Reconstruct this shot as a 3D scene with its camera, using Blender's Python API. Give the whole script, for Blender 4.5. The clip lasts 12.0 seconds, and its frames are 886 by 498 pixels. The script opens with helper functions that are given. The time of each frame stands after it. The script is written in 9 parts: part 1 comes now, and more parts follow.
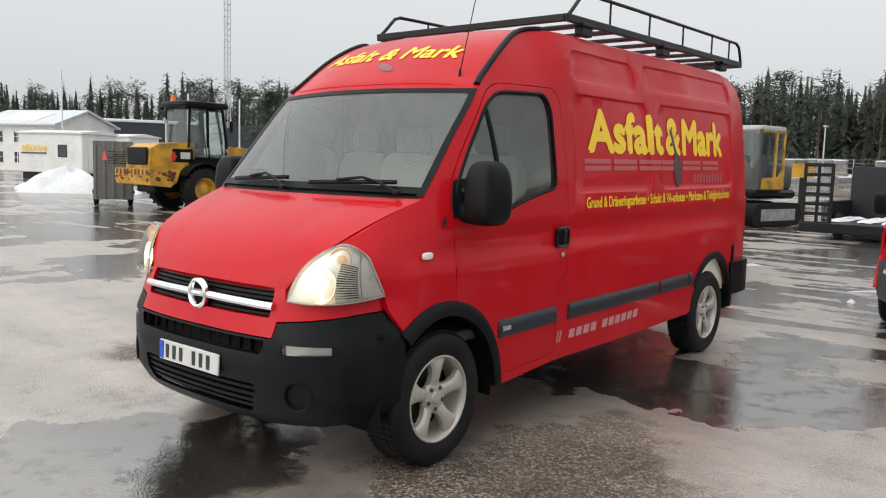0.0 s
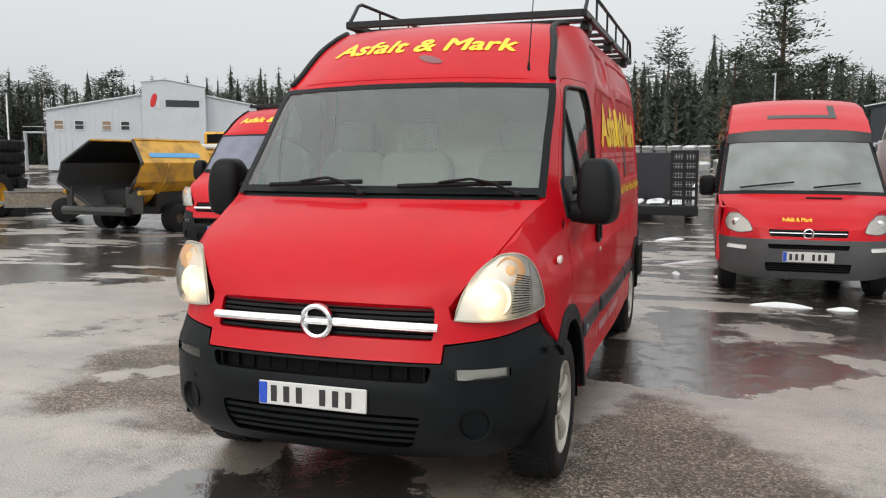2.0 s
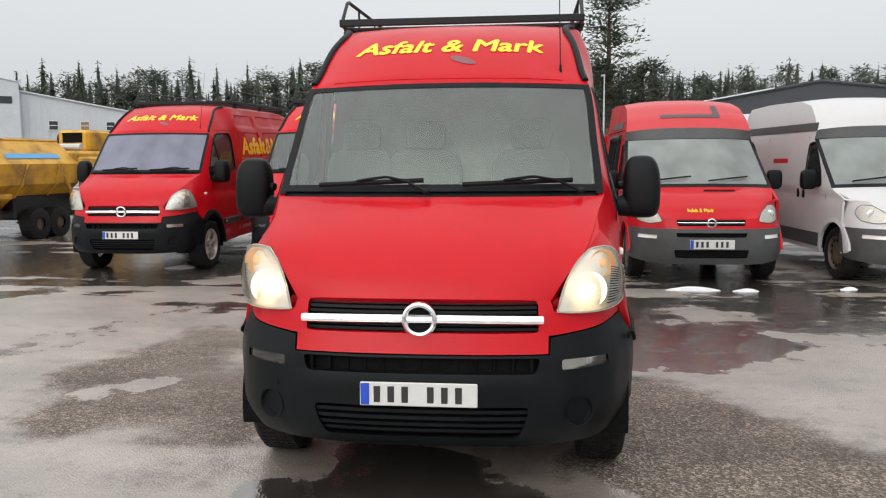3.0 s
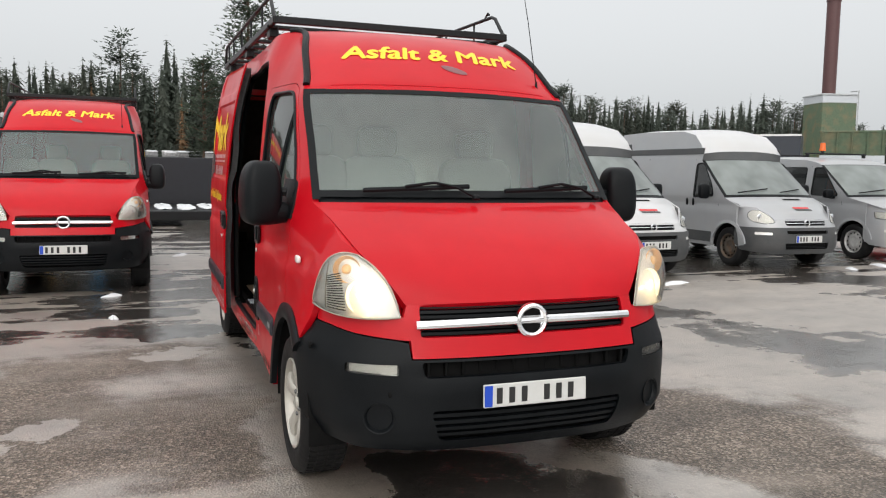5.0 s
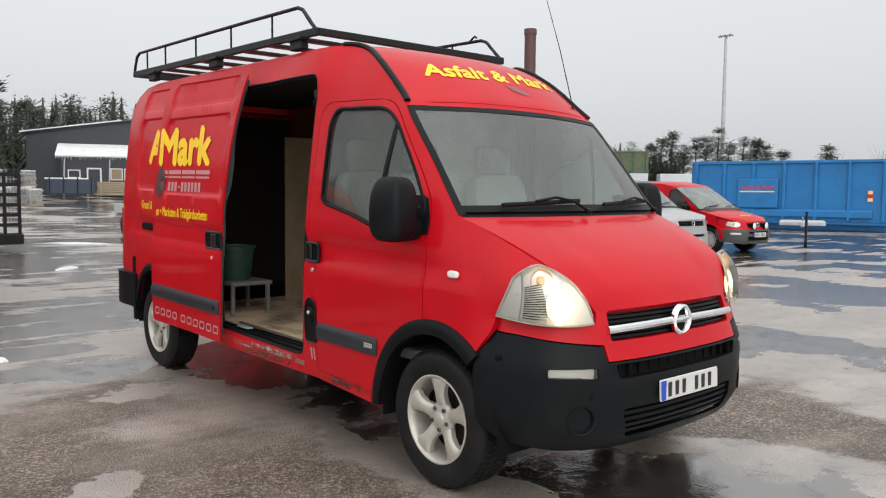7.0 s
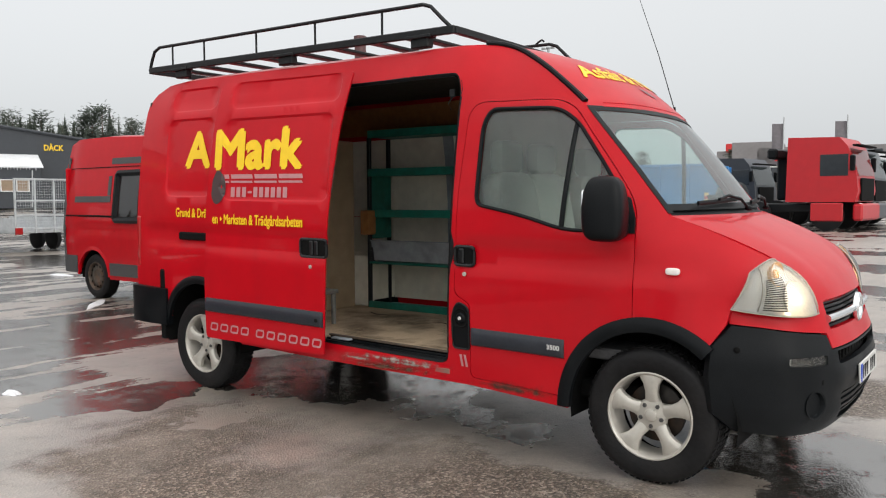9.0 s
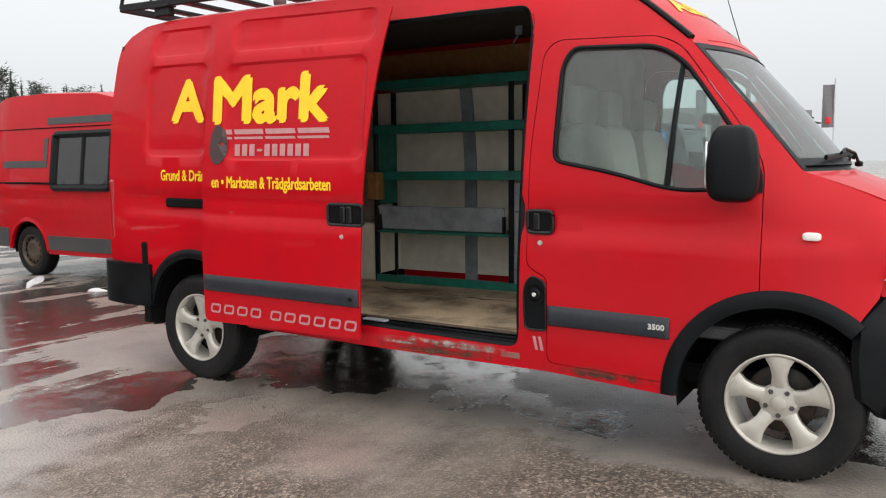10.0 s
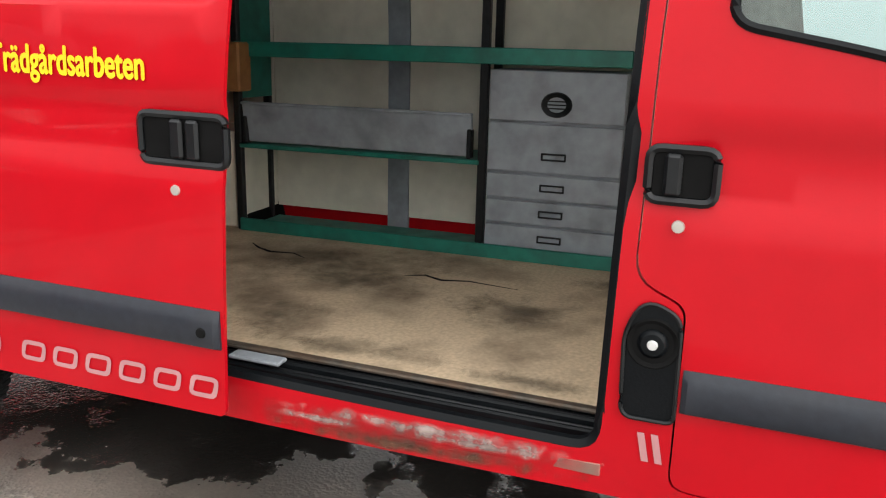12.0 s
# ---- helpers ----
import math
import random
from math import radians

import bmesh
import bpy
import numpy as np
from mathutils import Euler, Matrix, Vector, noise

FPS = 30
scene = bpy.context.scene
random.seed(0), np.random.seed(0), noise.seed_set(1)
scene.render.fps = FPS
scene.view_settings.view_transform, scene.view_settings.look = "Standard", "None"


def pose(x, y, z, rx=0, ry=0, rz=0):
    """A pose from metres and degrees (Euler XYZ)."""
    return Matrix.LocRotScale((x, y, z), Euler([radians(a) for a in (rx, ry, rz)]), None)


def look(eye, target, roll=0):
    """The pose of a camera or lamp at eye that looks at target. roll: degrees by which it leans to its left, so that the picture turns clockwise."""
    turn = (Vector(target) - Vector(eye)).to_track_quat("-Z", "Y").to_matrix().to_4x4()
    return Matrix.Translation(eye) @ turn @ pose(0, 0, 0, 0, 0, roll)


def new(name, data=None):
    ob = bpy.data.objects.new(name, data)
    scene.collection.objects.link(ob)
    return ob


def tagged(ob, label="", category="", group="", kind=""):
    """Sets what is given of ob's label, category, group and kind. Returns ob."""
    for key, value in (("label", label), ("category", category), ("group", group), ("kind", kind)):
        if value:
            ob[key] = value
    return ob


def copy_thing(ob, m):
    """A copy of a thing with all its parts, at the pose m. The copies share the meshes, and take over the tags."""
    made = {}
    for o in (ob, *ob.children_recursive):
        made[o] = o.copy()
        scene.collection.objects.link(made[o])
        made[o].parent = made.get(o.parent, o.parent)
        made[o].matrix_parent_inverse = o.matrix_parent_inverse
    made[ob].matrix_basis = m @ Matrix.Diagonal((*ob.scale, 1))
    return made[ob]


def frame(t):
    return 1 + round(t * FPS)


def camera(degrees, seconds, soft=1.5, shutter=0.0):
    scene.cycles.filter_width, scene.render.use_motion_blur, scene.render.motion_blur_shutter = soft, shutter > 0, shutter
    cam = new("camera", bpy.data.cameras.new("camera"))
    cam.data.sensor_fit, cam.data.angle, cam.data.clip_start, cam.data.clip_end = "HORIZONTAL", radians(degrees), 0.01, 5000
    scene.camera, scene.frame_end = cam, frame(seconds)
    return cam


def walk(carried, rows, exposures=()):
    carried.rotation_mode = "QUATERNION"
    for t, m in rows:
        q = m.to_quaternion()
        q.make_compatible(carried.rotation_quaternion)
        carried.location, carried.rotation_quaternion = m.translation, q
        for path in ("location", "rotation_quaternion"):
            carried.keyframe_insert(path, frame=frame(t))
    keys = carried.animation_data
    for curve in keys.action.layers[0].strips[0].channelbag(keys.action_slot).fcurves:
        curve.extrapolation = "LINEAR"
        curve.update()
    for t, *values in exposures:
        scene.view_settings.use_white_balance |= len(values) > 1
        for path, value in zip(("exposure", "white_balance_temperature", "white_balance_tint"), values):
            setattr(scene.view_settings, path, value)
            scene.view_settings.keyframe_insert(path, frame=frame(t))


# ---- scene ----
import collections
from mathutils.geometry import delaunay_2d_cdt

cam = camera(58.0, 12.0, soft=1.15)
PATH = [
    (0, (3.428, -3.071, 1.527), (2.171, -1.53, 1.319), 1.6),
    (0.5, (3.012, -3.217, 1.518), (1.866, -1.591, 1.313), 1.3),
    (1, (2.541, -3.419, 1.528), (1.534, -1.703, 1.325), 1.3),
    (1.5, (2.072, -3.563, 1.521), (1.262, -1.746, 1.309), 0.6),
    (2, (1.555, -3.801, 1.538), (0.934, -1.912, 1.32), 0.1),
    (2.5, (1.027, -3.993, 1.534), (0.594, -2.053, 1.306), -0.4),
    (3, (0.47, -4.123, 1.544), (0.253, -2.148, 1.32), -0.4),
    (3.5, (-0.065, -4.18, 1.54), (0.005, -2.193, 1.325), 0.0),
    (5.5, (-2.091, -3.728, 1.508), (-1.232, -1.932, 1.32), 1.0),
    (6, (-2.539, -3.476, 1.505), (-1.525, -1.762, 1.324), 1.1),
    (6.5, (-3.009, -3.234, 1.495), (-1.824, -1.631, 1.336), 1.0),
    (7, (-3.476, -2.981, 1.484), (-2.168, -1.475, 1.34), 0.5),
    (7.5, (-3.988, -2.759, 1.498), (-2.594, -1.33, 1.372), 0.2),
    (9.5, (-4.773, -1.001, 1.421), (-3.11, 0.099, 1.267), -0.4),
    (10, (-4.585, -0.485, 1.4), (-2.875, 0.531, 1.191), -0.6),
    (10.5, (-4.22, 0.007, 1.397), (-2.46, 0.898, 1.072), -0.9),
    (11, (-3.717, 0.409, 1.402), (-1.891, 1.112, 0.987), 0.1),
    (11.5, (-3.152, 0.757, 1.372), (-1.319, 1.414, 0.917), 1.3),
    (12, (-2.621, 1.036, 1.363), (-0.794, 1.68, 0.866), 1.4),
]
walk(cam, [(t, look(eye, target, roll)) for t, eye, target, roll in PATH], [(0.0, 0.0), (7.5, 0.0), (9.5, 0.10), (10.0, 0.24), (10.5, 0.44), (11.0, 0.64), (11.5, 0.66), (12.0, 0.80)])

# ---- light ----
world = bpy.data.worlds.new("overcast")
scene.world = world
world.use_nodes = True
wn, wl = world.node_tree.nodes, world.node_tree.links
wn.clear()
sky = wn.new("ShaderNodeTexSky")
sky.sky_type, sky.sun_disc = "NISHITA", False
sky.sun_elevation, sky.sun_rotation = radians(35), radians(200)
sky.air_density, sky.dust_density, sky.ozone_density = 1.0, 8.0, 1.0
soft_sky = wn.new("ShaderNodeHueSaturation")
soft_sky.inputs["Saturation"].default_value = 0.25
wl.new(sky.outputs[0], soft_sky.inputs["Color"])
sky_bg = wn.new("ShaderNodeBackground")
sky_bg.inputs[1].default_value = 0.05
wl.new(soft_sky.outputs[0], sky_bg.inputs[0])
# the closed cloud cover, brighter towards the zenith
geo = wn.new("ShaderNodeTexCoord")
split = wn.new("ShaderNodeSeparateXYZ")
wl.new(geo.outputs["Generated"], split.inputs[0])
ramp = wn.new("ShaderNodeValToRGB")
ramp.color_ramp.elements[0].position, ramp.color_ramp.elements[0].color = 0.0, (0.70, 0.73, 0.75, 1)
ramp.color_ramp.elements[1].position, ramp.color_ramp.elements[1].color = 1.0, (1.7, 1.7, 1.7, 1)
ramp.color_ramp.elements.new(0.30).color = (0.82, 0.835, 0.845, 1)
wl.new(split.outputs[2], ramp.inputs[0])
cloud_bg = wn.new("ShaderNodeBackground")
cloud_bg.inputs[1].default_value = 0.84
wl.new(ramp.outputs[0], cloud_bg.inputs[0])
add = wn.new("ShaderNodeAddShader")
wl.new(sky_bg.outputs[0], add.inputs[0])
wl.new(cloud_bg.outputs[0], add.inputs[1])
out = wn.new("ShaderNodeOutputWorld")
wl.new(add.outputs[0], out.inputs[0])
sun = new("sun", bpy.data.lights.new("sun", "SUN"))
sun.data.energy, sun.data.angle, sun.data.color = 0.9, radians(130), (1.0, 0.97, 0.93)
sun.matrix_world = look((-5, -5, 8), (0, 0, 0))

# ---- materials ----
def material(name, colour, rough=0.5, metal=0.0, grain=0.0, size=30.0, bump=0.0, stain=None, amount=0.0, patch=3.0, coat=0.0, emit=0.0, spread=0.0, spec=0.5):
    """A procedural surface: fine grain and relief, and larger stains, at real-world size."""
    m = bpy.data.materials.new(name)
    m.use_nodes = True
    nt = m.node_tree
    nodes, links = nt.nodes, nt.links
    b = nodes["Principled BSDF"]
    b.inputs["Roughness"].default_value = rough
    b.inputs["Metallic"].default_value = metal
    b.inputs["Specular IOR Level"].default_value = spec
    b.inputs["Coat Weight"].default_value = coat
    b.inputs["Coat Roughness"].default_value = 0.04
    tc = nodes.new("ShaderNodeTexCoord")
    n1 = nodes.new("ShaderNodeTexNoise")
    n1.inputs["Scale"].default_value, n1.inputs["Detail"].default_value = size, 5
    links.new(tc.outputs["Object"], n1.inputs["Vector"])
    mix = nodes.new("ShaderNodeMixRGB")
    mix.blend_type = "MULTIPLY"
    mix.inputs[0].default_value = 1.0
    mix.inputs[1].default_value = (*colour, 1)
    cr = nodes.new("ShaderNodeMapRange")
    cr.inputs["From Min"].default_value, cr.inputs["From Max"].default_value = 0.3, 0.7
    cr.inputs["To Min"].default_value, cr.inputs["To Max"].default_value = 1 - grain, 1 + grain
    links.new(n1.outputs["Fac"], cr.inputs["Value"])
    links.new(cr.outputs[0], mix.inputs[2])
    colour_out = mix.outputs[0]
    if spread:
        oi = nodes.new("ShaderNodeObjectInfo")
        mr = nodes.new("ShaderNodeMapRange")
        mr.inputs["To Min"].default_value, mr.inputs["To Max"].default_value = 1 - spread, 1 + spread
        links.new(oi.outputs["Random"], mr.inputs["Value"])
        mx = nodes.new("ShaderNodeMixRGB")
        mx.blend_type = "MULTIPLY"
        mx.inputs[0].default_value = 1.0
        links.new(colour_out, mx.inputs[1])
        links.new(mr.outputs[0], mx.inputs[2])
        colour_out = mx.outputs[0]
    if amount:
        n2 = nodes.new("ShaderNodeTexNoise")
        n2.inputs["Scale"].default_value, n2.inputs["Detail"].default_value = patch, 6
        links.new(tc.outputs["Object"], n2.inputs["Vector"])
        r2 = nodes.new("ShaderNodeMapRange")
        r2.inputs["From Min"].default_value, r2.inputs["From Max"].default_value = 0.45, 0.72
        r2.inputs["To Max"].default_value = amount
        links.new(n2.outputs["Fac"], r2.inputs["Value"])
        ms = nodes.new("ShaderNodeMixRGB")
        ms.inputs[2].default_value = (*(stain or colour), 1)
        links.new(r2.outputs[0], ms.inputs[0])
        links.new(colour_out, ms.inputs[1])
        colour_out = ms.outputs[0]
        rr = nodes.new("ShaderNodeMapRange")
        rr.inputs["To Min"].default_value, rr.inputs["To Max"].default_value = rough, min(1, rough + 0.25)
        links.new(r2.outputs[0], rr.inputs["Value"])
        links.new(rr.outputs[0], b.inputs["Roughness"])
    links.new(colour_out, b.inputs["Base Color"])
    if bump:
        bp = nodes.new("ShaderNodeBump")
        bp.inputs["Strength"].default_value, bp.inputs["Distance"].default_value = bump, 0.01
        links.new(n1.outputs["Fac"], bp.inputs["Height"])
        links.new(bp.outputs[0], b.inputs["Normal"])
    if emit:
        b.inputs["Emission Color"].default_value = (*colour, 1)
        b.inputs["Emission Strength"].default_value = emit
    return m


def pane(name, tint, haze=0.0, haze_colour=(0.5, 0.55, 0.53), streak=1.6):
    """Thin glass: clear tinted film with sharp reflections, misted over by the share haze."""
    m = bpy.data.materials.new(name)
    m.use_nodes = True
    nodes, links = m.node_tree.nodes, m.node_tree.links
    nodes.clear()
    o = nodes.new("ShaderNodeOutputMaterial")
    clear = nodes.new("ShaderNodeBsdfTransparent")
    clear.inputs[0].default_value = (*tint, 1)
    body = clear.outputs[0]
    if haze:
        d = nodes.new("ShaderNodeBsdfDiffuse")
        d.inputs[0].default_value = (*haze_colour, 1)
        tl = nodes.new("ShaderNodeBsdfTranslucent")
        tl.inputs[0].default_value = (*haze_colour, 1)
        half = nodes.new("ShaderNodeMixShader")
        half.inputs[0].default_value = 0.4
        links.new(d.outputs[0], half.inputs[1])
        links.new(tl.outputs[0], half.inputs[2])
        tc = nodes.new("ShaderNodeTexCoord")
        mp = nodes.new("ShaderNodeMapping")
        mp.inputs["Scale"].default_value = (streak, streak, streak * 0.3)
        links.new(tc.outputs["Object"], mp.inputs[0])
        n = nodes.new("ShaderNodeTexNoise")
        n.inputs["Scale"].default_value, n.inputs["Detail"].default_value = 2.0, 2
        links.new(mp.outputs[0], n.inputs["Vector"])
        r = nodes.new("ShaderNodeMapRange")
        r.inputs["From Min"].default_value, r.inputs["From Max"].default_value = 0.25, 0.75
        r.inputs["To Min"].default_value, r.inputs["To Max"].default_value = haze * 0.75, min(1, haze * 1.25)
        links.new(n.outputs["Fac"], r.inputs["Value"])
        mh = nodes.new("ShaderNodeMixShader")
        links.new(r.outputs[0], mh.inputs[0])
        links.new(clear.outputs[0], mh.inputs[1])
        links.new(half.outputs[0], mh.inputs[2])
        body = mh.outputs[0]
    gl = nodes.new("ShaderNodeBsdfGlossy")
    gl.inputs["Roughness"].default_value = 0.01
    fr = nodes.new("ShaderNodeFresnel")
    fr.inputs[0].default_value = 1.7
    mg = nodes.new("ShaderNodeMixShader")
    links.new(fr.outputs[0], mg.inputs[0])
    links.new(body, mg.inputs[1])
    links.new(gl.outputs[0], mg.inputs[2])
    links.new(mg.outputs[0], o.inputs[0])
    return m


# standing water round the van; last two ovals paint its under-shade: middle, half axes, turn
POOLS_AND_SHADE = [(1.2, 2.5, 1.45, 0.75, 8), (-1.40, 2.9, 0.32, 0.2, 0), (-2.3, 0.95, 0.36, 0.16, 15), (-1.4, 3.8, 0.5, 0.3, 0), (0.0, -0.95, 1.3, 0.75, 0), (0.0, 1.0, 0.95, 1.9, 0), (-0.1, 3.0, 0.8, 1.2, 0)]


def wet_ground():
    """Worn asphalt after rain: aggregate, mud, oil-dark damp patches and flat standing puddles."""
    m = bpy.data.materials.new("wet_asphalt")
    m.use_nodes = True
    nodes, links = m.node_tree.nodes, m.node_tree.links
    b = nodes["Principled BSDF"]
    tc = nodes.new("ShaderNodeTexCoord")

    def mixed(x, y, op, k=None):
        n = nodes.new("ShaderNodeMath")
        n.operation = op
        links.new(x, n.inputs[0])
        if k is None:
            links.new(y, n.inputs[1])
        else:
            n.inputs[1].default_value = k
        return n.outputs[0]

    def level(src, lo, hi, t0=0.0, t1=1.0):
        r = nodes.new("ShaderNodeMapRange")
        r.interpolation_type = "SMOOTHSTEP"
        for key, v in (("From Min", lo), ("From Max", hi), ("To Min", t0), ("To Max", t1)):
            r.inputs[key].default_value = v
        links.new(src, r.inputs["Value"])
        return r.outputs[0]

    def raw(scale, detail, rough=0.5, stretch=(1, 1, 1), turn=0.5):
        mp = nodes.new("ShaderNodeMapping")
        mp.inputs["Scale"].default_value = stretch
        mp.inputs["Rotation"].default_value = (0, 0, turn)
        links.new(tc.outputs["Object"], mp.inputs[0])
        n = nodes.new("ShaderNodeTexNoise")
        n.inputs["Scale"].default_value, n.inputs["Detail"].default_value, n.inputs["Roughness"].default_value = scale, detail, rough
        links.new(mp.outputs[0], n.inputs["Vector"])
        return n.outputs["Fac"]

    def oval(vec, x, y, rx, ry, turn):
        """1 at the middle of an oval on the plan, 0 at its rim, below 0 outside."""
        mp = nodes.new("ShaderNodeMapping")
        mp.vector_type = "TEXTURE"
        mp.inputs["Location"].default_value = (x, y, 0)
        mp.inputs["Rotation"].default_value = (0, 0, radians(turn))
        mp.inputs["Scale"].default_value = (rx, ry, 1)
        links.new(vec, mp.inputs[0])
        ln = nodes.new("ShaderNodeVectorMath")
        ln.operation = "LENGTH"
        links.new(mp.outputs[0], ln.inputs[0])
        inv1 = nodes.new("ShaderNodeMath")
        inv1.operation = "SUBTRACT"
        inv1.inputs[0].default_value = 1.0
        links.new(ln.outputs["Value"], inv1.inputs[1])
        return inv1.outputs[0]

    # ragged rims: the plan is warped before the ovals are laid on it
    warp = nodes.new("ShaderNodeTexNoise")
    warp.inputs["Scale"].default_value, warp.inputs["Detail"].default_value, warp.inputs["Roughness"].default_value = 1.1, 7, 0.62
    links.new(tc.outputs["Object"], warp.inputs["Vector"])
    shift = nodes.new("ShaderNodeVectorMath")
    shift.operation = "MULTIPLY_ADD"
    shift.inputs[1].default_value = (1.5, 1.5, 0)
    links.new(warp.outputs["Color"], shift.inputs[0])
    links.new(tc.outputs["Object"], shift.inputs[2])
    back = nodes.new("ShaderNodeVectorMath")
    back.operation = "SUBTRACT"
    back.inputs[1].default_value = (0.75, 0.75, 0)
    links.new(shift.outputs[0], back.inputs[0])
    pools_and_shade = None
    for spot in POOLS_AND_SHADE:
        o = oval(back.outputs[0], *spot)
        pools_and_shade = o if pools_and_shade is None else mixed(pools_and_shade, o, "MAXIMUM")
    crown = mixed(oval(back.outputs[0], 0.3, -0.1, 2.4, 2.1, 0), oval(back.outputs[0], -1.6, 1.6, 1.45, 2.0, 0), "MAXIMUM")
    # hollows hold water; their rims are ragged, and tyre tracks cut through them
    broad = raw(0.30, 8, 0.58, (1.0, 0.62, 1.0))
    tracks = raw(0.9, 5, 0.55, (0.22, 1.6, 1.0), 0.15)
    noise = mixed(mixed(broad, None, "MULTIPLY", 0.78), mixed(tracks, None, "MULTIPLY", 0.22), "ADD")
    # the ground under and before the van stands a little higher and drains
    drained = mixed(noise, level(crown, -0.25, 0.35, -0.08, 0.11), "SUBTRACT")
    # a level stretch beside the van drains too
    drained = mixed(drained, level(oval(back.outputs[0], -2.0, 4.6, 2.2, 2.3, 0), -0.2, 0.3, 0.0, 0.075), "SUBTRACT")
    # from the parked row on, ruts alternate with standing water
    along = nodes.new("ShaderNodeSeparateXYZ")
    links.new(back.outputs[0], along.inputs[0])
    churned = mixed(level(along.outputs[1], 3.2, 5.6), level(along.outputs[1], 80.0, 50.0), "MULTIPLY")
    ruts = mixed(level(raw(0.8, 8, 0.66, (0.42, 2.1, 1.0), 0.1), 0.36, 0.64, -0.02, 0.11), churned, "MULTIPLY")
    drained = mixed(drained, ruts, "ADD")
    hollow = mixed(drained, level(pools_and_shade, -0.15, 0.30, 0.0, 0.20), "ADD")
    puddle = level(hollow, 0.575, 0.61)
    film = mixed(level(hollow, 0.35, 0.48), level(raw(4.5, 7, 0.72), 0.34, 0.52, 0.6, 1.0), "MULTIPLY")
    damp = level(raw(1.3, 7, 0.62), 0.35, 0.65)
    mud = level(raw(0.5, 8, 0.65), 0.46, 0.62)
    stone = nodes.new("ShaderNodeTexVoronoi")
    stone.inputs["Scale"].default_value = 80.0
    links.new(tc.outputs["Object"], stone.inputs["Vector"])
    stone_tone = nodes.new("ShaderNodeValToRGB")
    e = stone_tone.color_ramp.elements
    e[0].color, e[1].color = (0.046, 0.038, 0.031, 1), (0.34, 0.285, 0.235, 1)
    e.new(0.6).color = (0.115, 0.090, 0.068, 1)
    sep = nodes.new("ShaderNodeSeparateColor")
    links.new(stone.outputs["Color"], sep.inputs[0])
    links.new(sep.outputs[0], stone_tone.inputs[0])
    mudmix = nodes.new("ShaderNodeMixRGB")
    mudmix.inputs[2].default_value = (0.235, 0.202, 0.170, 1)
    ml = nodes.new("ShaderNodeMath")
    ml.operation = "MULTIPLY"
    ml.inputs[1].default_value = 0.6
    links.new(mud, ml.inputs[0])
    links.new(mixed(ml.outputs[0], mixed(film, None, "MULTIPLY", 0.75), "MAXIMUM"), mudmix.inputs[0])
    links.new(stone_tone.outputs[0], mudmix.inputs[1])
    deep = nodes.new("ShaderNodeMixRGB")
    deep.inputs[2].default_value = (0.042, 0.037, 0.033, 1)
    links.new(puddle, deep.inputs[0])
    links.new(mudmix.outputs[0], deep.inputs[1])
    tone = nodes.new("ShaderNodeMixRGB")
    tone.blend_type = "MULTIPLY"
    tone.inputs[0].default_value = 1.0
    links.new(deep.outputs[0], tone.inputs[1])
    links.new(mixed(level(raw(2.2, 8, 0.7), 0.3, 0.7, 0.72, 1.22), level(tracks, 0.35, 0.65, 0.75, 1.2), "MULTIPLY"), tone.inputs[2])
    links.new(tone.outputs[0], b.inputs["Base Color"])
    r1 = nodes.new("ShaderNodeMapRange")
    r1.inputs["To Min"].default_value, r1.inputs["To Max"].default_value = 0.54, 0.32
    links.new(mixed(mixed(film, None, "MULTIPLY", 0.75), mixed(damp, None, "MULTIPLY", 0.25), "ADD"), r1.inputs["Value"])
    r2 = nodes.new("ShaderNodeMixRGB")
    r2.inputs[2].default_value = (0.12, 0.12, 0.12, 1)
    links.new(puddle, r2.inputs[0])
    links.new(r1.outputs[0], r2.inputs[1])
    links.new(r2.outputs[0], b.inputs["Roughness"])
    links.new(level(film, 0.0, 1.0, 1.45, 3.8), b.inputs["IOR"])
    b.inputs["Specular Tint"].default_value = (1.0, 0.98, 0.96, 1)
    inv = nodes.new("ShaderNodeMapRange")
    inv.inputs["To Min"].default_value, inv.inputs["To Max"].default_value = 0.60, 0.06
    links.new(mixed(mixed(film, None, "MULTIPLY", 0.7), mixed(puddle, None, "MULTIPLY", 0.3), "ADD"), inv.inputs["Value"])
    fine = nodes.new("ShaderNodeTexNoise")
    fine.inputs["Scale"].default_value, fine.inputs["Detail"].default_value = 60.0, 4
    links.new(tc.outputs["Object"], fine.inputs["Vector"])
    addh = nodes.new("ShaderNodeMath")
    links.new(fine.outputs["Fac"], addh.inputs[0])
    links.new(stone.outputs["Distance"], addh.inputs[1])
    bp = nodes.new("ShaderNodeBump")
    bp.inputs["Distance"].default_value = 0.016
    links.new(inv.outputs[0], bp.inputs["Strength"])
    links.new(addh.outputs[0], bp.inputs["Height"])
    links.new(bp.outputs[0], b.inputs["Normal"])
    return m


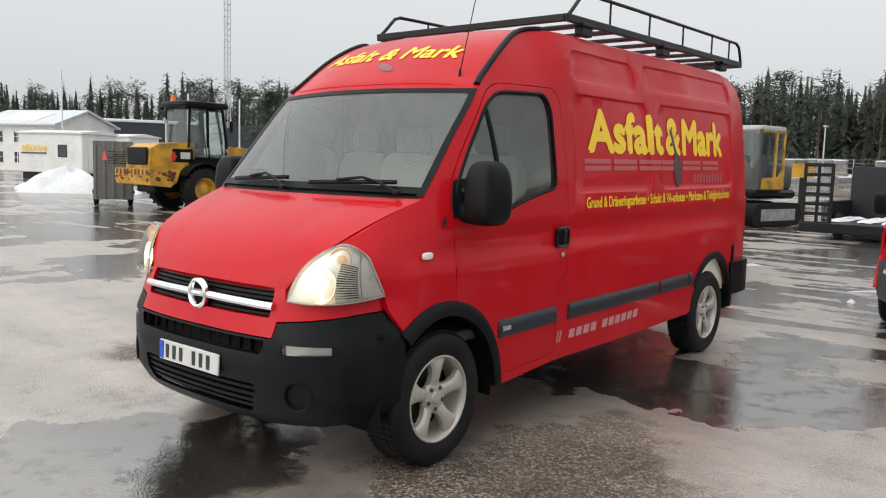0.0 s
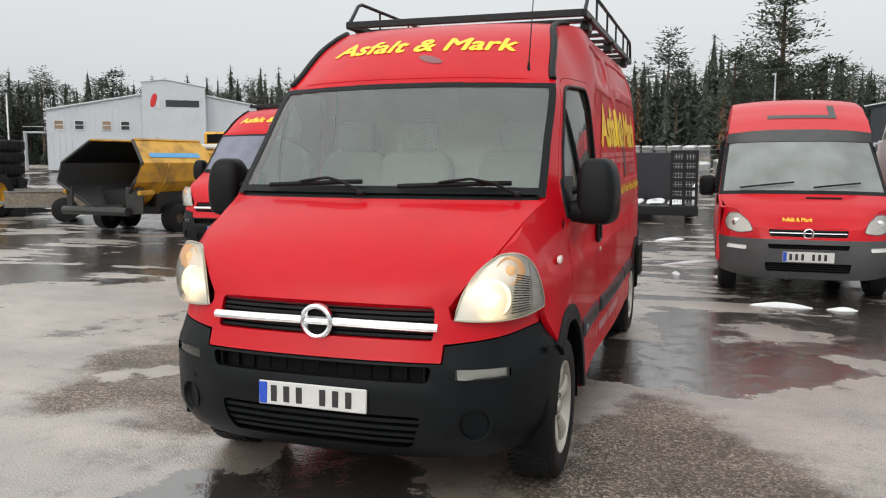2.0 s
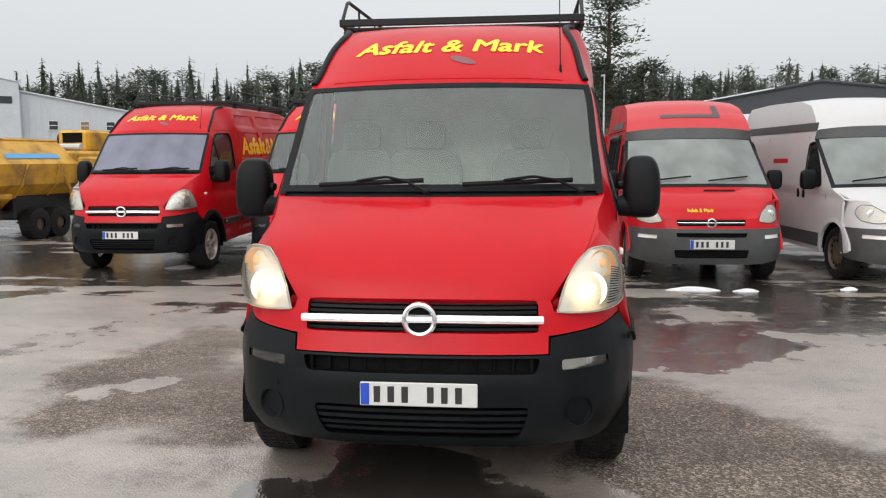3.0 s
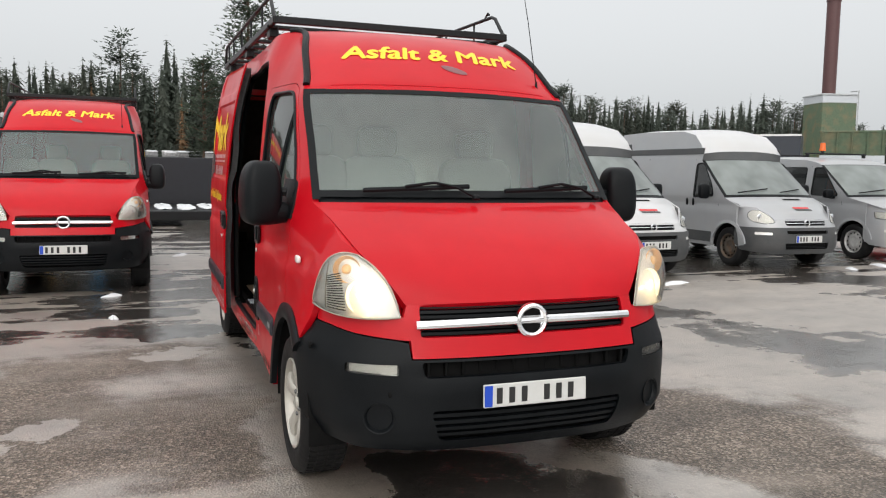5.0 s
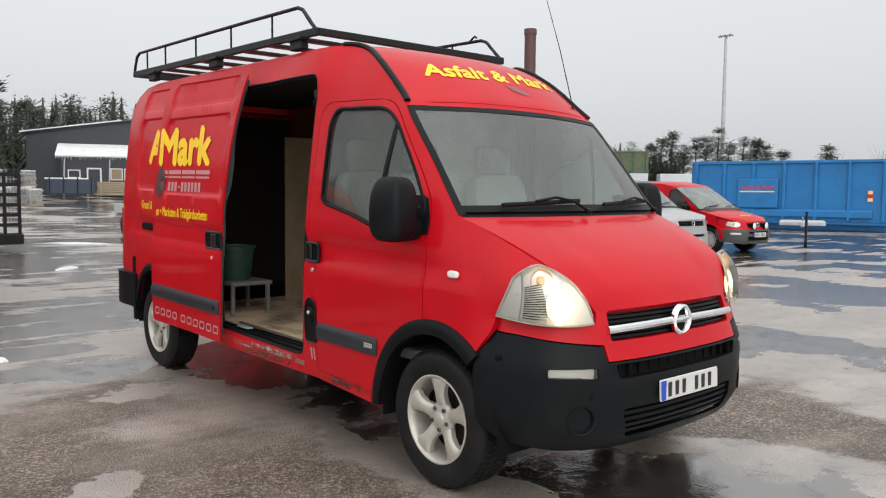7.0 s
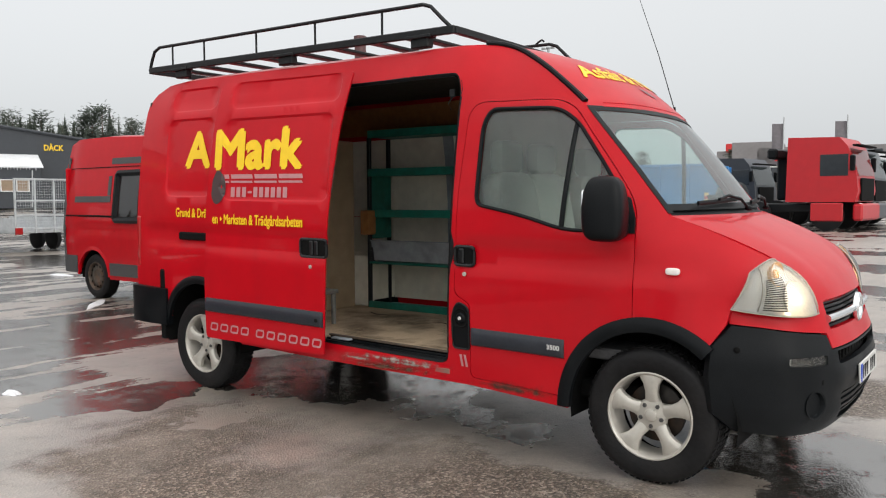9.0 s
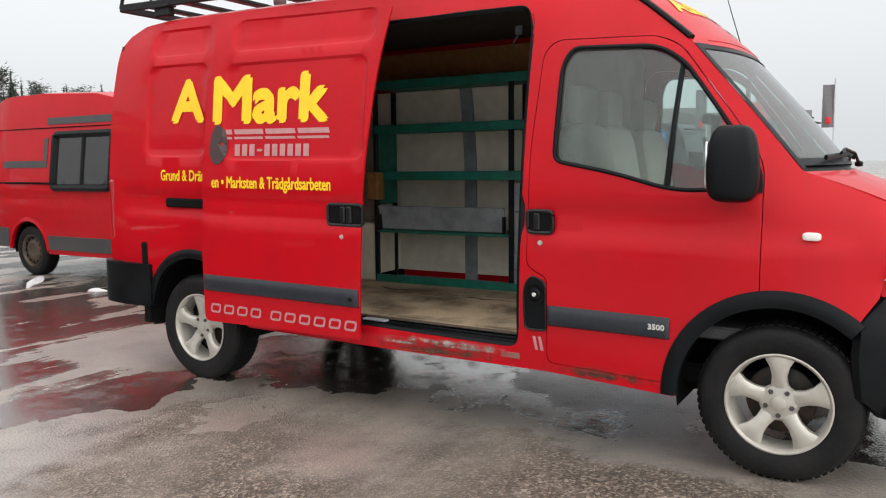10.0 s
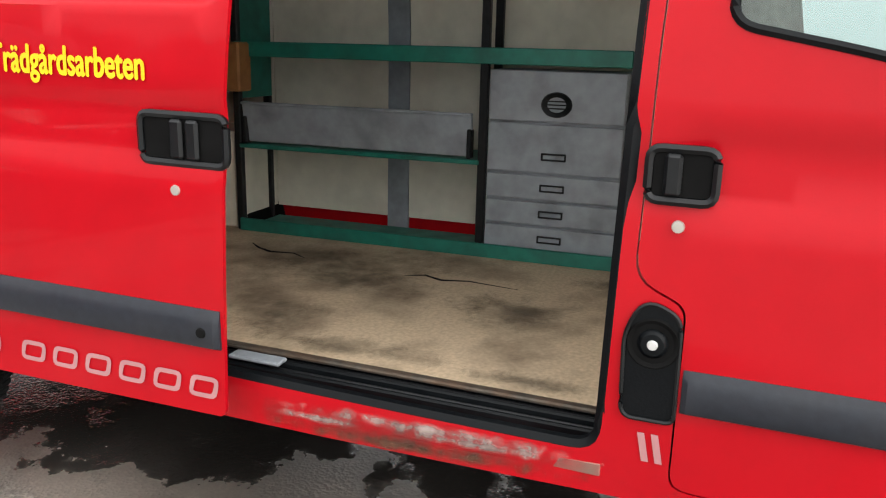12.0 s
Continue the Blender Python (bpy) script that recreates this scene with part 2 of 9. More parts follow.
def soft_stain(name, colour, axes, scale=9.0, strength=1.0):
    """Dirt that thins out towards its rim: axes name the two directions of its patch."""
    m = material(name, colour, 0.6, grain=0.3, size=40)
    nodes, links = m.node_tree.nodes, m.node_tree.links
    tc = nodes.new("ShaderNodeTexCoord")
    mp = nodes.new("ShaderNodeMapping")
    mp.vector_type = "POINT"
    mp.inputs["Scale"].default_value = tuple(2.0 * a for a in axes)
    mp.inputs["Location"].default_value = tuple(-1.0 * a for a in axes)
    links.new(tc.outputs["Generated"], mp.inputs[0])
    ln = nodes.new("ShaderNodeVectorMath")
    ln.operation = "LENGTH"
    links.new(mp.outputs[0], ln.inputs[0])
    n = nodes.new("ShaderNodeTexNoise")
    n.inputs["Scale"].default_value, n.inputs["Detail"].default_value, n.inputs["Roughness"].default_value = scale, 7, 0.68
    links.new(tc.outputs["Object"], n.inputs["Vector"])
    edge = nodes.new("ShaderNodeMath")
    edge.operation = "MULTIPLY_ADD"
    edge.inputs[1].default_value = 2.6
    links.new(n.outputs["Fac"], edge.inputs[0])
    minus = nodes.new("ShaderNodeMath")
    minus.operation = "SUBTRACT"
    minus.inputs[0].default_value = -0.45
    links.new(ln.outputs["Value"], minus.inputs[1])
    links.new(minus.outputs[0], edge.inputs[2])
    r = nodes.new("ShaderNodeMapRange")
    r.interpolation_type = "SMOOTHSTEP"
    r.inputs["From Min"].default_value, r.inputs["From Max"].default_value, r.inputs["To Max"].default_value = 0.0, 1.1, strength
    links.new(edge.outputs[0], r.inputs["Value"])
    links.new(r.outputs[0], nodes["Principled BSDF"].inputs["Alpha"])
    return m


RED = material("red_paint", (0.45, 0.003, 0.0095), 0.36, grain=0.04, size=9.0, stain=(0.36, 0.006, 0.012), amount=0.4, patch=2.2, coat=0.24, spec=0.10)
RED_FADED = material("faded_red_roof", (0.45, 0.012, 0.018), 0.45, grain=0.05, size=3.0, coat=0.2)
BLACK = material("black_plastic", (0.0034, 0.0044, 0.0054), 0.40, grain=0.25, size=160, bump=0.10, stain=(0.009, 0.0105, 0.0115), amount=0.6, patch=4, spec=0.14)
RUBBER = material("tyre_rubber", (0.006, 0.006, 0.0065), 0.6, grain=0.3, size=40, bump=0.3, stain=(0.022, 0.020, 0.019), amount=0.4, patch=6, spec=0.22)
DARK = material("dark_void", (0.005, 0.005, 0.005), 0.8, grain=0.3, size=20, spec=0.1)
CHROME = material("chrome", (0.75, 0.76, 0.77), 0.12, 1.0, grain=0.05, size=20)
ALLOY = material("silver_alloy", (0.45, 0.43, 0.385), 0.34, 0.3, grain=0.06, size=30, stain=(0.25, 0.22, 0.18), amount=0.3, patch=8)
STEEL = material("black_steel", (0.010, 0.011, 0.012), 0.42, 0.1, grain=0.3, size=40, bump=0.1, spec=0.25)
YELLOW = material("yellow_film", (0.85, 0.56, 0.01), 0.4, grain=0.05, size=20)
GREYFILM = material("grey_film", (0.42, 0.07, 0.075), 0.4, grain=0.05, size=20)
FADEDFILM = material("faded_shovel_film", (0.17, 0.055, 0.062), 0.4, grain=0.1, size=20)
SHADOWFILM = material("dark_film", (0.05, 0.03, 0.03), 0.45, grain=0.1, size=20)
WHITE = material("white_plate", (0.54, 0.54, 0.52), 0.4, grain=0.04, size=30)
PLATEBLUE = material("blue_band", (0.01, 0.06, 0.45), 0.4, grain=0.03, size=30)
PLATEINK = material("black_ink", (0.015, 0.015, 0.015), 0.5, grain=0.05, size=30)
SCREEN = pane("misted_windscreen", (0.78, 0.89, 0.86), 0.17, (0.46, 0.57, 0.55), 1.4)
SCREENBLUE = pane("bluish_windscreen", (0.55, 0.58, 0.75), 0.46, (0.44, 0.47, 0.66), 1.4)
SIDEGLASS = pane("misted_side_glass", (0.76, 0.87, 0.84), 0.09, (0.46, 0.58, 0.55))
LENS = pane("lamp_lens", (0.95, 0.95, 0.93), 0.04, (0.85, 0.83, 0.75), 20)
REFLECTOR = material("lamp_reflector", (0.80, 0.80, 0.77), 0.25, 0.25, grain=0.05, size=30)
AMBER = material("amber_bulb_cover", (0.85, 0.52, 0.22), 0.3, grain=0.05, size=30)
LAMPRIM = material("yellowed_lamp_rim", (0.34, 0.32, 0.27), 0.35, grain=0.1, size=40)
LIT = material("lit_low_beam", (1.0, 0.74, 0.38), 0.3, emit=3.0)
GROUND = wet_ground()
SNOW = material("old_snow", (0.66, 0.68, 0.70), 0.6, grain=0.08, size=12, bump=0.5, stain=(0.45, 0.43, 0.40), amount=0.4, patch=2)
FELT = material("cab_trim", (0.05, 0.05, 0.052), 0.8, grain=0.2, size=40)
SEAT = material("grey_beige_seat_cloth", (0.36, 0.34, 0.30), 0.9, grain=0.15, size=60, bump=0.2)
PLY = material("worn_plywood_floor", (0.56, 0.43, 0.29), 0.68, grain=0.16, size=70, bump=0.15, stain=(0.15, 0.105, 0.068), amount=0.9, patch=3.4)
TANBOARD = material("tan_plywood", (0.36, 0.27, 0.17), 0.75, grain=0.12, size=8, stain=(0.22, 0.15, 0.09), amount=0.5, patch=3)
# lining coloured near-black to put the load space's shade into it
HEADLINER = material("shade_dark_lining", (0.045, 0.040, 0.036), 0.9, grain=0.2, size=20, spec=0.2)
BOARD = material("cream_lining_board", (0.80, 0.76, 0.64), 0.7, grain=0.06, size=12, stain=(0.45, 0.40, 0.31), amount=0.35, patch=4)
GREEN = material("green_shelf_steel", (0.015, 0.19, 0.14), 0.45, 0.1, grain=0.15, size=20, stain=(0.03, 0.05, 0.045), amount=0.5, patch=6)
GREYBOX = material("grey_drawer_steel", (0.30, 0.33, 0.36), 0.5, 0.0, grain=0.08, size=25, stain=(0.09, 0.09, 0.09), amount=0.5, patch=7)
BROWN = material("brown_board", (0.30, 0.13, 0.04), 0.7, grain=0.15, size=20)
STEELSILVER = material("silver_steel_rim", (0.42, 0.42, 0.41), 0.4, 0.2, grain=0.1, size=30, stain=(0.2, 0.19, 0.18), amount=0.4, patch=9)
STEELRIM = material("rusty_steel_rim", (0.09, 0.075, 0.06), 0.6, 0.5, grain=0.3, size=30, stain=(0.16, 0.08, 0.04), amount=0.6, patch=9)
NUT = material("dark_nut", (0.10, 0.10, 0.10), 0.4, 0.8, grain=0.1, size=40)
DISC = material("brake_disc", (0.03, 0.027, 0.024), 0.5, 0.7, grain=0.2, size=30, stain=(0.14, 0.07, 0.04), amount=0.5, patch=8)
REPEATER = material("clear_repeater", (0.75, 0.72, 0.68), 0.2, grain=0.05, size=40)
TAIL = material("red_tail_lamp", (0.30, 0.01, 0.01), 0.15, grain=0.05, size=30)
WHITEFILM = material("worn_white_film", (0.46, 0.22, 0.225), 0.45, grain=0.08, size=20, stain=(0.45, 0.2, 0.2), amount=0.5, patch=8)
SILL = material("worn_door_sill", (0.30, 0.03, 0.028), 0.45, 0.0, grain=0.2, size=25, stain=(0.20, 0.13, 0.10), amount=0.9, patch=7)
RUST = material("rust_brown", (0.10, 0.035, 0.018), 0.8, grain=0.4, size=40, stain=(0.26, 0.02, 0.015), amount=0.9, patch=14)
DUSTYPLATE = material("dusty_chequer_plate", (0.20, 0.17, 0.13), 0.5, 0.2, grain=0.4, size=30, bump=0.3, stain=(0.10, 0.085, 0.065), amount=0.6, patch=3)
GREYWOOD = material("grey_painted_wood", (0.16, 0.16, 0.15), 0.7, grain=0.2, size=20)
BUCKETGREEN = material("green_plastic", (0.02, 0.06, 0.04), 0.45, grain=0.1, size=20)
SILVER = material("silver_paint", (0.34, 0.35, 0.36), 0.30, 0.25, grain=0.03, size=3, stain=(0.36, 0.35, 0.34), amount=0.4, patch=2, coat=0.3)
WHITEPAINT = material("white_paint", (0.48, 0.485, 0.49), 0.3, grain=0.03, size=3, stain=(0.5, 0.48, 0.45), amount=0.35, patch=2, coat=0.3)
GREYPLASTIC = material("grey_plastic", (0.045, 0.048, 0.05), 0.5, grain=0.15, size=50, bump=0.1, stain=(0.09, 0.085, 0.08), amount=0.4, patch=4)
CATYELLOW = material("machine_yellow", (0.56, 0.30, 0.018), 0.45, grain=0.08, size=6, stain=(0.13, 0.075, 0.03), amount=0.85, patch=3)
ORANGE = material("orange_beacon", (0.75, 0.14, 0.02), 0.25, grain=0.05, size=20)
SKIPBLUE = material("container_blue", (0.008, 0.155, 0.40), 0.42, grain=0.06, size=5, stain=(0.012, 0.075, 0.22), amount=0.4, patch=1.2)
CLADDING = material("light_grey_cladding", (0.50, 0.53, 0.56), 0.5, 0.1, grain=0.03, size=4, stain=(0.40, 0.42, 0.44), amount=0.3, patch=0.6)
DARKCLAD = material("dark_grey_cladding", (0.026, 0.031, 0.038), 0.5, 0.1, grain=0.06, size=4, stain=(0.045, 0.05, 0.057), amount=0.4, patch=0.5)
WHITEWALL = material("white_boarding", (0.66, 0.66, 0.64), 0.6, grain=0.05, size=6, stain=(0.45, 0.44, 0.42), amount=0.4, patch=1)
TIMBER = material("raw_timber", (0.27, 0.215, 0.15), 0.7, grain=0.15, size=10)
GALV = material("galvanised_steel", (0.42, 0.44, 0.45), 0.45, 0.2, grain=0.1, size=15, stain=(0.25, 0.25, 0.25), amount=0.4, patch=3)
BINGREEN = material("weathered_green_steel", (0.085, 0.125, 0.075), 0.6, grain=0.15, size=5, stain=(0.22, 0.16, 0.09), amount=0.7, patch=1)
CHIMNEYRED = material("dark_red_flue", (0.085, 0.035, 0.035), 0.5, grain=0.08, size=4)
NEEDLES = material("conifer_needles", (0.108, 0.128, 0.106), 0.9, grain=0.3, size=1.2, stain=(0.12, 0.122, 0.095), amount=0.7, patch=0.15, spec=0.2)
PINENEEDLES = material("pine_needles", (0.095, 0.122, 0.088), 0.75, grain=0.4, size=1.5, spec=0.2)


def let_light_through(m, share):
    """Needles pass part of the light on, which softens the crown's shading."""
    nodes, links = m.node_tree.nodes, m.node_tree.links
    b, o = nodes["Principled BSDF"], nodes["Material Output"]
    t = nodes.new("ShaderNodeBsdfTranslucent")
    links.new(b.inputs["Base Color"].links[0].from_socket, t.inputs[0])
    mx = nodes.new("ShaderNodeMixShader")
    mx.inputs[0].default_value = share
    links.new(b.outputs[0], mx.inputs[1])
    links.new(t.outputs[0], mx.inputs[2])
    links.new(mx.outputs[0], o.inputs[0])


let_light_through(NEEDLES, 0.5)
let_light_through(PINENEEDLES, 0.4)
BARK = material("pine_bark", (0.13, 0.085, 0.06), 0.9, grain=0.3, size=6)
TWIGS = material("bare_twigs", (0.12, 0.095, 0.08), 0.9, grain=0.3, size=3)
BLOCKS = material("wrapped_paving_blocks", (0.20, 0.20, 0.20), 0.6, grain=0.3, size=8, spread=0.45, stain=(0.42, 0.42, 0.42), amount=0.6, patch=2)
LOGO_RED = material("sign_red", (0.55, 0.02, 0.02), 0.4, grain=0.03, size=10)
WINDOWDARK = material("far_window_glass", (0.03, 0.035, 0.04), 0.12, grain=0.1, size=5)
WINDOWWARM = material("far_window_blind", (0.24, 0.17, 0.11), 0.4, grain=0.1, size=5)
FLAGGREY = material("flag_cloth", (0.14, 0.13, 0.14), 0.8, grain=0.1, size=5)
VEST = material("orange_vest", (0.75, 0.12, 0.02), 0.8, grain=0.1, size=20)
DARKCABGLASS = pane("cab_glass", (0.80, 0.89, 0.87), 0.10, (0.36, 0.44, 0.43))
TAR = material("tar_black_steel", (0.006, 0.006, 0.006), 0.45, 0.0, grain=0.4, size=12, bump=0.4, stain=(0.022, 0.021, 0.020), amount=0.5, patch=3)
STRIPEBLUE = material("blue_stripe", (0.08, 0.30, 0.55), 0.5, grain=0.05, size=10)
TRAILERNAVY = material("trailer_navy_board", (0.005, 0.006, 0.010), 0.4, grain=0.2, size=6)
TRUCKRED = material("lorry_red", (0.42, 0.012, 0.018), 0.35, grain=0.05, size=4)
TRUCKDARK = material("lorry_dark", (0.03, 0.035, 0.045), 0.35, grain=0.05, size=4)
SCREENDARK = pane("screen_glass", (0.45, 0.52, 0.50), 0.48, (0.50, 0.57, 0.545), 1.2)
LAMPWHITE = material("pale_lamp_bowl", (0.80, 0.79, 0.75), 0.25, grain=0.08, size=30)
SIDEDARK = pane("dark_side_glass", (0.12, 0.14, 0.14), 0.12, (0.2, 0.22, 0.22))
OFFICEGREY = material("office_render", (0.20, 0.19, 0.19), 0.7, grain=0.06, size=3, stain=(0.15, 0.14, 0.14), amount=0.4, patch=0.5)
RUSTLEAF = material("rusty_larch", (0.13, 0.07, 0.03), 0.8, grain=0.4, size=2)
SKIPNAVY = material("navy_steel", (0.018, 0.032, 0.058), 0.5, grain=0.1, size=4)
TRIM = material("dark_side_moulding", (0.020, 0.023, 0.030), 0.33, grain=0.15, size=40, bump=0.08, stain=(0.035, 0.036, 0.04), amount=0.4, patch=6, spec=0.3)
HANDLE = material("gloss_black_plastic", (0.006, 0.007, 0.008), 0.3, grain=0.1, size=40, spec=0.3)

# ---- shaping ----
class Geo:
    """Collects vertices and faces of one part."""

    def __init__(self):
        self.v, self.f = [], []

    def add(self, verts, faces):
        n = len(self.v)
        self.v += [tuple(p) for p in verts]
        self.f += [tuple(n + i for i in face) for face in faces]
        return self

    def box(self, c, s, b=0.004, m=None):
        """A box with chamfered edges: centre, full sizes, chamfer, optional turn."""
        h = [max(a / 2, 1e-4) for a in s]
        b = min(b, 0.45 * 2 * min(h))
        pts, idx = [], {}
        for sx in (-1, 1):
            for sy in (-1, 1):
                for sz in (-1, 1):
                    for k in range(3):
                        q = [sx * h[0], sy * h[1], sz * h[2]]
                        for j, sg in enumerate((sx, sy, sz)):
                            if j != k:
                                q[j] -= sg * b
                        idx[sx, sy, sz, k] = len(pts)
                        pts.append(Vector(q))
        fs = []
        for k in range(3):
            i, j = [a for a in range(3) if a != k]
            for sg in (-1, 1):
                ring = []
                for a, d in ((-1, -1), (1, -1), (1, 1), (-1, 1)):
                    key = [0, 0, 0]
                    key[k], key[i], key[j] = sg, a, d
                    ring.append(idx[(*key, k)])
                fs.append(ring)
            for a in (-1, 1):
                for d in (-1, 1):
                    k1, k2 = [0, 0, 0], [0, 0, 0]
                    k1[i] = k2[i] = a
                    k1[j] = k2[j] = d
                    k1[k], k2[k] = -1, 1
                    fs.append([idx[(*k1, i)], idx[(*k2, i)], idx[(*k2, j)], idx[(*k1, j)]])
        for sx in (-1, 1):
            for sy in (-1, 1):
                for sz in (-1, 1):
                    fs.append([idx[sx, sy, sz, k] for k in range(3)])
        m = m or Matrix()
        return self.add([Vector(c) + m.to_3x3() @ p for p in pts], fs)

    def tube(self, pts, r, n=8, closed=False, flat=1.0):
        """A round bar along points."""
        pts = [Vector(p) for p in pts]
        rows = []
        up = Vector((0, 0, 1))
        for i, p in enumerate(pts):
            a = pts[i - 1] if (i or closed) else p
            d = pts[(i + 1) % len(pts)] if (i < len(pts) - 1 or closed) else p
            way = (d - a).normalized()
            side = way.cross(up)
            if side.length < 0.05:
                side = way.cross(Vector((0, 1, 0)))
            side.normalize()
            top = side.cross(way)
            rr = r[i] if isinstance(r, (list, tuple)) else r
            rows.append([p + side * (rr * math.cos(2 * math.pi * k / n)) + top * (rr * flat * math.sin(2 * math.pi * k / n)) for k in range(n)])
        fs = []
        m = len(rows)
        for i in range(m if closed else m - 1):
            for k in range(n):
                fs.append([i * n + k, i * n + (k + 1) % n, ((i + 1) % m) * n + (k + 1) % n, ((i + 1) % m) * n + k])
        if not closed:
            fs.append(list(range(n))[::-1])
            fs.append([(m - 1) * n + k for k in range(n)])
        return self.add([q for row in rows for q in row], fs)

    def lathe(self, prof, n=32, centre=(0, 0, 0), axis=0, closed=False):
        """Turns (radius, along) pairs about an axis through centre."""
        pts, fs = [], []
        m = len(prof)
        for k in range(n):
            a = 2 * math.pi * k / n
            for rad, along in prof:
                q = [0, 0, 0]
                q[axis], q[(axis + 1) % 3], q[(axis + 2) % 3] = along, rad * math.cos(a), rad * math.sin(a)
                pts.append(Vector(q) + Vector(centre))
        for k in range(n):
            for i in range(m if closed else m - 1):
                j = (i + 1) % m
                fs.append([k * m + i, k * m + j, ((k + 1) % n) * m + j, ((k + 1) % n) * m + i])
        return self.add(pts, fs)

    def sheet(self, fn, us, vs, thick=None):
        """A grid over us and vs; fn gives the point. thick: a vector by which a back face is set off."""
        nu, nv = len(us), len(vs)
        pts = [Vector(fn(u, v)) for u in us for v in vs]
        fs = [[i * nv + j, (i + 1) * nv + j, (i + 1) * nv + j + 1, i * nv + j + 1] for i in range(nu - 1) for j in range(nv - 1)]
        if thick is None:
            return self.add(pts, fs)
        n = len(pts)
        pts += [p + Vector(thick) for p in pts]
        back = [[n + i for i in face[::-1]] for face in fs]
        rim = [i * nv for i in range(nu)] + [(nu - 1) * nv + j for j in range(1, nv)] + [i * nv + nv - 1 for i in range(nu - 2, -1, -1)] + list(range(nv - 2, 0, -1))
        walls = [[rim[k], rim[(k + 1) % len(rim)], n + rim[(k + 1) % len(rim)], n + rim[k]] for k in range(len(rim))]
        return self.add(pts, fs + back + walls)

    def blob(self, c, s, e=0.5, nu=16, nv=10, m=None):
        """A rounded block (superellipsoid); e from 0.2 (boxy) to 1 (round)."""
        pw = lambda a: math.copysign(abs(a) ** e, a)
        pts, fs = [], []
        m = (m or Matrix()).to_3x3()
        for j in range(nv + 1):
            v = -math.pi / 2 + math.pi * j / nv
            for i in range(nu):
                u = 2 * math.pi * i / nu
                q = Vector((s[0] / 2 * pw(math.cos(v)) * pw(math.cos(u)), s[1] / 2 * pw(math.cos(v)) * pw(math.sin(u)), s[2] / 2 * pw(math.sin(v))))
                pts.append(Vector(c) + m @ q)
        for j in range(nv):
            for i in range(nu):
                fs.append([j * nu + i, j * nu + (i + 1) % nu, (j + 1) * nu + (i + 1) % nu, (j + 1) * nu + i])
        return self.add(pts, fs)

    def prism(self, pts2, x0, x1, axis=0):
        """A polygon in the other two axes, drawn out along an axis from x0 to x1."""
        def at(x, p):
            q = [0, 0, 0]
            q[axis], q[(axis + 1) % 3], q[(axis + 2) % 3] = x, p[0], p[1]
            return q
        n = len(pts2)
        return self.add([at(x0, p) for p in pts2] + [at(x1, p) for p in pts2],
                        [list(range(n))[::-1], [n + i for i in range(n)]] + [[i, (i + 1) % n, n + (i + 1) % n, n + i] for i in range(n)])

    def mirrored(self):
        g = Geo()
        g.v = [(-x, y, z) for x, y, z in self.v]
        g.f = [tuple(reversed(f)) for f in self.f]
        return g


def finish(name, g, smooth=35, keep=False):
    me = bpy.data.meshes.new(name)
    me.from_pydata(g.v, [], g.f)
    bm = bmesh.new()
    bm.from_mesh(me)
    if not keep:
        bmesh.ops.remove_doubles(bm, verts=bm.verts, dist=1e-5)
        bmesh.ops.recalc_face_normals(bm, faces=bm.faces)
    bm.to_mesh(me)
    bm.free()
    if smooth:
        me.polygons.foreach_set("use_smooth", [True] * len(me.polygons))
        me.set_sharp_from_angle(angle=radians(smooth))
    return me


def part(name, g, mat, parent=None, label="", smooth=35, keep=False):
    """Links a Geo as ONE mesh object under a thing or a part."""
    me = g if isinstance(g, bpy.types.Mesh) else finish(name, g, smooth, keep)
    if not me.materials:
        me.materials.append(mat)
    ob = new(name, me)
    if parent:
        ob.parent = parent
    if label:
        ob["label"] = label
    return ob


def thing(name, label, category, m=None, group="", kind=""):
    ob = new(name)
    ob.empty_display_size = 0.2
    if m is not None:
        ob.matrix_world = m
    return tagged(ob, label, category, group, kind)


def single(name, g, mat, label, category, group="", kind="", smooth=35, keep=False):
    ob = part(name, g, mat, None, "", smooth, keep)
    return tagged(ob, label, category, group, kind)


def inside(poly, pts):
    """Which of the points lie in a polygon (numpy, even-odd)."""
    x, y = pts[:, 0], pts[:, 1]
    hit = np.zeros(len(pts), bool)
    n = len(poly)
    for i in range(n):
        (x0, y0), (x1, y1) = poly[i], poly[(i + 1) % n]
        if y0 == y1:
            continue
        cross = (y0 > y) != (y1 > y)
        hit ^= cross & (x < (x1 - x0) * (y - y0) / (y1 - y0) + x0)
    return hit


def dense(poly, step, closed=True):
    res = []
    n = len(poly)
    for i in range(n if closed else n - 1):
        a, b = np.array(poly[i], float), np.array(poly[(i + 1) % n], float)
        k = max(1, int(np.ceil(np.linalg.norm(b - a) / step)))
        res += [tuple(a + (b - a) * j / k) for j in range(k)]
    if not closed:
        res.append(tuple(poly[-1]))
    return res


def rounded(poly, r, n=5):
    """A polygon with its corners rounded; r a radius or one for each corner."""
    res = []
    m = len(poly)
    for i in range(m):
        p, a, b = (np.array(poly[j % m], float) for j in (i, i - 1, i + 1))
        rr = r[i] if isinstance(r, (list, tuple)) else r
        u, v = a - p, b - p
        lu, lv = np.linalg.norm(u), np.linalg.norm(v)
        d = min(rr, 0.48 * lu, 0.48 * lv)
        if d < 1e-4:
            res.append(tuple(p))
            continue
        s, e = p + u / lu * d, p + v / lv * d
        for k in range(n + 1):
            t = k / n
            res.append(tuple((1 - t) ** 2 * s + 2 * t * (1 - t) * p + t * t * e))
    return res


def arc(cx, cz, r, a0, a1, n=16, flat=1.0):
    return [(cx + r * math.cos(radians(a0 + (a1 - a0) * k / n)), cz + flat * r * math.sin(radians(a0 + (a1 - a0) * k / n))) for k in range(n + 1)]


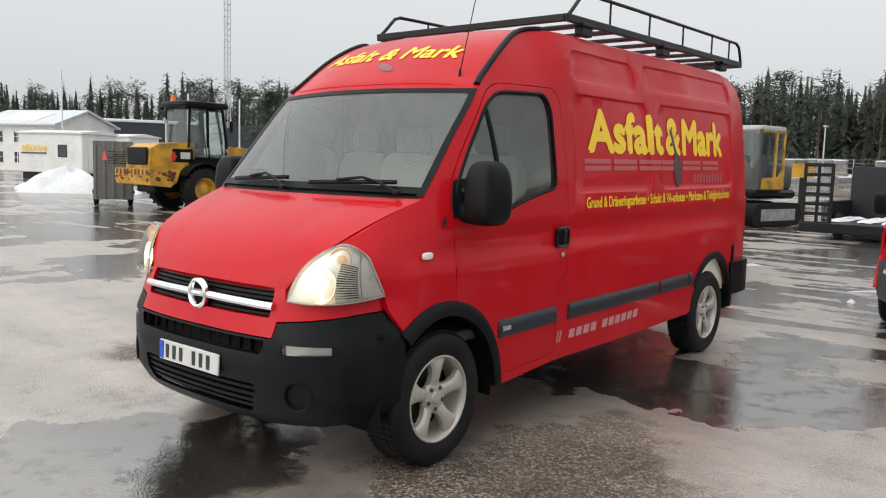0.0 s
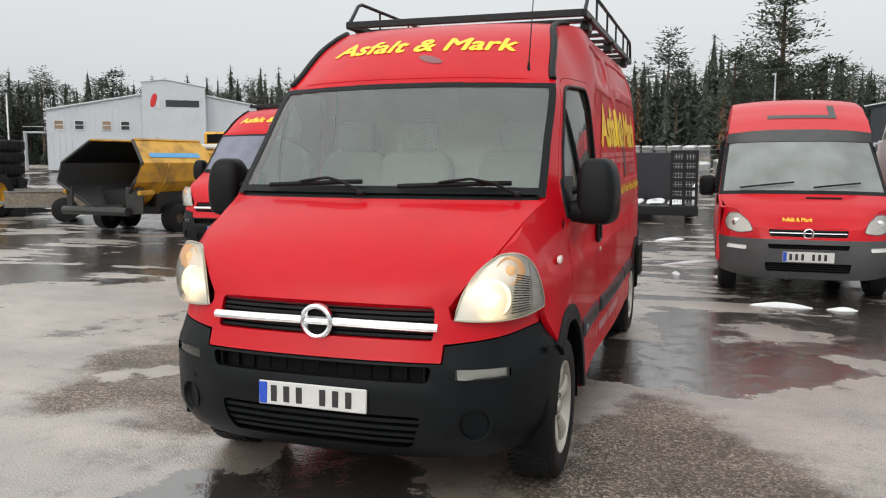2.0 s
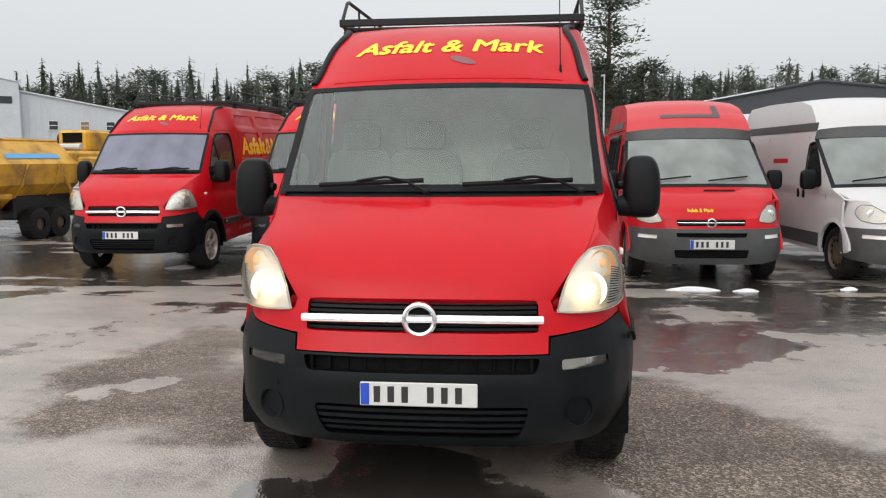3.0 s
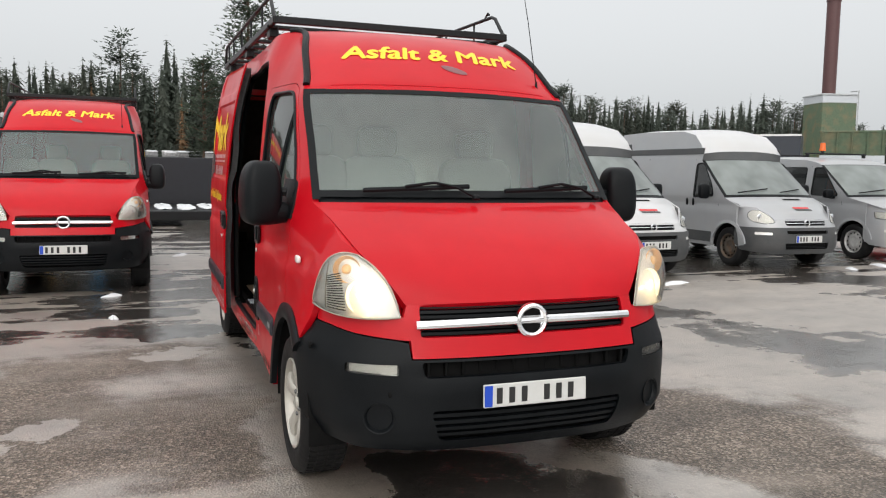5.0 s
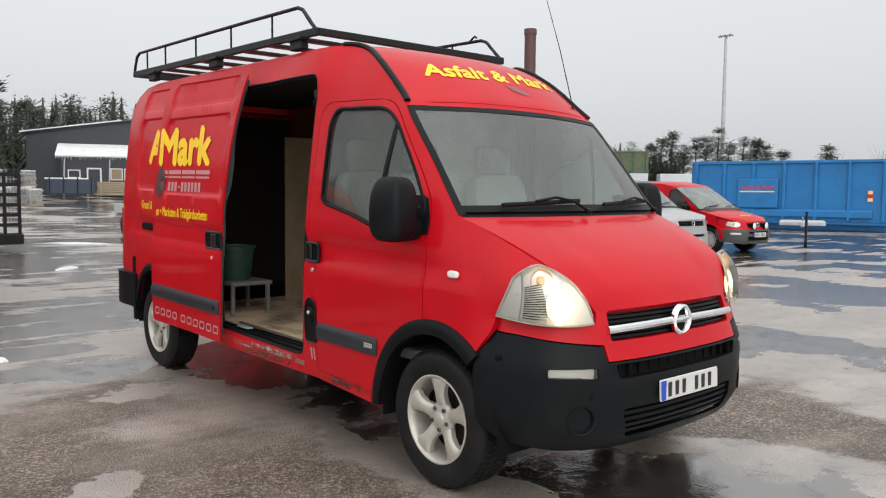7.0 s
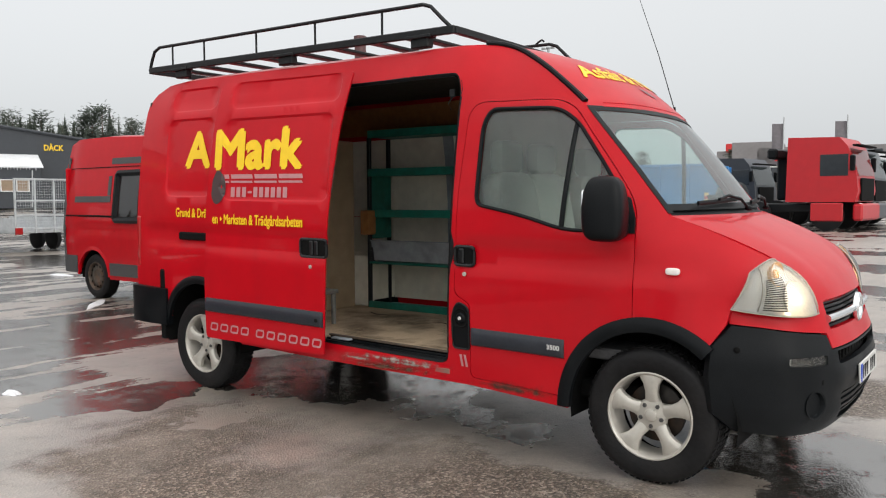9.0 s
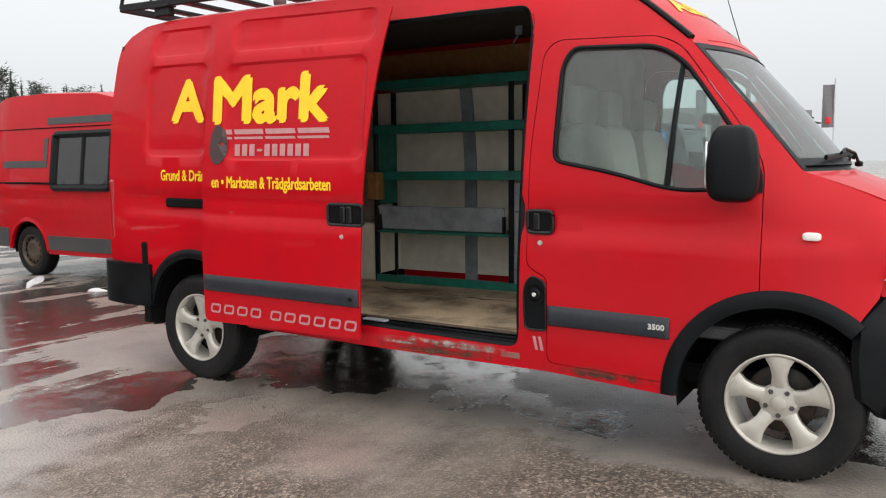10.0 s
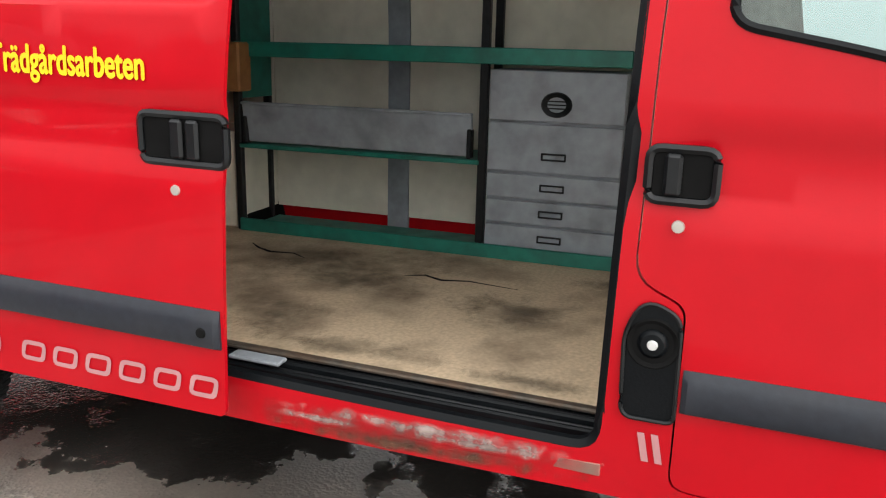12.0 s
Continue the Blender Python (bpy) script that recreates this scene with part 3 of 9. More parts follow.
def panel(outline, holes, fn, step=0.08, depth=None, lines=(), loops=()):
    """A sheet over a polygon with holes, laid on the surface fn(p, q); depth: a function that gives the set-off of its back face."""
    pts, edges = [], []

    def ring(poly, closed=True):
        d = dense(poly, step, closed)
        n0 = len(pts)
        pts.extend(d)
        m = len(d)
        edges.extend((n0 + i, n0 + (i + 1) % m) for i in range(m if closed else m - 1))

    ring(outline)
    for h in holes:
        ring(h)
    for h in loops:
        ring(h)
    for h in lines:
        ring(h, False)
    arr = np.array(outline)
    lo, hi = arr.min(0), arr.max(0)
    gx, gy = np.meshgrid(np.arange(lo[0] + step / 2, hi[0], step), np.arange(lo[1] + step / 2, hi[1], step))
    gx = gx + 0.25 * step * ((np.arange(gx.shape[0]) % 2)[:, None])
    grid = np.stack([gx.ravel(), gy.ravel()], 1)
    ok = inside(outline, grid)
    for h in holes:
        ok &= ~inside(h, grid)
    grid = grid[ok]
    border = np.array(pts)
    far = np.array([((border - p) ** 2).sum(1).min() > (0.45 * step) ** 2 for p in grid]) if len(grid) else np.zeros(0, bool)
    pts.extend(tuple(p) for p in grid[far])
    vs, es, fs, *_ = delaunay_2d_cdt([Vector(p) for p in pts], edges, [], 0, 1e-5)
    v2 = np.array([tuple(v) for v in vs])
    tri = [tuple(f) for f in fs]
    mid = np.array([v2[list(f)].mean(0) for f in tri])
    good = inside(outline, mid)
    for h in holes:
        good &= ~inside(h, mid)
    tri = [f for f, k in zip(tri, good) if k]
    g = Geo()
    front = [Vector(fn(*p)) for p in v2]
    if depth is None:
        return g.add(front, tri)
    n = len(front)
    back = [q + Vector(depth(*p)) for q, p in zip(front, v2)]
    count = {}
    for f in tri:
        for i in range(3):
            e = (f[i], f[(i + 1) % 3])
            count[e] = count.get(e, 0) + 1
    walls = [[b, a, n + a, n + b] for (a, b) in count if (b, a) not in count]
    return g.add(front + back, tri + [[n + i for i in f[::-1]] for f in tri] + walls)


def spline(pts, n=8):
    """A smooth curve through points (Catmull-Rom), of any dimension."""
    p = [np.array(q, float) for q in pts]
    p = [2 * p[0] - p[1]] + p + [2 * p[-1] - p[-2]]
    res = []
    for i in range(1, len(p) - 2):
        for k in range(n):
            t = k / n
            res.append(0.5 * (2 * p[i] + (p[i + 1] - p[i - 1]) * t + (2 * p[i - 1] - 5 * p[i] + 4 * p[i + 1] - p[i + 2]) * t * t
                              + (3 * p[i] - p[i - 1] - 3 * p[i + 1] + p[i + 2]) * t ** 3))
    res.append(p[-2])
    return [tuple(float(c) for c in q) for q in res]


def letters(body, height, width=None, bold=0.0, shear=0.0, cut=0.05):
    """Writing in the built-in font as flat triangles (x right, y up) from its lower left corner, cut finely enough to be laid on a curve."""
    cu = bpy.data.curves.new("writing", "FONT")
    cu.body, cu.size, cu.shear, cu.resolution_u = body, 1.0, shear, 3
    ob = bpy.data.objects.new("writing", cu)
    scene.collection.objects.link(ob)
    dg = bpy.context.evaluated_depsgraph_get()
    me = bpy.data.meshes.new_from_object(ob.evaluated_get(dg))
    bpy.data.objects.remove(ob)
    bpy.data.curves.remove(cu)
    bm = bmesh.new()
    bm.from_mesh(me)
    bpy.data.meshes.remove(me)
    xs, ys = [v.co.x for v in bm.verts], [v.co.y for v in bm.verts]
    k = height / 0.73
    kx = width / (max(xs) - min(xs)) if width else k
    x0 = min(xs)
    for v in bm.verts:
        v.co = Vector(((v.co.x - x0) * kx, v.co.y * k, 0))
    if cut:
        x1, y0, y1 = (max(xs) - x0) * kx, min(ys) * k, max(ys) * k
        for a in np.arange(cut, x1, cut):
            bmesh.ops.bisect_plane(bm, geom=bm.verts[:] + bm.edges[:] + bm.faces[:], plane_co=(a, 0, 0), plane_no=(1, 0, 0))
        for a in np.arange(y0 + cut, y1, cut):
            bmesh.ops.bisect_plane(bm, geom=bm.verts[:] + bm.edges[:] + bm.faces[:], plane_co=(0, a, 0), plane_no=(0, 1, 0))
    bmesh.ops.triangulate(bm, faces=bm.faces)
    bm.verts.index_update()
    vs, fs = [tuple(v.co) for v in bm.verts], [[v.index for v in f.verts] for f in bm.faces]
    bm.free()
    if bold:
        # heavier strokes: shifted copies, each a hair above the last
        w, n, av, af = bold * height, len(vs), [], []
        for i, (dx, dy) in enumerate(((0, 0), (-1, 0), (1, 0), (0, -1), (0, 1), (-.7, .7), (.7, -.7))):
            af += [[i * n + k for k in f] for f in fs]
            av += [(x + dx * w, y + dy * w, i * .00025) for x, y, z in vs]
        vs, fs = av, af
    return vs, fs


def lay(vs, fs, fn):
    """Flat triangles laid on a surface fn(x, y); their height stands off along its normal."""
    res = []
    for x, y, *h in vs:
        p = Vector(fn(x, y))
        if h and h[0]:
            n = (Vector(fn(x + .004, y)) - p).cross(Vector(fn(x, y + .004)) - p)
            p = p + n.normalized() * h[0]
        res.append(tuple(p))
    return Geo().add(res, fs)


def spell(vs, fs, fn, mat, parent, name="letter", gap=None):
    """Writing laid on a surface, each letter (or word, parted by a gap) a part of its own."""
    up = list(range(len(vs)))

    def root(i):
        while up[i] != i:
            up[i] = up[up[i]]
            i = up[i]
        return i
    for f in fs:
        for k in f[1:]:
            up[root(k)] = root(f[0])
    isles = collections.defaultdict(list)
    for i in range(len(vs)):
        isles[root(i)].append(vs[i][0])
    spans = sorted((min(q), max(q), r) for r, q in isles.items())
    runs = []
    for lo, hi, r in spans:
        if runs and (lo - runs[-1][1] < gap if gap else min(hi, runs[-1][1]) - lo > .45 * min(hi - lo, runs[-1][1] - runs[-1][0])):
            runs[-1] = [runs[-1][0], max(hi, runs[-1][1]), runs[-1][2] | {r}]
        else:
            runs.append([lo, hi, {r}])
    for lo, hi, rs in runs:
        fsub = [f for f in fs if root(f[0]) in rs]
        ids = sorted({k for f in fsub for k in f})
        at = {k: i for i, k in enumerate(ids)}
        g = lay([vs[k] for k in ids], [[at[k] for k in f] for f in fsub], fn)
        part(name, sheared(g), mat, parent, smooth=0, keep=True)


def smoothstep(a, b, x):
    t = min(1.0, max(0.0, (x - a) / (b - a)))
    return t * t * (3 - 2 * t)


def group_part(name, parent):
    """A part that is made of pieces of its own."""
    ob = new(name)
    ob.empty_display_size = 0.1
    ob.parent = parent
    return ob

# ---- the tall panel van ----
RAKE = 0.014
# half-width of the body over (length, height)
SIDE_FRONT = [(-.53, 1.15, .74), (-.46, 1.10, .86), (-.39, .92, .89), (-.37, .845, .913), (-.29, .72, .955), (-.30, 1.265, .785), (-.06, 1.357, .835),
              (-.11, 1.085, .915), (-.10, .90, .935), (.10, .70, .95), (.08, 1.2, .925), (.10, 1.42, .868), (.425, 1.937, .787), (.18, 1.647, .815),
              (.5, .5, .945), (.5, 1.0, .945), (.5, 1.3, .93), (.6, 1.6, .895), (.7, 1.95, .825), (.49, 1.995, .765), (.75, 2.2, .725), (1.0, 2.325, .69)]
SIDE_SECTION = [(.38, .945), (.7, .955), (1.1, .95), (1.4, .935), (1.7, .908), (2.0, .875), (2.2, .835), (2.33, .775)]


def loft(front, section, stations):
    """A smooth half-width function through the sections (thin-plate spline)."""
    nodes = [tuple(n) for n in front] + [(y, z, x - d) for y, d in stations for z, x in section]
    a = np.array(nodes)
    k = lambda r2: np.where(r2 > 0, 0.5 * r2 * np.log(np.maximum(r2, 1e-12)), 0.0)
    n = len(a)
    m = np.zeros((n + 3, n + 3))
    m[:n, :n] = k(((a[:, None, :2] - a[None, :, :2]) ** 2).sum(-1)) + 2e-4 * np.eye(n)
    m[:n, n:] = np.c_[np.ones(n), a[:, :2]]
    m[n:, :n] = m[:n, n:].T
    w = np.linalg.solve(m, np.r_[a[:, 2], 0, 0, 0])

    def half(y, z):
        r2 = (a[:, 0] - y) ** 2 + (a[:, 1] - z) ** 2
        return float(k(r2) @ w[:n] + w[n] + w[n + 1] * y + w[n + 2] * z)
    return half


SIDE = loft(SIDE_FRONT, SIDE_SECTION, [(1.15, .012), (1.6, 0), (3.0, 0), (4.0, .012), (4.42, .055)])


def recess(boxes, deep=0.012, r=0.07):
    """Pressed-in panels: rounded rectangles (y0, y1, z0, z1)."""
    def f(y, z):
        d = 0.0
        for y0, y1, z0, z1 in boxes:
            qy, qz = abs(y - (y0 + y1) / 2) - (y1 - y0) / 2 + r, abs(z - (z0 + z1) / 2) - (z1 - z0) / 2 + r
            s = math.hypot(max(qy, 0), max(qz, 0)) + min(max(qy, qz), 0) - r
            d = max(d, deep * smoothstep(0.003, -0.012, s))
        return d
    return f


def recess_loops(boxes, r=0.07):
    res = []
    for y0, y1, z0, z1 in boxes:
        for o in (0.004, -0.005, -0.013):
            res.append(rounded([(y0 - o, z0 - o), (y1 + o, z0 - o), (y1 + o, z1 + o), (y0 - o, z1 + o)], r, 6))
    return res


def swage(y, z):
    """The shallow waist moulding along the doors and the flank."""
    return 0.010 * smoothstep(1.035, 1.05, z) * smoothstep(1.195, 1.178, z)


SWAGE_LINES = [1.034, 1.051, 1.177, 1.196]
PLAN = spline([(0, -.83), (.3, -.82), (.58, -.775), (.80, -.655), (.915, -.45), (.968, -.28), (.975, -.15)], 10)
PLAN_LEN = np.r_[0, np.cumsum([math.dist(PLAN[i], PLAN[i + 1]) for i in range(len(PLAN) - 1)])]
PLAN_X, PLAN_Y = np.array([p[0] for p in PLAN]), np.array([p[1] for p in PLAN])
INSET_Z, INSET = [.28, .34, .42, .62, .70, .725, .80, .90, .95], [.10, .045, .006, 0, .004, .012, .040, .065, .085]


def plan_at(a):
    s = abs(a)
    x, y = float(np.interp(s, PLAN_LEN, PLAN_X)), float(np.interp(s, PLAN_LEN, PLAN_Y))
    x2, y2 = float(np.interp(s + .02, PLAN_LEN, PLAN_X)), float(np.interp(s + .02, PLAN_LEN, PLAN_Y))
    x1, y1 = float(np.interp(max(0, s - .02), PLAN_LEN, PLAN_X)), float(np.interp(max(0, s - .02), PLAN_LEN, PLAN_Y))
    t = Vector((x2 - x1, y2 - y1)).normalized()
    return x, y, -t.y, t.x


def arc_of(x):
    return float(np.interp(x, PLAN_X, PLAN_LEN))


def nose(a, z, extra=0.0):
    """The front face over (way round the plan, height)."""
    x, y, nx, ny = plan_at(a)
    d = float(np.interp(z, INSET_Z, INSET)) + extra
    q = (x + nx * d, y + ny * d)
    return (math.copysign(q[0], a) if a else 0.0, q[1], z)


# upper shell: centre line and edge line, from the bonnet's lip to the tail
BONNET_C = spline([(-.755, .955), (-.69, 1.06), (-.56, 1.18), (-.38, 1.285), (-.20, 1.36)], 4)
BONNET_E = spline([(.565, -.695, .948), (.625, -.655, 1.03), (.725, -.54, 1.148), (.785, -.30, 1.265), (.833, -.06, 1.357)], 4)
SCREEN_C = spline([(-.20, 1.36), (.05, 1.67), (.30, 1.95)], 6)
SCREEN_E = spline([(.833, -.06, 1.357), (.815, .18, 1.65), (.787, .425, 1.937)], 6)
CAP_C = spline([(.30, 1.95), (.37, 2.03), (.62, 2.225), (.95, 2.345), (1.3, 2.395)], 5)
CAP_E = spline([(.787, .425, 1.937), (.765, .49, 1.995), (.725, .75, 2.20), (.69, 1.0, 2.325), (.755, 1.3, 2.335)], 5)
ROOF_C = [(1.3, 2.395), (2.0, 2.41), (3.0, 2.415), (3.9, 2.41), (4.2, 2.39), (4.36, 2.32), (4.43, 2.2)]
ROOF_E = [(.755, 1.3, 2.335), (.772, 2.0, 2.335), (.775, 3.0, 2.335), (.768, 3.9, 2.33), (.755, 4.15, 2.31), (.74, 4.30, 2.25), (.74, 4.38, 2.17)]
# the edges lie on the side's skin
SCREEN_E, CAP_E, ROOF_E = ([(SIDE(y, z), y, z) for _, y, z in e] for e in (SCREEN_E, CAP_E, ROOF_E))


def shell(c, e, power=2.4):
    """The surface between a centre line and its edge lines: f(s, u), u from -1 to 1."""
    def f(s, u):
        i = min(int(s), len(c) - 2)
        t = s - i
        cy, cz = (c[i][k] * (1 - t) + c[i + 1][k] * t for k in (0, 1))
        ex, ey, ez = (e[i][k] * (1 - t) + e[i + 1][k] * t for k in (0, 1, 2))
        w = abs(u) ** power
        return (ex * u, cy + (ey - cy) * w, cz + (ez - cz) * w)
    return f


def rows(n):
    return list(range(n))


def span(a, b, n):
    return [a + (b - a) * i / n for i in range(n + 1)]


def sheared(g, k=RAKE):
    g.v = [(x, y, z + k * y) for x, y, z in g.v]
    return g


# the side's outlines over (length, height)
ARCH_F = arc(0, .345, .445, 128, 3, 20)
ARCH_R = arc(3.578, .345, .43, 176, 8, 20)
FLANK = ([(-.385, .92), (-.37, .845)] + ARCH_F + [(.445, .32), (1.08, .345), (3.10, .35)] + ARCH_R
         + [(4.05, .42), (4.44, .44), (4.475, .75), (4.47, 1.3), (4.45, 1.8), (4.41, 2.05), (4.38, 2.17), (4.30, 2.25), (4.15, 2.31), (3.9, 2.33), (3.0, 2.335), (2.0, 2.335)]
         + [(p[1], p[2]) for p in CAP_E[::-1]] + [(p[1], p[2]) for p in SCREEN_E[::-1][1:]] + [(p[1], p[2]) for p in BONNET_E[::-1][1:9]] + [(-.465, 1.10), (-.43, 1.0)])
DOOR = rounded([(.085, .80), (.30, .70), (.44, .52), (.455, .375), (1.085, .39), (1.085, .82), (1.195, .87), (1.182, 1.45), (1.13, 1.93), (1.07, 1.99), (.58, 1.985), (.47, 1.93), (.20, 1.57), (.085, 1.40)],
               [.02, .05, .05, .02, .04, .03, .05, .1, .06, .05, .08, .08, .2, .1], 4)
WINDOW = rounded([(1.055, 1.40), (1.03, 1.86), (.985, 1.945), (.575, 1.935), (.45, 1.85), (.27, 1.60), (.13, 1.385), (.16, 1.285), (.46, 1.265), (.75, 1.345)], [.05, .06, .06, .08, .06, .1, .04, .05, .12, .12], 5)
SLIDE_HOLE = rounded([(1.24, .45), (2.36, .47), (2.36, 2.17), (1.215, 2.17), (1.19, 2.05), (1.215, 1.5)], [.07, .03, .09, .09, .03, .2], 5)
SLIDE_DOOR = rounded([(2.165, .40), (3.385, .385), (3.375, 1.2), (3.33, 1.75), (3.285, 2.25), (2.01, 2.24), (2.06, 1.9), (2.13, 1.3)], [.02, .04, .2, .2, .03, .03, .1, .2], 4)


WHEEL_MESHES = {}


def shared(key, name, make, mat, parent, smooth=35, keep=False):
    """A part whose mesh is built once and then shared."""
    if key not in WHEEL_MESHES:
        WHEEL_MESHES[key] = finish(name, make(), smooth, keep)
    return part(name, WHEEL_MESHES[key], mat, parent)


def wheel(name, m, parent, steel=""):
    """A wheel whose outer face looks along +x: tyre, five-spoke rim, hub cap, nuts."""
    w = group_part(name, parent)
    w.matrix_local = m
    k0 = steel or "alloy"
    shared("tyre", "tyre", lambda: Geo().lathe([(.215, .0), (.235, .012), (.262, .020), (.30, .022), (.322, .015), (.338, -.002), (.345, -.025), (.346, -.09), (.345, -.165), (.338, -.19), (.318, -.205), (.28, -.21), (.22, -.195)], 56), RUBBER, w)

    def tread():
        g = Geo()
        for k in range(64):
            a = 2 * math.pi * k / 64
            for along, lean in ((-.030, .25), (-.075, 0), (-.125, 0), (-.170, -.25)):
                g.box((along, .3465 * math.cos(a), .3465 * math.sin(a)), (.036, .022, .007), .001, Matrix.Rotation(a, 3, "X") @ Matrix.Rotation(radians(90), 3, "X") @ Matrix.Rotation(lean, 3, "Z"))
        return g
    shared("tread", "tread", tread, RUBBER, w, 0, True)

    def rim():
        r = Geo().lathe([(.222, -.002), (.225, .012), (.218, .014), (.208, .004), (.202, -.03), (.196, -.12)], 48)
        if steel:
            r.lathe([(.0, -.03), (.07, -.028), (.10, -.012), (.15, -.018), (.19, -.04), (.2, -.06)], 32)
        return r
    shared("rim" + k0, "rim", rim, {"dark": STEELRIM, "silver": STEELSILVER}.get(steel, ALLOY), w)
    if steel:
        holes = [((-.012, .168 * math.cos(2 * math.pi * k / 12), .168 * math.sin(2 * math.pi * k / 12))) for k in range(12)]
        for i, c in enumerate(holes):
            shared("hole%d" % i, "vent_hole", lambda c=c: Geo().blob(c, (.012, .035, .035), .9, 8, 4), DARK, w)
    else:
        sect = [(.050, .045, -.022), (.085, .034, -.010), (.12, .031, .0), (.16, .040, .006), (.195, .060, .006), (.214, .078, .003)]
        for k in range(5):
            a0 = math.pi / 2 + 2 * math.pi * k / 5

            def spoke(a0=a0):
                def f(q, u):
                    i = min(int(q), len(sect) - 2)
                    e = q - i
                    rad, half, x = (sect[i][j] * (1 - e) + sect[i + 1][j] * e for j in range(3))
                    off = half * u
                    x -= .014 * abs(u) ** 3
                    return (x, rad * math.cos(a0) - off * math.sin(a0), rad * math.sin(a0) + off * math.cos(a0))
                return Geo().sheet(f, span(0, 5, 10), span(-1, 1, 8), (-.028, 0, 0))
            shared("spoke%d" % k, "spoke", spoke, ALLOY, w)
        shared("hub", "hub", lambda: Geo().lathe([(.0, .0), (.022, -.001), (.03, -.004), (.034, -.012), (.075, -.018), (.085, -.035)], 28), ALLOY, w)
        for k in range(5):
            a0 = -math.pi / 2 + 2 * math.pi * k / 5
            shared("nut%d" % k, "wheel_nut", lambda a0=a0: Geo().lathe([(.0, -.006), (.009, -.006), (.012, -.012), (.012, -.03)], 6, (0, .057 * math.cos(a0), .057 * math.sin(a0))), NUT, w)
    shared("disc", "brake_disc", lambda: Geo().lathe([(.0, -.085), (.14, -.085), (.15, -.09), (.15, -.11), (0, -.11)], 28), DISC, w)
    return w


TRIM_Z = [.583, .588, .600, .650, .668, .684]


def trim_sheet(skin_at, y0, y1, s, n=8):
    """A moulding strip with a bevelled upper edge, proud of the skin; skin_at(y, z, off) gives the point."""
    rise_at = lambda z: float(np.interp(z, TRIM_Z, [.004, .014, .018, .018, .011, .001]))
    ends = lambda y: smoothstep(y0 - .001, y0 + .012, y) * smoothstep(y1 + .001, y1 - .012, y)
    ys = [y0, y0 + .012] + span(y0 + .03, y1 - .03, n) + [y1 - .012, y1]
    return Geo().sheet(lambda y, z: skin_at(y, z, .002 + rise_at(z) * (.35 + .65 * ends(y))), ys, TRIM_Z, (-s * .03, 0, 0))


def handle_set(door, s, x, y, z, w, h, grips):
    """A recessed door handle: rounded frame, dark cup and upright grips."""
    fr = Geo().tube([(x + s * .008, y + a, z + b) for a, b in rounded([(-w / 2, -h / 2), (w / 2, -h / 2), (w / 2, h / 2), (-w / 2, h / 2)], .025, 4)], .010, 6, True)
    hd = part("door_handle", sheared(fr), HANDLE, door, "black recessed handle")
    part("cup", sheared(Geo().box((x + s * .002, y, z), (.012, w - .01, h - .01), .005)), DARK, hd)
    for gy in grips:
        part("grip", sheared(Geo().box((x + s * .014, gy, z), (.016, .036, h - .02), .007)), HANDLE, hd)
    return hd


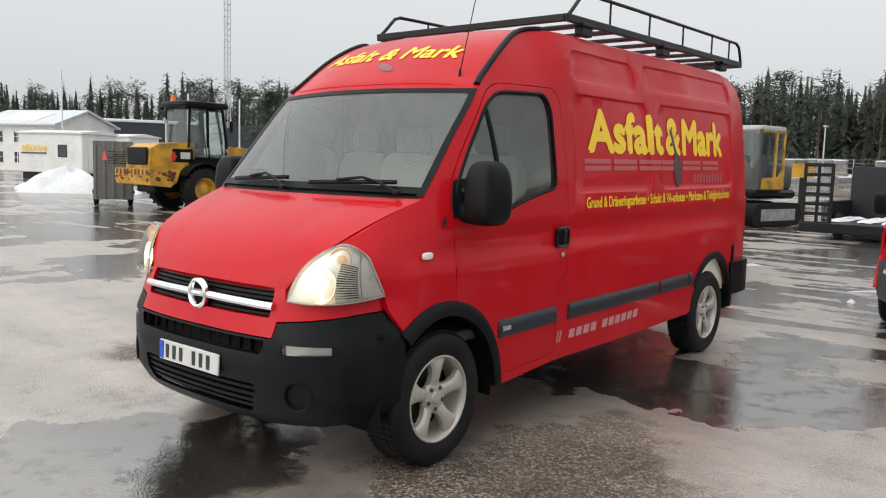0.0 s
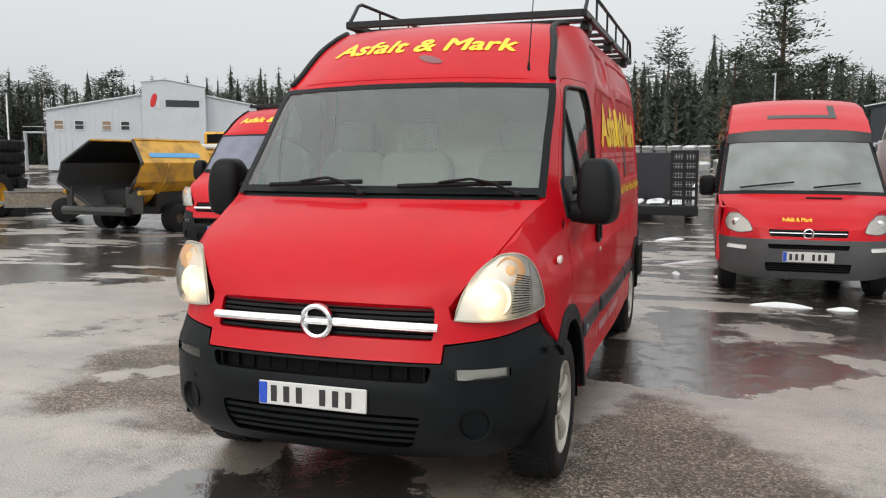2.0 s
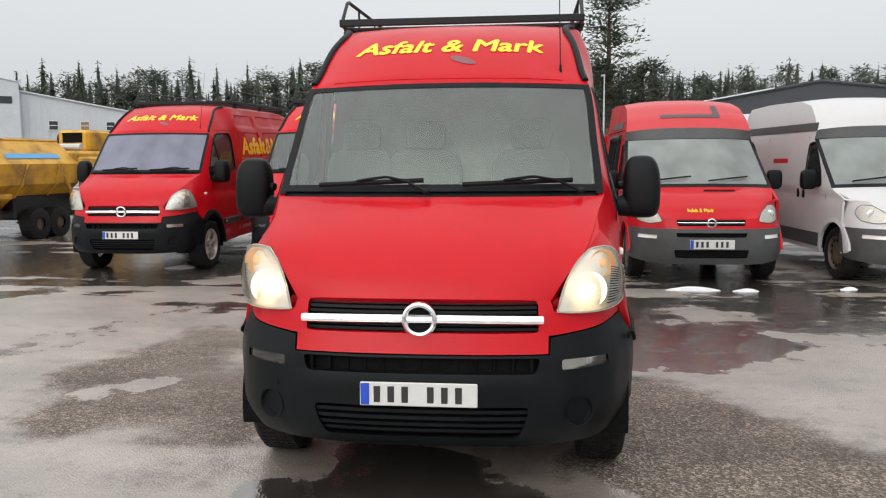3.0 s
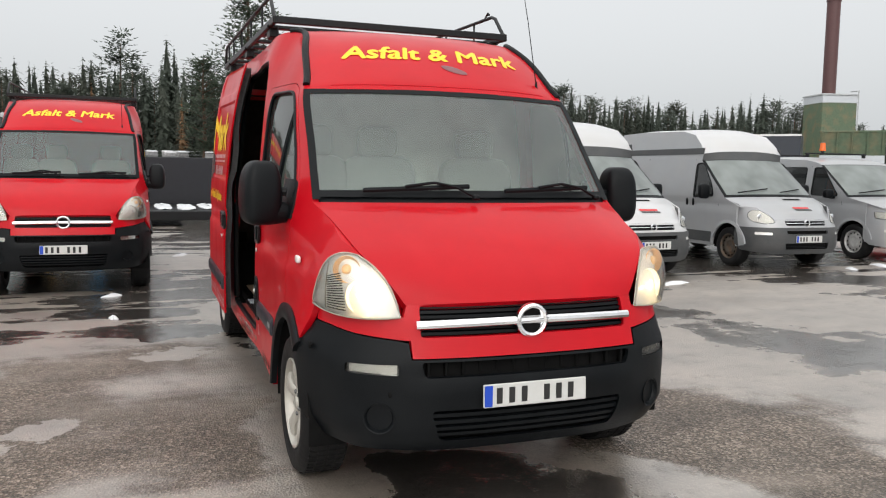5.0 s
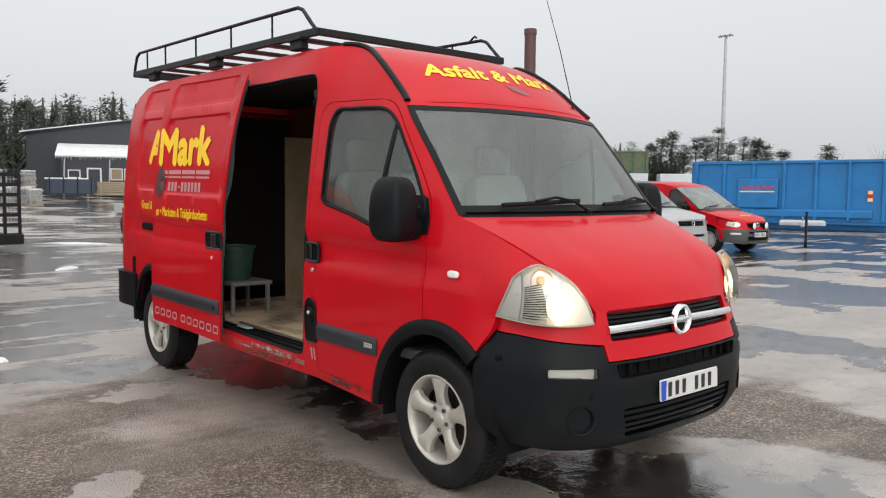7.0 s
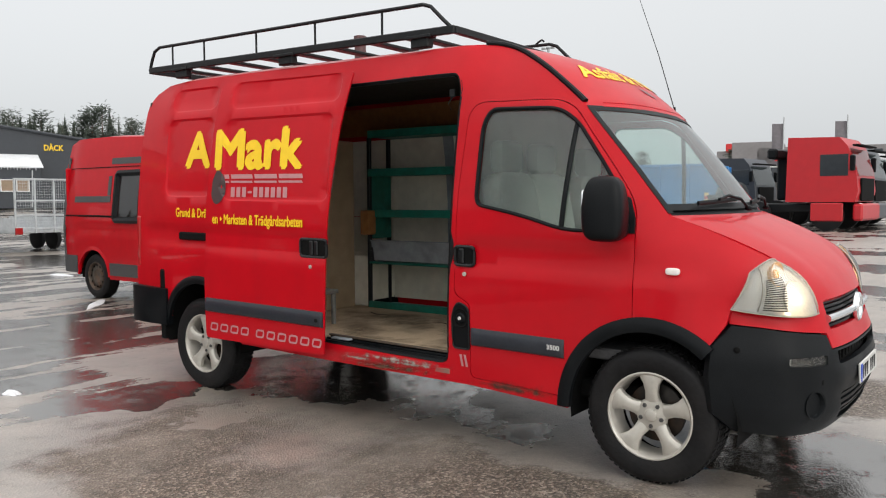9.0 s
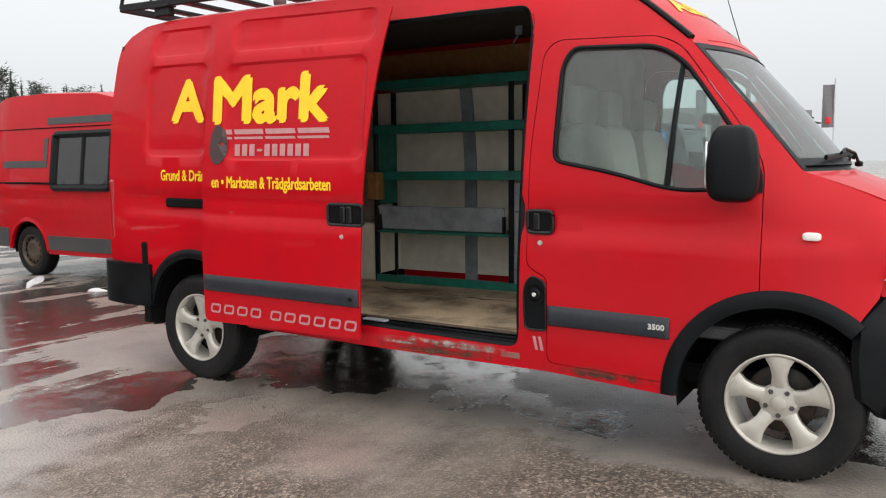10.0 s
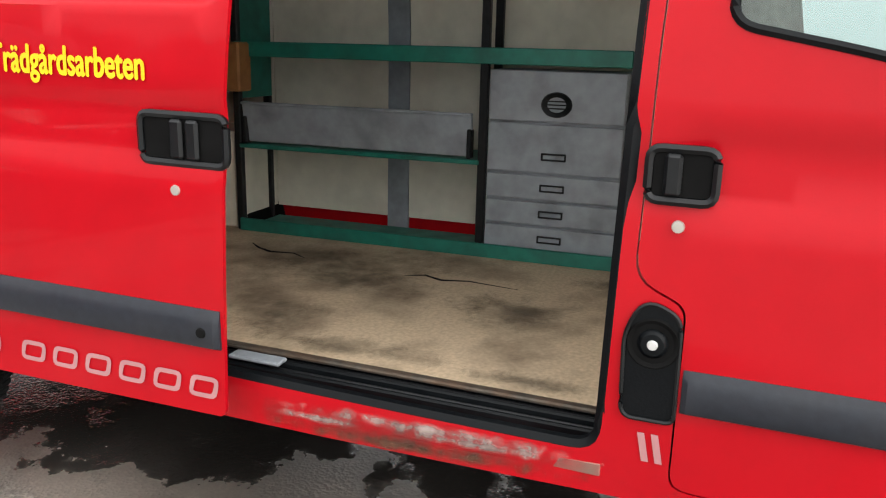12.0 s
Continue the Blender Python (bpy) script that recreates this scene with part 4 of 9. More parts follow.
def van(label, m, slid=False, writing=True, lit=False, group=""):
    """The tall panel van. slid: its sliding door stands back along the flank."""
    v = thing("panel_van", label, "van", m, group)
    half, out = SIDE, {}
    for s, side in ((1, "left"), (-1, "right")):
        rear = [(3.45, 4.03, 1.42, 2.02), (3.45, 4.0, 2.08, 2.26)]
        mid = [(1.27, 2.33, 1.36, 1.97), (1.27, 2.2, 2.05, 2.24)]
        long_rear = [(2.52, 4.00, 1.36, 1.98), (2.35, 4.0, 2.07, 2.25)]
        boxes = (rear if slid and s < 0 else mid + long_rear)
        dents = recess(boxes)

        def skin(y, z, off=0.0, s=s, dents=dents):
            return (s * (half(y, z) - dents(y, z) - swage(y, z) * smoothstep(4.4, 4.2, y) + off), y, z)
        holes = [DOOR] + ([SLIDE_HOLE] if slid and s < 0 else [])
        lines = [[(1.2 if not (slid and s < 0) else 2.42, z), (4.38, z)] for z in SWAGE_LINES] + [[(-.25, z), (.06, z)] for z in SWAGE_LINES[:2]]
        body = panel(FLANK, holes, skin, .07, lambda y, z, s=s: (-s * .03, 0, 0), lines, recess_loops(boxes))
        flank = part("side_panel", sheared(body), RED, v)
        # door
        dholes = [WINDOW]
        dl = [[(.13, z), (1.07, z)] for z in SWAGE_LINES]
        dfn = lambda y, z, off=.001, s=s: (s * (half(y, z) - swage(y, z) + off), y, z)
        small = [(y + (.004 if y < .6 else -.004), z + (.004 if z < 1.2 else -.004)) for y, z in DOOR]
        door = part("front_door", sheared(panel(small, dholes, dfn, .06, lambda y, z, s=s: (-s * .035, 0, 0), dl)), RED, v)
        gfn = lambda y, z, s=s: (s * (half(y, z) - .012), y, z)
        glass = part("door_glass", sheared(panel(WINDOW, [], gfn, .12)), SIDEGLASS, door)
        seal = Geo()
        seal.tube([(s * (half(y, z) - .001), y, z) for y, z in dense(WINDOW, .05)], .011, 6, True)
        seal.tube([(s * (half(.5 - .012 * k, 1.28 + .063 * k) - .004), .50 - .004 * k, 1.28 + .063 * k) for k in range(11)], .014, 6)
        part("window_seal", sheared(seal), BLACK, door)
        hx = s * half(1.10, 1.12)
        handle = handle_set(door, s, hx, 1.117, 1.10, .135, .108, (1.135,))
        part("lock", sheared(Geo().lathe([(0, s * .008), (.012, s * .007), (.014, 0)], 14, (hx + s * .012, 1.115, .995))), ALLOY, door)
        dt = trim_sheet(lambda y, z, off, s=s: (s * (half(y, z) + off), y, z), .47, 1.075, s)
        trim = part("side_trim", sheared(dt), TRIM, door)
        bad = letters("3500", .026, .075, .06, 0, 0)
        y0 = .60 if s > 0 else .58
        fn = (lambda x, y: (half(.55, .64) + .022, .49 + x, .625 + y)) if s > 0 else (lambda x, y: (-half(.55, .64) - .022, .565 - x, .625 + y))
        part("badge", sheared(lay(*bad, fn)), WHITE, trim)
        # flank trims
        runs = [(1.215, 2.48), (2.52, 3.03), (3.05, 3.14)] if not (slid and s < 0) else []
        for a, b in runs:
            part("side_trim", sheared(trim_sheet(lambda y, z, off, s=s: (s * (half(y, z) + off), y, z), a, b, s)), TRIM, v)
        # wheel arch flares
        for cy, r0, r1, a0, a1 in ((0, .43, .505, 130 if s else 0, -2), (3.578, .415, .475, 150, 8)):
            fl = Geo()

            def rim(k, u, cy=cy, r0=r0, r1=r1, s=s):
                a = radians(k)
                r = r0 + (r1 - r0) * u
                y, z = cy + r * math.cos(a), .345 + r * math.sin(a)
                return (s * (half(max(min(y, 4.2), -.3), z) + .022 * math.sin(math.pi * (.25 + .6 * u)) - .004), y, z)
            fl.sheet(rim, span(a0, a1, 26), span(0, 1, 5), (-s * .03, 0, 0))
            part("wheel_arch_trim", sheared(fl), BLACK, v)
            lin = Geo().sheet(lambda k, u, cy=cy, s=s: (s * (.93 - .33 * u), cy + .44 * math.cos(radians(k)), .345 + .44 * math.sin(radians(k))), span(-10, 190, 20), span(0, 1, 2))
            lin.sheet(lambda k, u, cy=cy, s=s: (s * .60, cy + .44 * u * math.cos(radians(k)), .345 + .44 * u * math.sin(radians(k))), span(-10, 190, 20), span(0, 1, 2))
            part("wheel_housing", sheared(lin), DARK, v)
        for k in range(2):
            part("pillar_slash", sheared(Geo().add([(s * (half(1.13, z) + .003), 1.10 + .030 * k + .016 * q + .014 * (z - .45) / .07, z) for z, q in ((.45, 0), (.45, 1), (.52, 1), (.52, 0))], [[0, 1, 2, 3]])), WHITEFILM, v, smooth=0, keep=True)
        if s > 0:
            part("fleet_number", sheared(lay(*letters("6", .055, .034, .06, 0, 0), lambda x, y: (half(.04, 1.25) + .003, .015 + x, 1.215 + y))), PLATEINK, v, smooth=0, keep=True)
        # indicator repeater
        mk = Geo().blob((s * (half(-.11, 1.085) + .002), -.11, 1.085), (.022, .075, .036), .6)
        part("side_repeater", sheared(mk), REPEATER, v)
        # mirror
        mir = group_part("door_mirror", v)
        shell_g = Geo().blob((0, 0, 0), (.195, .215, .325), .50, 32, 20)
        shell_g.v = [(x * (1.0 - .20 * max(0, z / .16) ** 2) - s * .10 * max(0, z) ** 1.0 * .25, y * (1.0 - .15 * max(0, z / .16)), z) for x, y, z in shell_g.v]
        mm = Matrix.Translation((s * 1.052, .19, 1.39)) @ Matrix.Rotation(radians(-8 * s), 4, "Z")
        shell_g.v = [tuple(mm @ Vector(p)) for p in shell_g.v]
        part("housing", sheared(shell_g), BLACK, mir)
        part("arm_cover", sheared(Geo().tube([(s * .925, .155, 1.290), (s * .985, .150, 1.295), (s * 1.05, .165, 1.305)], [.040, .052, .060], 14, False, 1.25)), BLACK, mir)
        part("mirror_glass", sheared(Geo().blob((s * 1.052, .288, 1.385), (.12, .012, .20), .3, 24, 8)), CHROME, mir)
        part("arm", sheared(Geo().tube([(s * .925, .15, 1.395), (s * .97, .16, 1.40), (s * 1.03, .18, 1.385)], .022, 8)), BLACK, mir)
        part("arm", sheared(Geo().tube([(s * .925, .16, 1.285), (s * .97, .16, 1.280), (s * 1.03, .18, 1.29)], .026, 8)), BLACK, mir)
        base = Geo().sheet(lambda y, z, s=s: (s * (half(y, z) + .012), y, z), span(.09, .27, 4), span(1.265, 1.46, 5), (-s * .03, 0, 0))
        base.v = [(x, y + max(0, z - 1.33) * .35, z) for x, y, z in base.v]
        part("mirror_base", sheared(base), BLACK, mir)
        # headlight
        A, B, C, D = (Vector(q) for q in ((.592, -.715, .898), (.735, -.548, 1.150), (.872, -.468, 1.100), (.902, -.392, .922)))

        def lamp(u, w, deep=0.0, s=s):
            lo = A.lerp(D, u) + Vector((.055, -.075, -.012)) * (4 * u * (1 - u))
            hi = B.lerp(C, u) + Vector((.02, -.03, .034)) * (4 * u * (1 - u))
            q = lo.lerp(hi, w)
            q += Vector((-.02, -.030, .030)) * (4 * w * (1 - w)) * (1 - u) + Vector((.012, -.012, 0)) * (4 * w * (1 - w)) * u
            q += Vector((.55, -.8, .25)).normalized() * (.022 * (16 * u * (1 - u) * w * (1 - w)) - deep)
            return (s * q.x, q.y, q.z)
        hl = group_part("headlight", v)
        part("lens", sheared(Geo().sheet(lamp, span(0, 1, 14), span(0, 1, 12))), LENS, hl)
        rim_pts = [lamp(u, 0, .003) for u in span(0, 1, 10)] + [lamp(1, w, .003) for w in span(.1, 1, 8)] + [lamp(u, 1, .003) for u in span(.9, 0, 8)] + [lamp(0, w, .003) for w in span(.9, .1, 8)]
        part("bezel", sheared(Geo().tube(rim_pts, .0045, 6, True)), LAMPRIM, hl)
        part("reflector", sheared(Geo().sheet(lambda u, w: lamp(u, w, .012 + .045 * math.sin(math.pi * u) ** .6 * math.sin(math.pi * w) ** .6), span(0, 1, 16), span(0, 1, 14))), REFLECTOR, hl)
        ribs = Geo()
        for k in range(15):
            ribs.tube([lamp(.52 + .03 * j, .08 + .04 * k, .010) for j in range(9)], .0028, 4)
        part("lens_ribs", sheared(ribs), LENS, hl)
        part("divider", sheared(Geo().tube([lamp(.79, w, .014) for w in span(.05, .95, 8)], .003, 5)), LAMPRIM, hl)
        c1, c2 = Vector(lamp(.33, .30, .066)), Vector(lamp(.46, .72, .050))
        turn = Vector((s * .25, -1, .1)).to_track_quat("X", "Z").to_matrix()
        for nm, c, r, mt in (("main_bowl", c1, .080, REFLECTOR), ("indicator_bowl", c2, .058, AMBER)):
            bowl = Geo().lathe([(.012, -.034), (r * .45, -.028), (r * .75, -.012), (r, .012), (r * 1.04, .010), (r * .78, -.018), (r * .45, -.034), (.012, -.040)], 24, closed=True)
            bowl.v = [tuple(c + turn @ Vector(p)) for p in bowl.v]
            part(nm, sheared(bowl), mt, hl)
        bulb = Geo().lathe([(0, .016), (.026, .012), (.044, .0), (.046, -.012), (0, -.02)], 20)
        bulb.v = [tuple(c1 + turn @ Vector(p)) for p in bulb.v]
        part("bulb", sheared(bulb), LIT if lit else CHROME, hl)
        amber = Geo().blob((0, 0, 0), (.03, .045, .045), .9)
        amber.v = [tuple(c2 + turn @ Vector(p)) for p in amber.v]
        part("indicator_bulb", sheared(amber), AMBER, hl)
        if lit:
            beam = new("low_beam", bpy.data.lights.new("low_beam", "POINT"))
            beam.data.energy, beam.data.color, beam.data.shadow_soft_size = 0.30, (1.0, 0.74, 0.42), .012
            beam.location = c1 + turn @ Vector((.032, 0, 0)) + Vector((0, 0, RAKE * c1.y))
        part("lamp_corner", sheared(Geo().blob((s * .575, -.615, .915), (.08, .06, .07), .6)), RED, v)
        # tail lamps and wheels
        part("tail_lamp", sheared(Geo().box((s * .875, 4.435, 1.05), (.06, .05, .42), .015)), TAIL, v)
        for y in (0, 3.578):
            wheel("wheel", (Matrix.Translation((.915 * s, y, .346)) @ (Matrix.Rotation(math.pi, 4, "Z") if s < 0 else Matrix())) , v)
    # upper shell
    bon = shell(BONNET_C, BONNET_E, 2.6)
    crease = lambda u: .008 * smoothstep(.55, .75, abs(u))
    part("bonnet", sheared(Geo().sheet(lambda s, u: (lambda q: (q[0], q[1], q[2] + crease(u) * math.sin(math.pi * min(1, s / (len(BONNET_C) - 1)))))(bon(s, u * .995)), rows(len(BONNET_C)), span(-1, 1, 36), (0, .03, -.03))), RED, v)
    scr = shell(SCREEN_C, SCREEN_E, 2.2)
    n = len(SCREEN_C) - 1
    part("windscreen", sheared(Geo().sheet(scr, span(.5, n - .1, 12), span(-.985, .985, 24))), SCREEN, v, "misted windscreen")
    frit = Geo()
    lift = lambda q: (q[0], q[1] - .003, q[2] + .003)
    for us in ((-1, -.955), (.955, 1)):
        frit.sheet(lambda s, u: lift(scr(s, u)), span(.2, n, 12), span(*us, 2))
    frit.sheet(lambda s, u: lift(scr(s, u)), span(n - .55, n, 2), span(-.955, .955, 20))
    frit.sheet(lambda s, u: lift(scr(s, u)), span(.45, 1.1, 3), span(-.955, .955, 20))
    part("screen_border", sheared(frit), BLACK, v)
    part("scuttle", sheared(Geo().sheet(lambda s, u: (lambda q: (q[0], q[1] + .01, q[2] - .004))(scr(s, u)), span(-.0, .9, 4), span(-.99, .99, 20))), BLACK, v)
    cap = shell(CAP_C, CAP_E, 2.6)
    part("roof_cap", sheared(Geo().sheet(cap, rows(len(CAP_C)), span(-1, 1, 30), (0, .02, -.02))), RED, v)
    roof = shell(ROOF_C, ROOF_E, 4.0)
    part("roof", sheared(Geo().sheet(roof, rows(len(ROOF_C)), span(-1, 1, 24), (0, 0, -.02))), RED_FADED, v)
    for s in (1, -1):
        strip = Geo().tube([(lambda q: (s * q[0], q[1], q[2] + .008))(cap(k * .8, .985)) for k in range(3, 22)], .020, 8, False, .8)
        part("roof_strip", sheared(strip), BLACK, v)
    # pressed groove and writing on the cap
    gr = Geo().tube([cap(2.2, u) for u in span(-.82, .82, 24)], .0035, 5)
    part("cap_ridge", sheared(gr), RED, v)
    if writing:
        vs, fs = letters("Asfalt & Mark", .125, 1.11, .045, .2)

        def on_cap(x, y):
            u = (x - .555) / .76
            q = cap(7.9 + y * 16.0, u)
            return (q[0], q[1] - .002, q[2] + .002)
        spell(vs, fs, on_cap, YELLOW, group_part("front_writing", v))
        sh = Geo().blob((0, 0, 0), (.15, .07, .004), 1.0, 16, 4)
        part("writing_shade", sheared(lay(sh.v, sh.f, lambda x, y: (lambda q: (q[0], q[1] - .002, q[2] + .002))(cap(6.6 + y * 14 - x * 6, (x + .09) / .76)))), FADEDFILM, v, smooth=0, keep=True)
    # front mask
    mask = [(-1.10, .848), (-1.0, .84), (-.60, .802), (-.565, .80), (-.555, .728), (.555, .728), (.565, .80), (.60, .802), (1.0, .84), (1.10, .848), (1.105, .915), (.95, .893), (.80, .885), (.60, .897), (.585, .955),
            (.3, .962), (-.3, .962), (-.585, .955), (-.60, .897), (-.80, .885), (-.95, .893), (-1.105, .915)]
    grille_hole = rounded([(-.52, .812), (.52, .812), (.525, .945), (.3, .951), (-.3, .951), (-.525, .945)], .02, 3)
    part("front_panel", sheared(panel(mask, [grille_hole], nose, .05, lambda a, z: (0, .03, 0))), RED, v)
    grille = group_part("grille", v)
    part("backing", sheared(Geo().sheet(lambda a, z: nose(a, z, .06), span(-.53, .53, 16), span(.80, .96, 3))), DARK, grille)
    for z in (.825, .845, .895, .915, .935):
        part("slat", sheared(Geo().sheet(lambda a, q, z=z: nose(a, z + q, .016), span(-.52, .52, 16), [-.006, .006], (0, .03, .004))), BLACK, grille)
    bar = Geo().tube([nose(a, .872 - .006 * (abs(a) / .5) ** 2, -.006) for a in span(-.54, .54, 20)], .0205, 10, False, 1.0)
    part("chrome_bar", sheared(bar), CHROME, grille, "chrome bar")
    em = Geo().lathe([(.050, .0), (.056, -.014), (.066, -.020), (.076, -.012), (.078, .006), (.050, .012)], 36, (0, -.785, .872), 1, True)
    emb = part("emblem", sheared(em), CHROME, grille, "round chrome emblem with a plain bar")
    part("emblem_bar", sheared(Geo().box((0, -.79, .872), (.17, .014, .016), .005, Matrix.Rotation(radians(-6), 3, "Y"))), CHROME, emb)
    part("emblem_back", sheared(Geo().lathe([(0, 0), (.055, 0)], 24, (0, -.778, .872), 1)), DARK, emb)
    # bumper
    top_edge = [(-1.215, .74), (-1.12, .842), (-1.0, .835), (-.62, .797), (-.575, .79), (-.562, .722), (.562, .722), (.575, .79), (.62, .797), (1.0, .835), (1.12, .842), (1.215, .74)]
    bump_poly = top_edge + [(1.225, .60), (1.205, .42), (1.10, .335), (.85, .315), (.4, .30), (-.4, .30), (-.85, .315), (-1.10, .335), (-1.205, .42), (-1.225, .60)]
    slot = rounded([(-.50, .645), (.50, .645), (.52, .712), (-.52, .712)], .02, 3)
    low = rounded([(-.43, .355), (.43, .355), (.475, .50), (-.475, .50)], .03, 3)
    fogs = [rounded([(k * .615, .655), (k * .86, .662), (k * .86, .702), (k * .615, .702)], .012, 3) for k in (1, -1)]
    blanks = [arc(k * .70, .47, .062, 0, 360, 20)[:-1] for k in (1, -1)]
    lip = lambda a, z: nose(a, z, -.012 * smoothstep(.66, .60, z) * smoothstep(.50, .56, z) * smoothstep(.62, .5, abs(a)))
    bl = [[(-.6, z), (.6, z)] for z in (.52, .56, .60, .64)]
    bumper = part("front_bumper", sheared(panel(bump_poly, [slot, low] + fogs + blanks, lip, .05, lambda a, z: (-.02 * (1 if a > .9 else -1 if a < -.9 else 0), .03, 0), bl)), BLACK, v, "matt black plastic bumper")
    part("slot_back", sheared(Geo().sheet(lambda a, z: nose(a, z, .05), span(-.53, .53, 14), span(.62, .73, 2))), DARK, bumper)
    for k in range(-6, 7):
        part("slot_rib", sheared(Geo().box((k * .08, -.765, .68), (.012, .03, .07), .003)), DARK, bumper)
    part("grille_back", sheared(Geo().sheet(lambda a, z: nose(a, z, .06), span(-.5, .5, 14), span(.33, .53, 3))), DARK, bumper)
    for z in (.385, .415, .445, .475):
        part("lower_slat", sheared(Geo().sheet(lambda a, q, z=z: nose(a, z + q, .012), span(-.47, .47, 14), [-.008, .008], (0, .03, .006))), BLACK, bumper)
    for k in (1, -1):
        part("fog_lamp", sheared(Geo().sheet(lambda a, z: nose(a, z, .008), span(k * .617, k * .858, 6), span(.657, .703, 2), (0, .02, 0))), LENS, bumper)
        part("fog_reflector", sheared(Geo().sheet(lambda a, z: nose(a, z, .03), span(k * .61, k * .86, 6), span(.65, .71, 2))), REFLECTOR, bumper)
        x, y, nx, ny = plan_at(.70)
        dish = Geo().lathe([(0, 0), (.056, 0), (.06, -.006), (.064, -.018), (.07, -.02)], 24, axis=0)
        tq = Vector((k * nx, ny, 0)).to_track_quat("X", "Z").to_matrix()
        dish.v = [tuple(Vector((k * (x + nx * .022), y + ny * .022, .47)) + tq @ Vector(p)) for p in dish.v]
        part("lamp_blank", sheared(dish), BLACK, bumper)
        x, y, nx, ny = plan_at(1.10)
        part("sensor", sheared(Geo().blob((k * (x - .003), y, .735), (.014, .03, .03), .9)), DARK, bumper)
    x, y, nx, ny = plan_at(.66)
    part("tow_cover", sheared(Geo().blob((-(x - .02), y + .005, .575), (.045, .02, .045), .9)), DARK, bumper)
    plate = part("number_plate", sheared(Geo().box((0, -.845, .560), (.505, .012, .102), .004, Matrix.Rotation(radians(-3), 3, "X"))), WHITE, v, "white plate with a blue band and dark bars")
    part("blue_band", sheared(Geo().box((-.230, -.8515, .560), (.038, .004, .094), .001)), PLATEBLUE, plate)
    for x in (-.178, -.118, -.058, .052, .112, .172):
        part("plate_bar", sheared(Geo().box((x, -.852, .560), (.028, .004, .070), .001)), PLATEINK, plate)
    # wipers
    for x0, x1 in ((.14, .70), (-.62, -.06)):
        wp = group_part("wiper", v)
        pv = Vector(scr(.55, (x0 + .02) / .83)) + Vector((0, -.05, .03))
        ends = [Vector(scr(.75 + .05 * k, (x0 + (x1 - x0) * k / 8 * 1.0) / .86)) + Vector((0, -.022, .022)) for k in range(9)]
        part("blade", sheared(Geo().tube(ends, .009, 6, False, 1.5)), BLACK, wp)
        # the arm rises from its pivot at the low end and bends to the blade's middle
        pivot = Vector(scr(.15, (x1 + .02) / .84)) + Vector((0, -.03, .02))
        mid = Vector(scr(1.25, (x0 * .35 + x1 * .65) / .86)) + Vector((0, -.035, .035))
        part("arm", sheared(Geo().tube([pivot, pivot.lerp(mid, .5) + Vector((0, -.012, .016)), mid, ends[3] + Vector((0, -.012, .012))], .008, 6)), BLACK, wp)
        part("pivot_cap", sheared(Geo().blob(pivot, (.04, .04, .03), .8)), BLACK, wp)
    # antenna
    an = group_part("antenna", v)
    part("foot", sheared(Geo().lathe([(.022, 0), (.020, .02), (.009, .035), (.006, .07)], 12, (.632, .462, 1.985), 2)), BLACK, an)
    part("whip", sheared(Geo().tube([(.632, .462, 2.03), (.628, .58, 2.42), (.622, .735, 2.86)], [.0035, .0028, .0018], 6)), BLACK, an)
    # rear
    tail_y = lambda z: float(np.interp(z, [.44, .75, 1.3, 1.8, 2.05, 2.17], [4.435, 4.468, 4.463, 4.443, 4.403, 4.372]))
    part("rear_door", sheared(Geo().sheet(lambda z, u: (u * (half(tail_y(z), z) - .012), tail_y(z), z), span(.5, 2.17, 10), span(-1, 1, 8), (0, -.03, 0))), RED, v)
    rb = Geo()
    half_plan = rounded([(.965, 3.99), (.98, 4.3), (.93, 4.55), (.6, 4.60), (-.6, 4.60), (-.93, 4.55), (-.98, 4.3), (-.965, 3.99), (-.90, 3.99), (-.90, 4.45), (.90, 4.45), (.90, 3.99)], [0, .1, .15, .1, .1, .15, .1, 0, 0, .05, .05, 0], 4)
    n0 = len(half_plan)
    rb.add([(x, y, z) for z in (.40, .69) for x, y in half_plan], [[i, (i + 1) % n0, n0 + (i + 1) % n0, n0 + i] for i in range(n0)] + [list(range(n0))[::-1], [n0 + i for i in range(n0)]])
    part("rear_bumper", sheared(rb), BLACK, v)
    part("underbody", sheared(Geo().box((0, 2.0, .40), (1.62, 4.6, .10), .02).box((0, 1.7, .30), (.35, 3.2, .12), .03)), DARK, v)
    # added dark filler blocks that stop light leaking in behind the rear wheels
    for s in (1, -1):
        part("mud_flap", sheared(Geo().box((s * .80, 4.06, .56), (.30, .06, .56), .01)), DARK, v)
    part("engine_bay", sheared(Geo().box((0, -.25, .62), (1.15, .75, .5), .05)), DARK, v)
    if writing:
        side_writing(v, slid)
    if slid:
        slid_door(v)
    cabin(v)
    return v


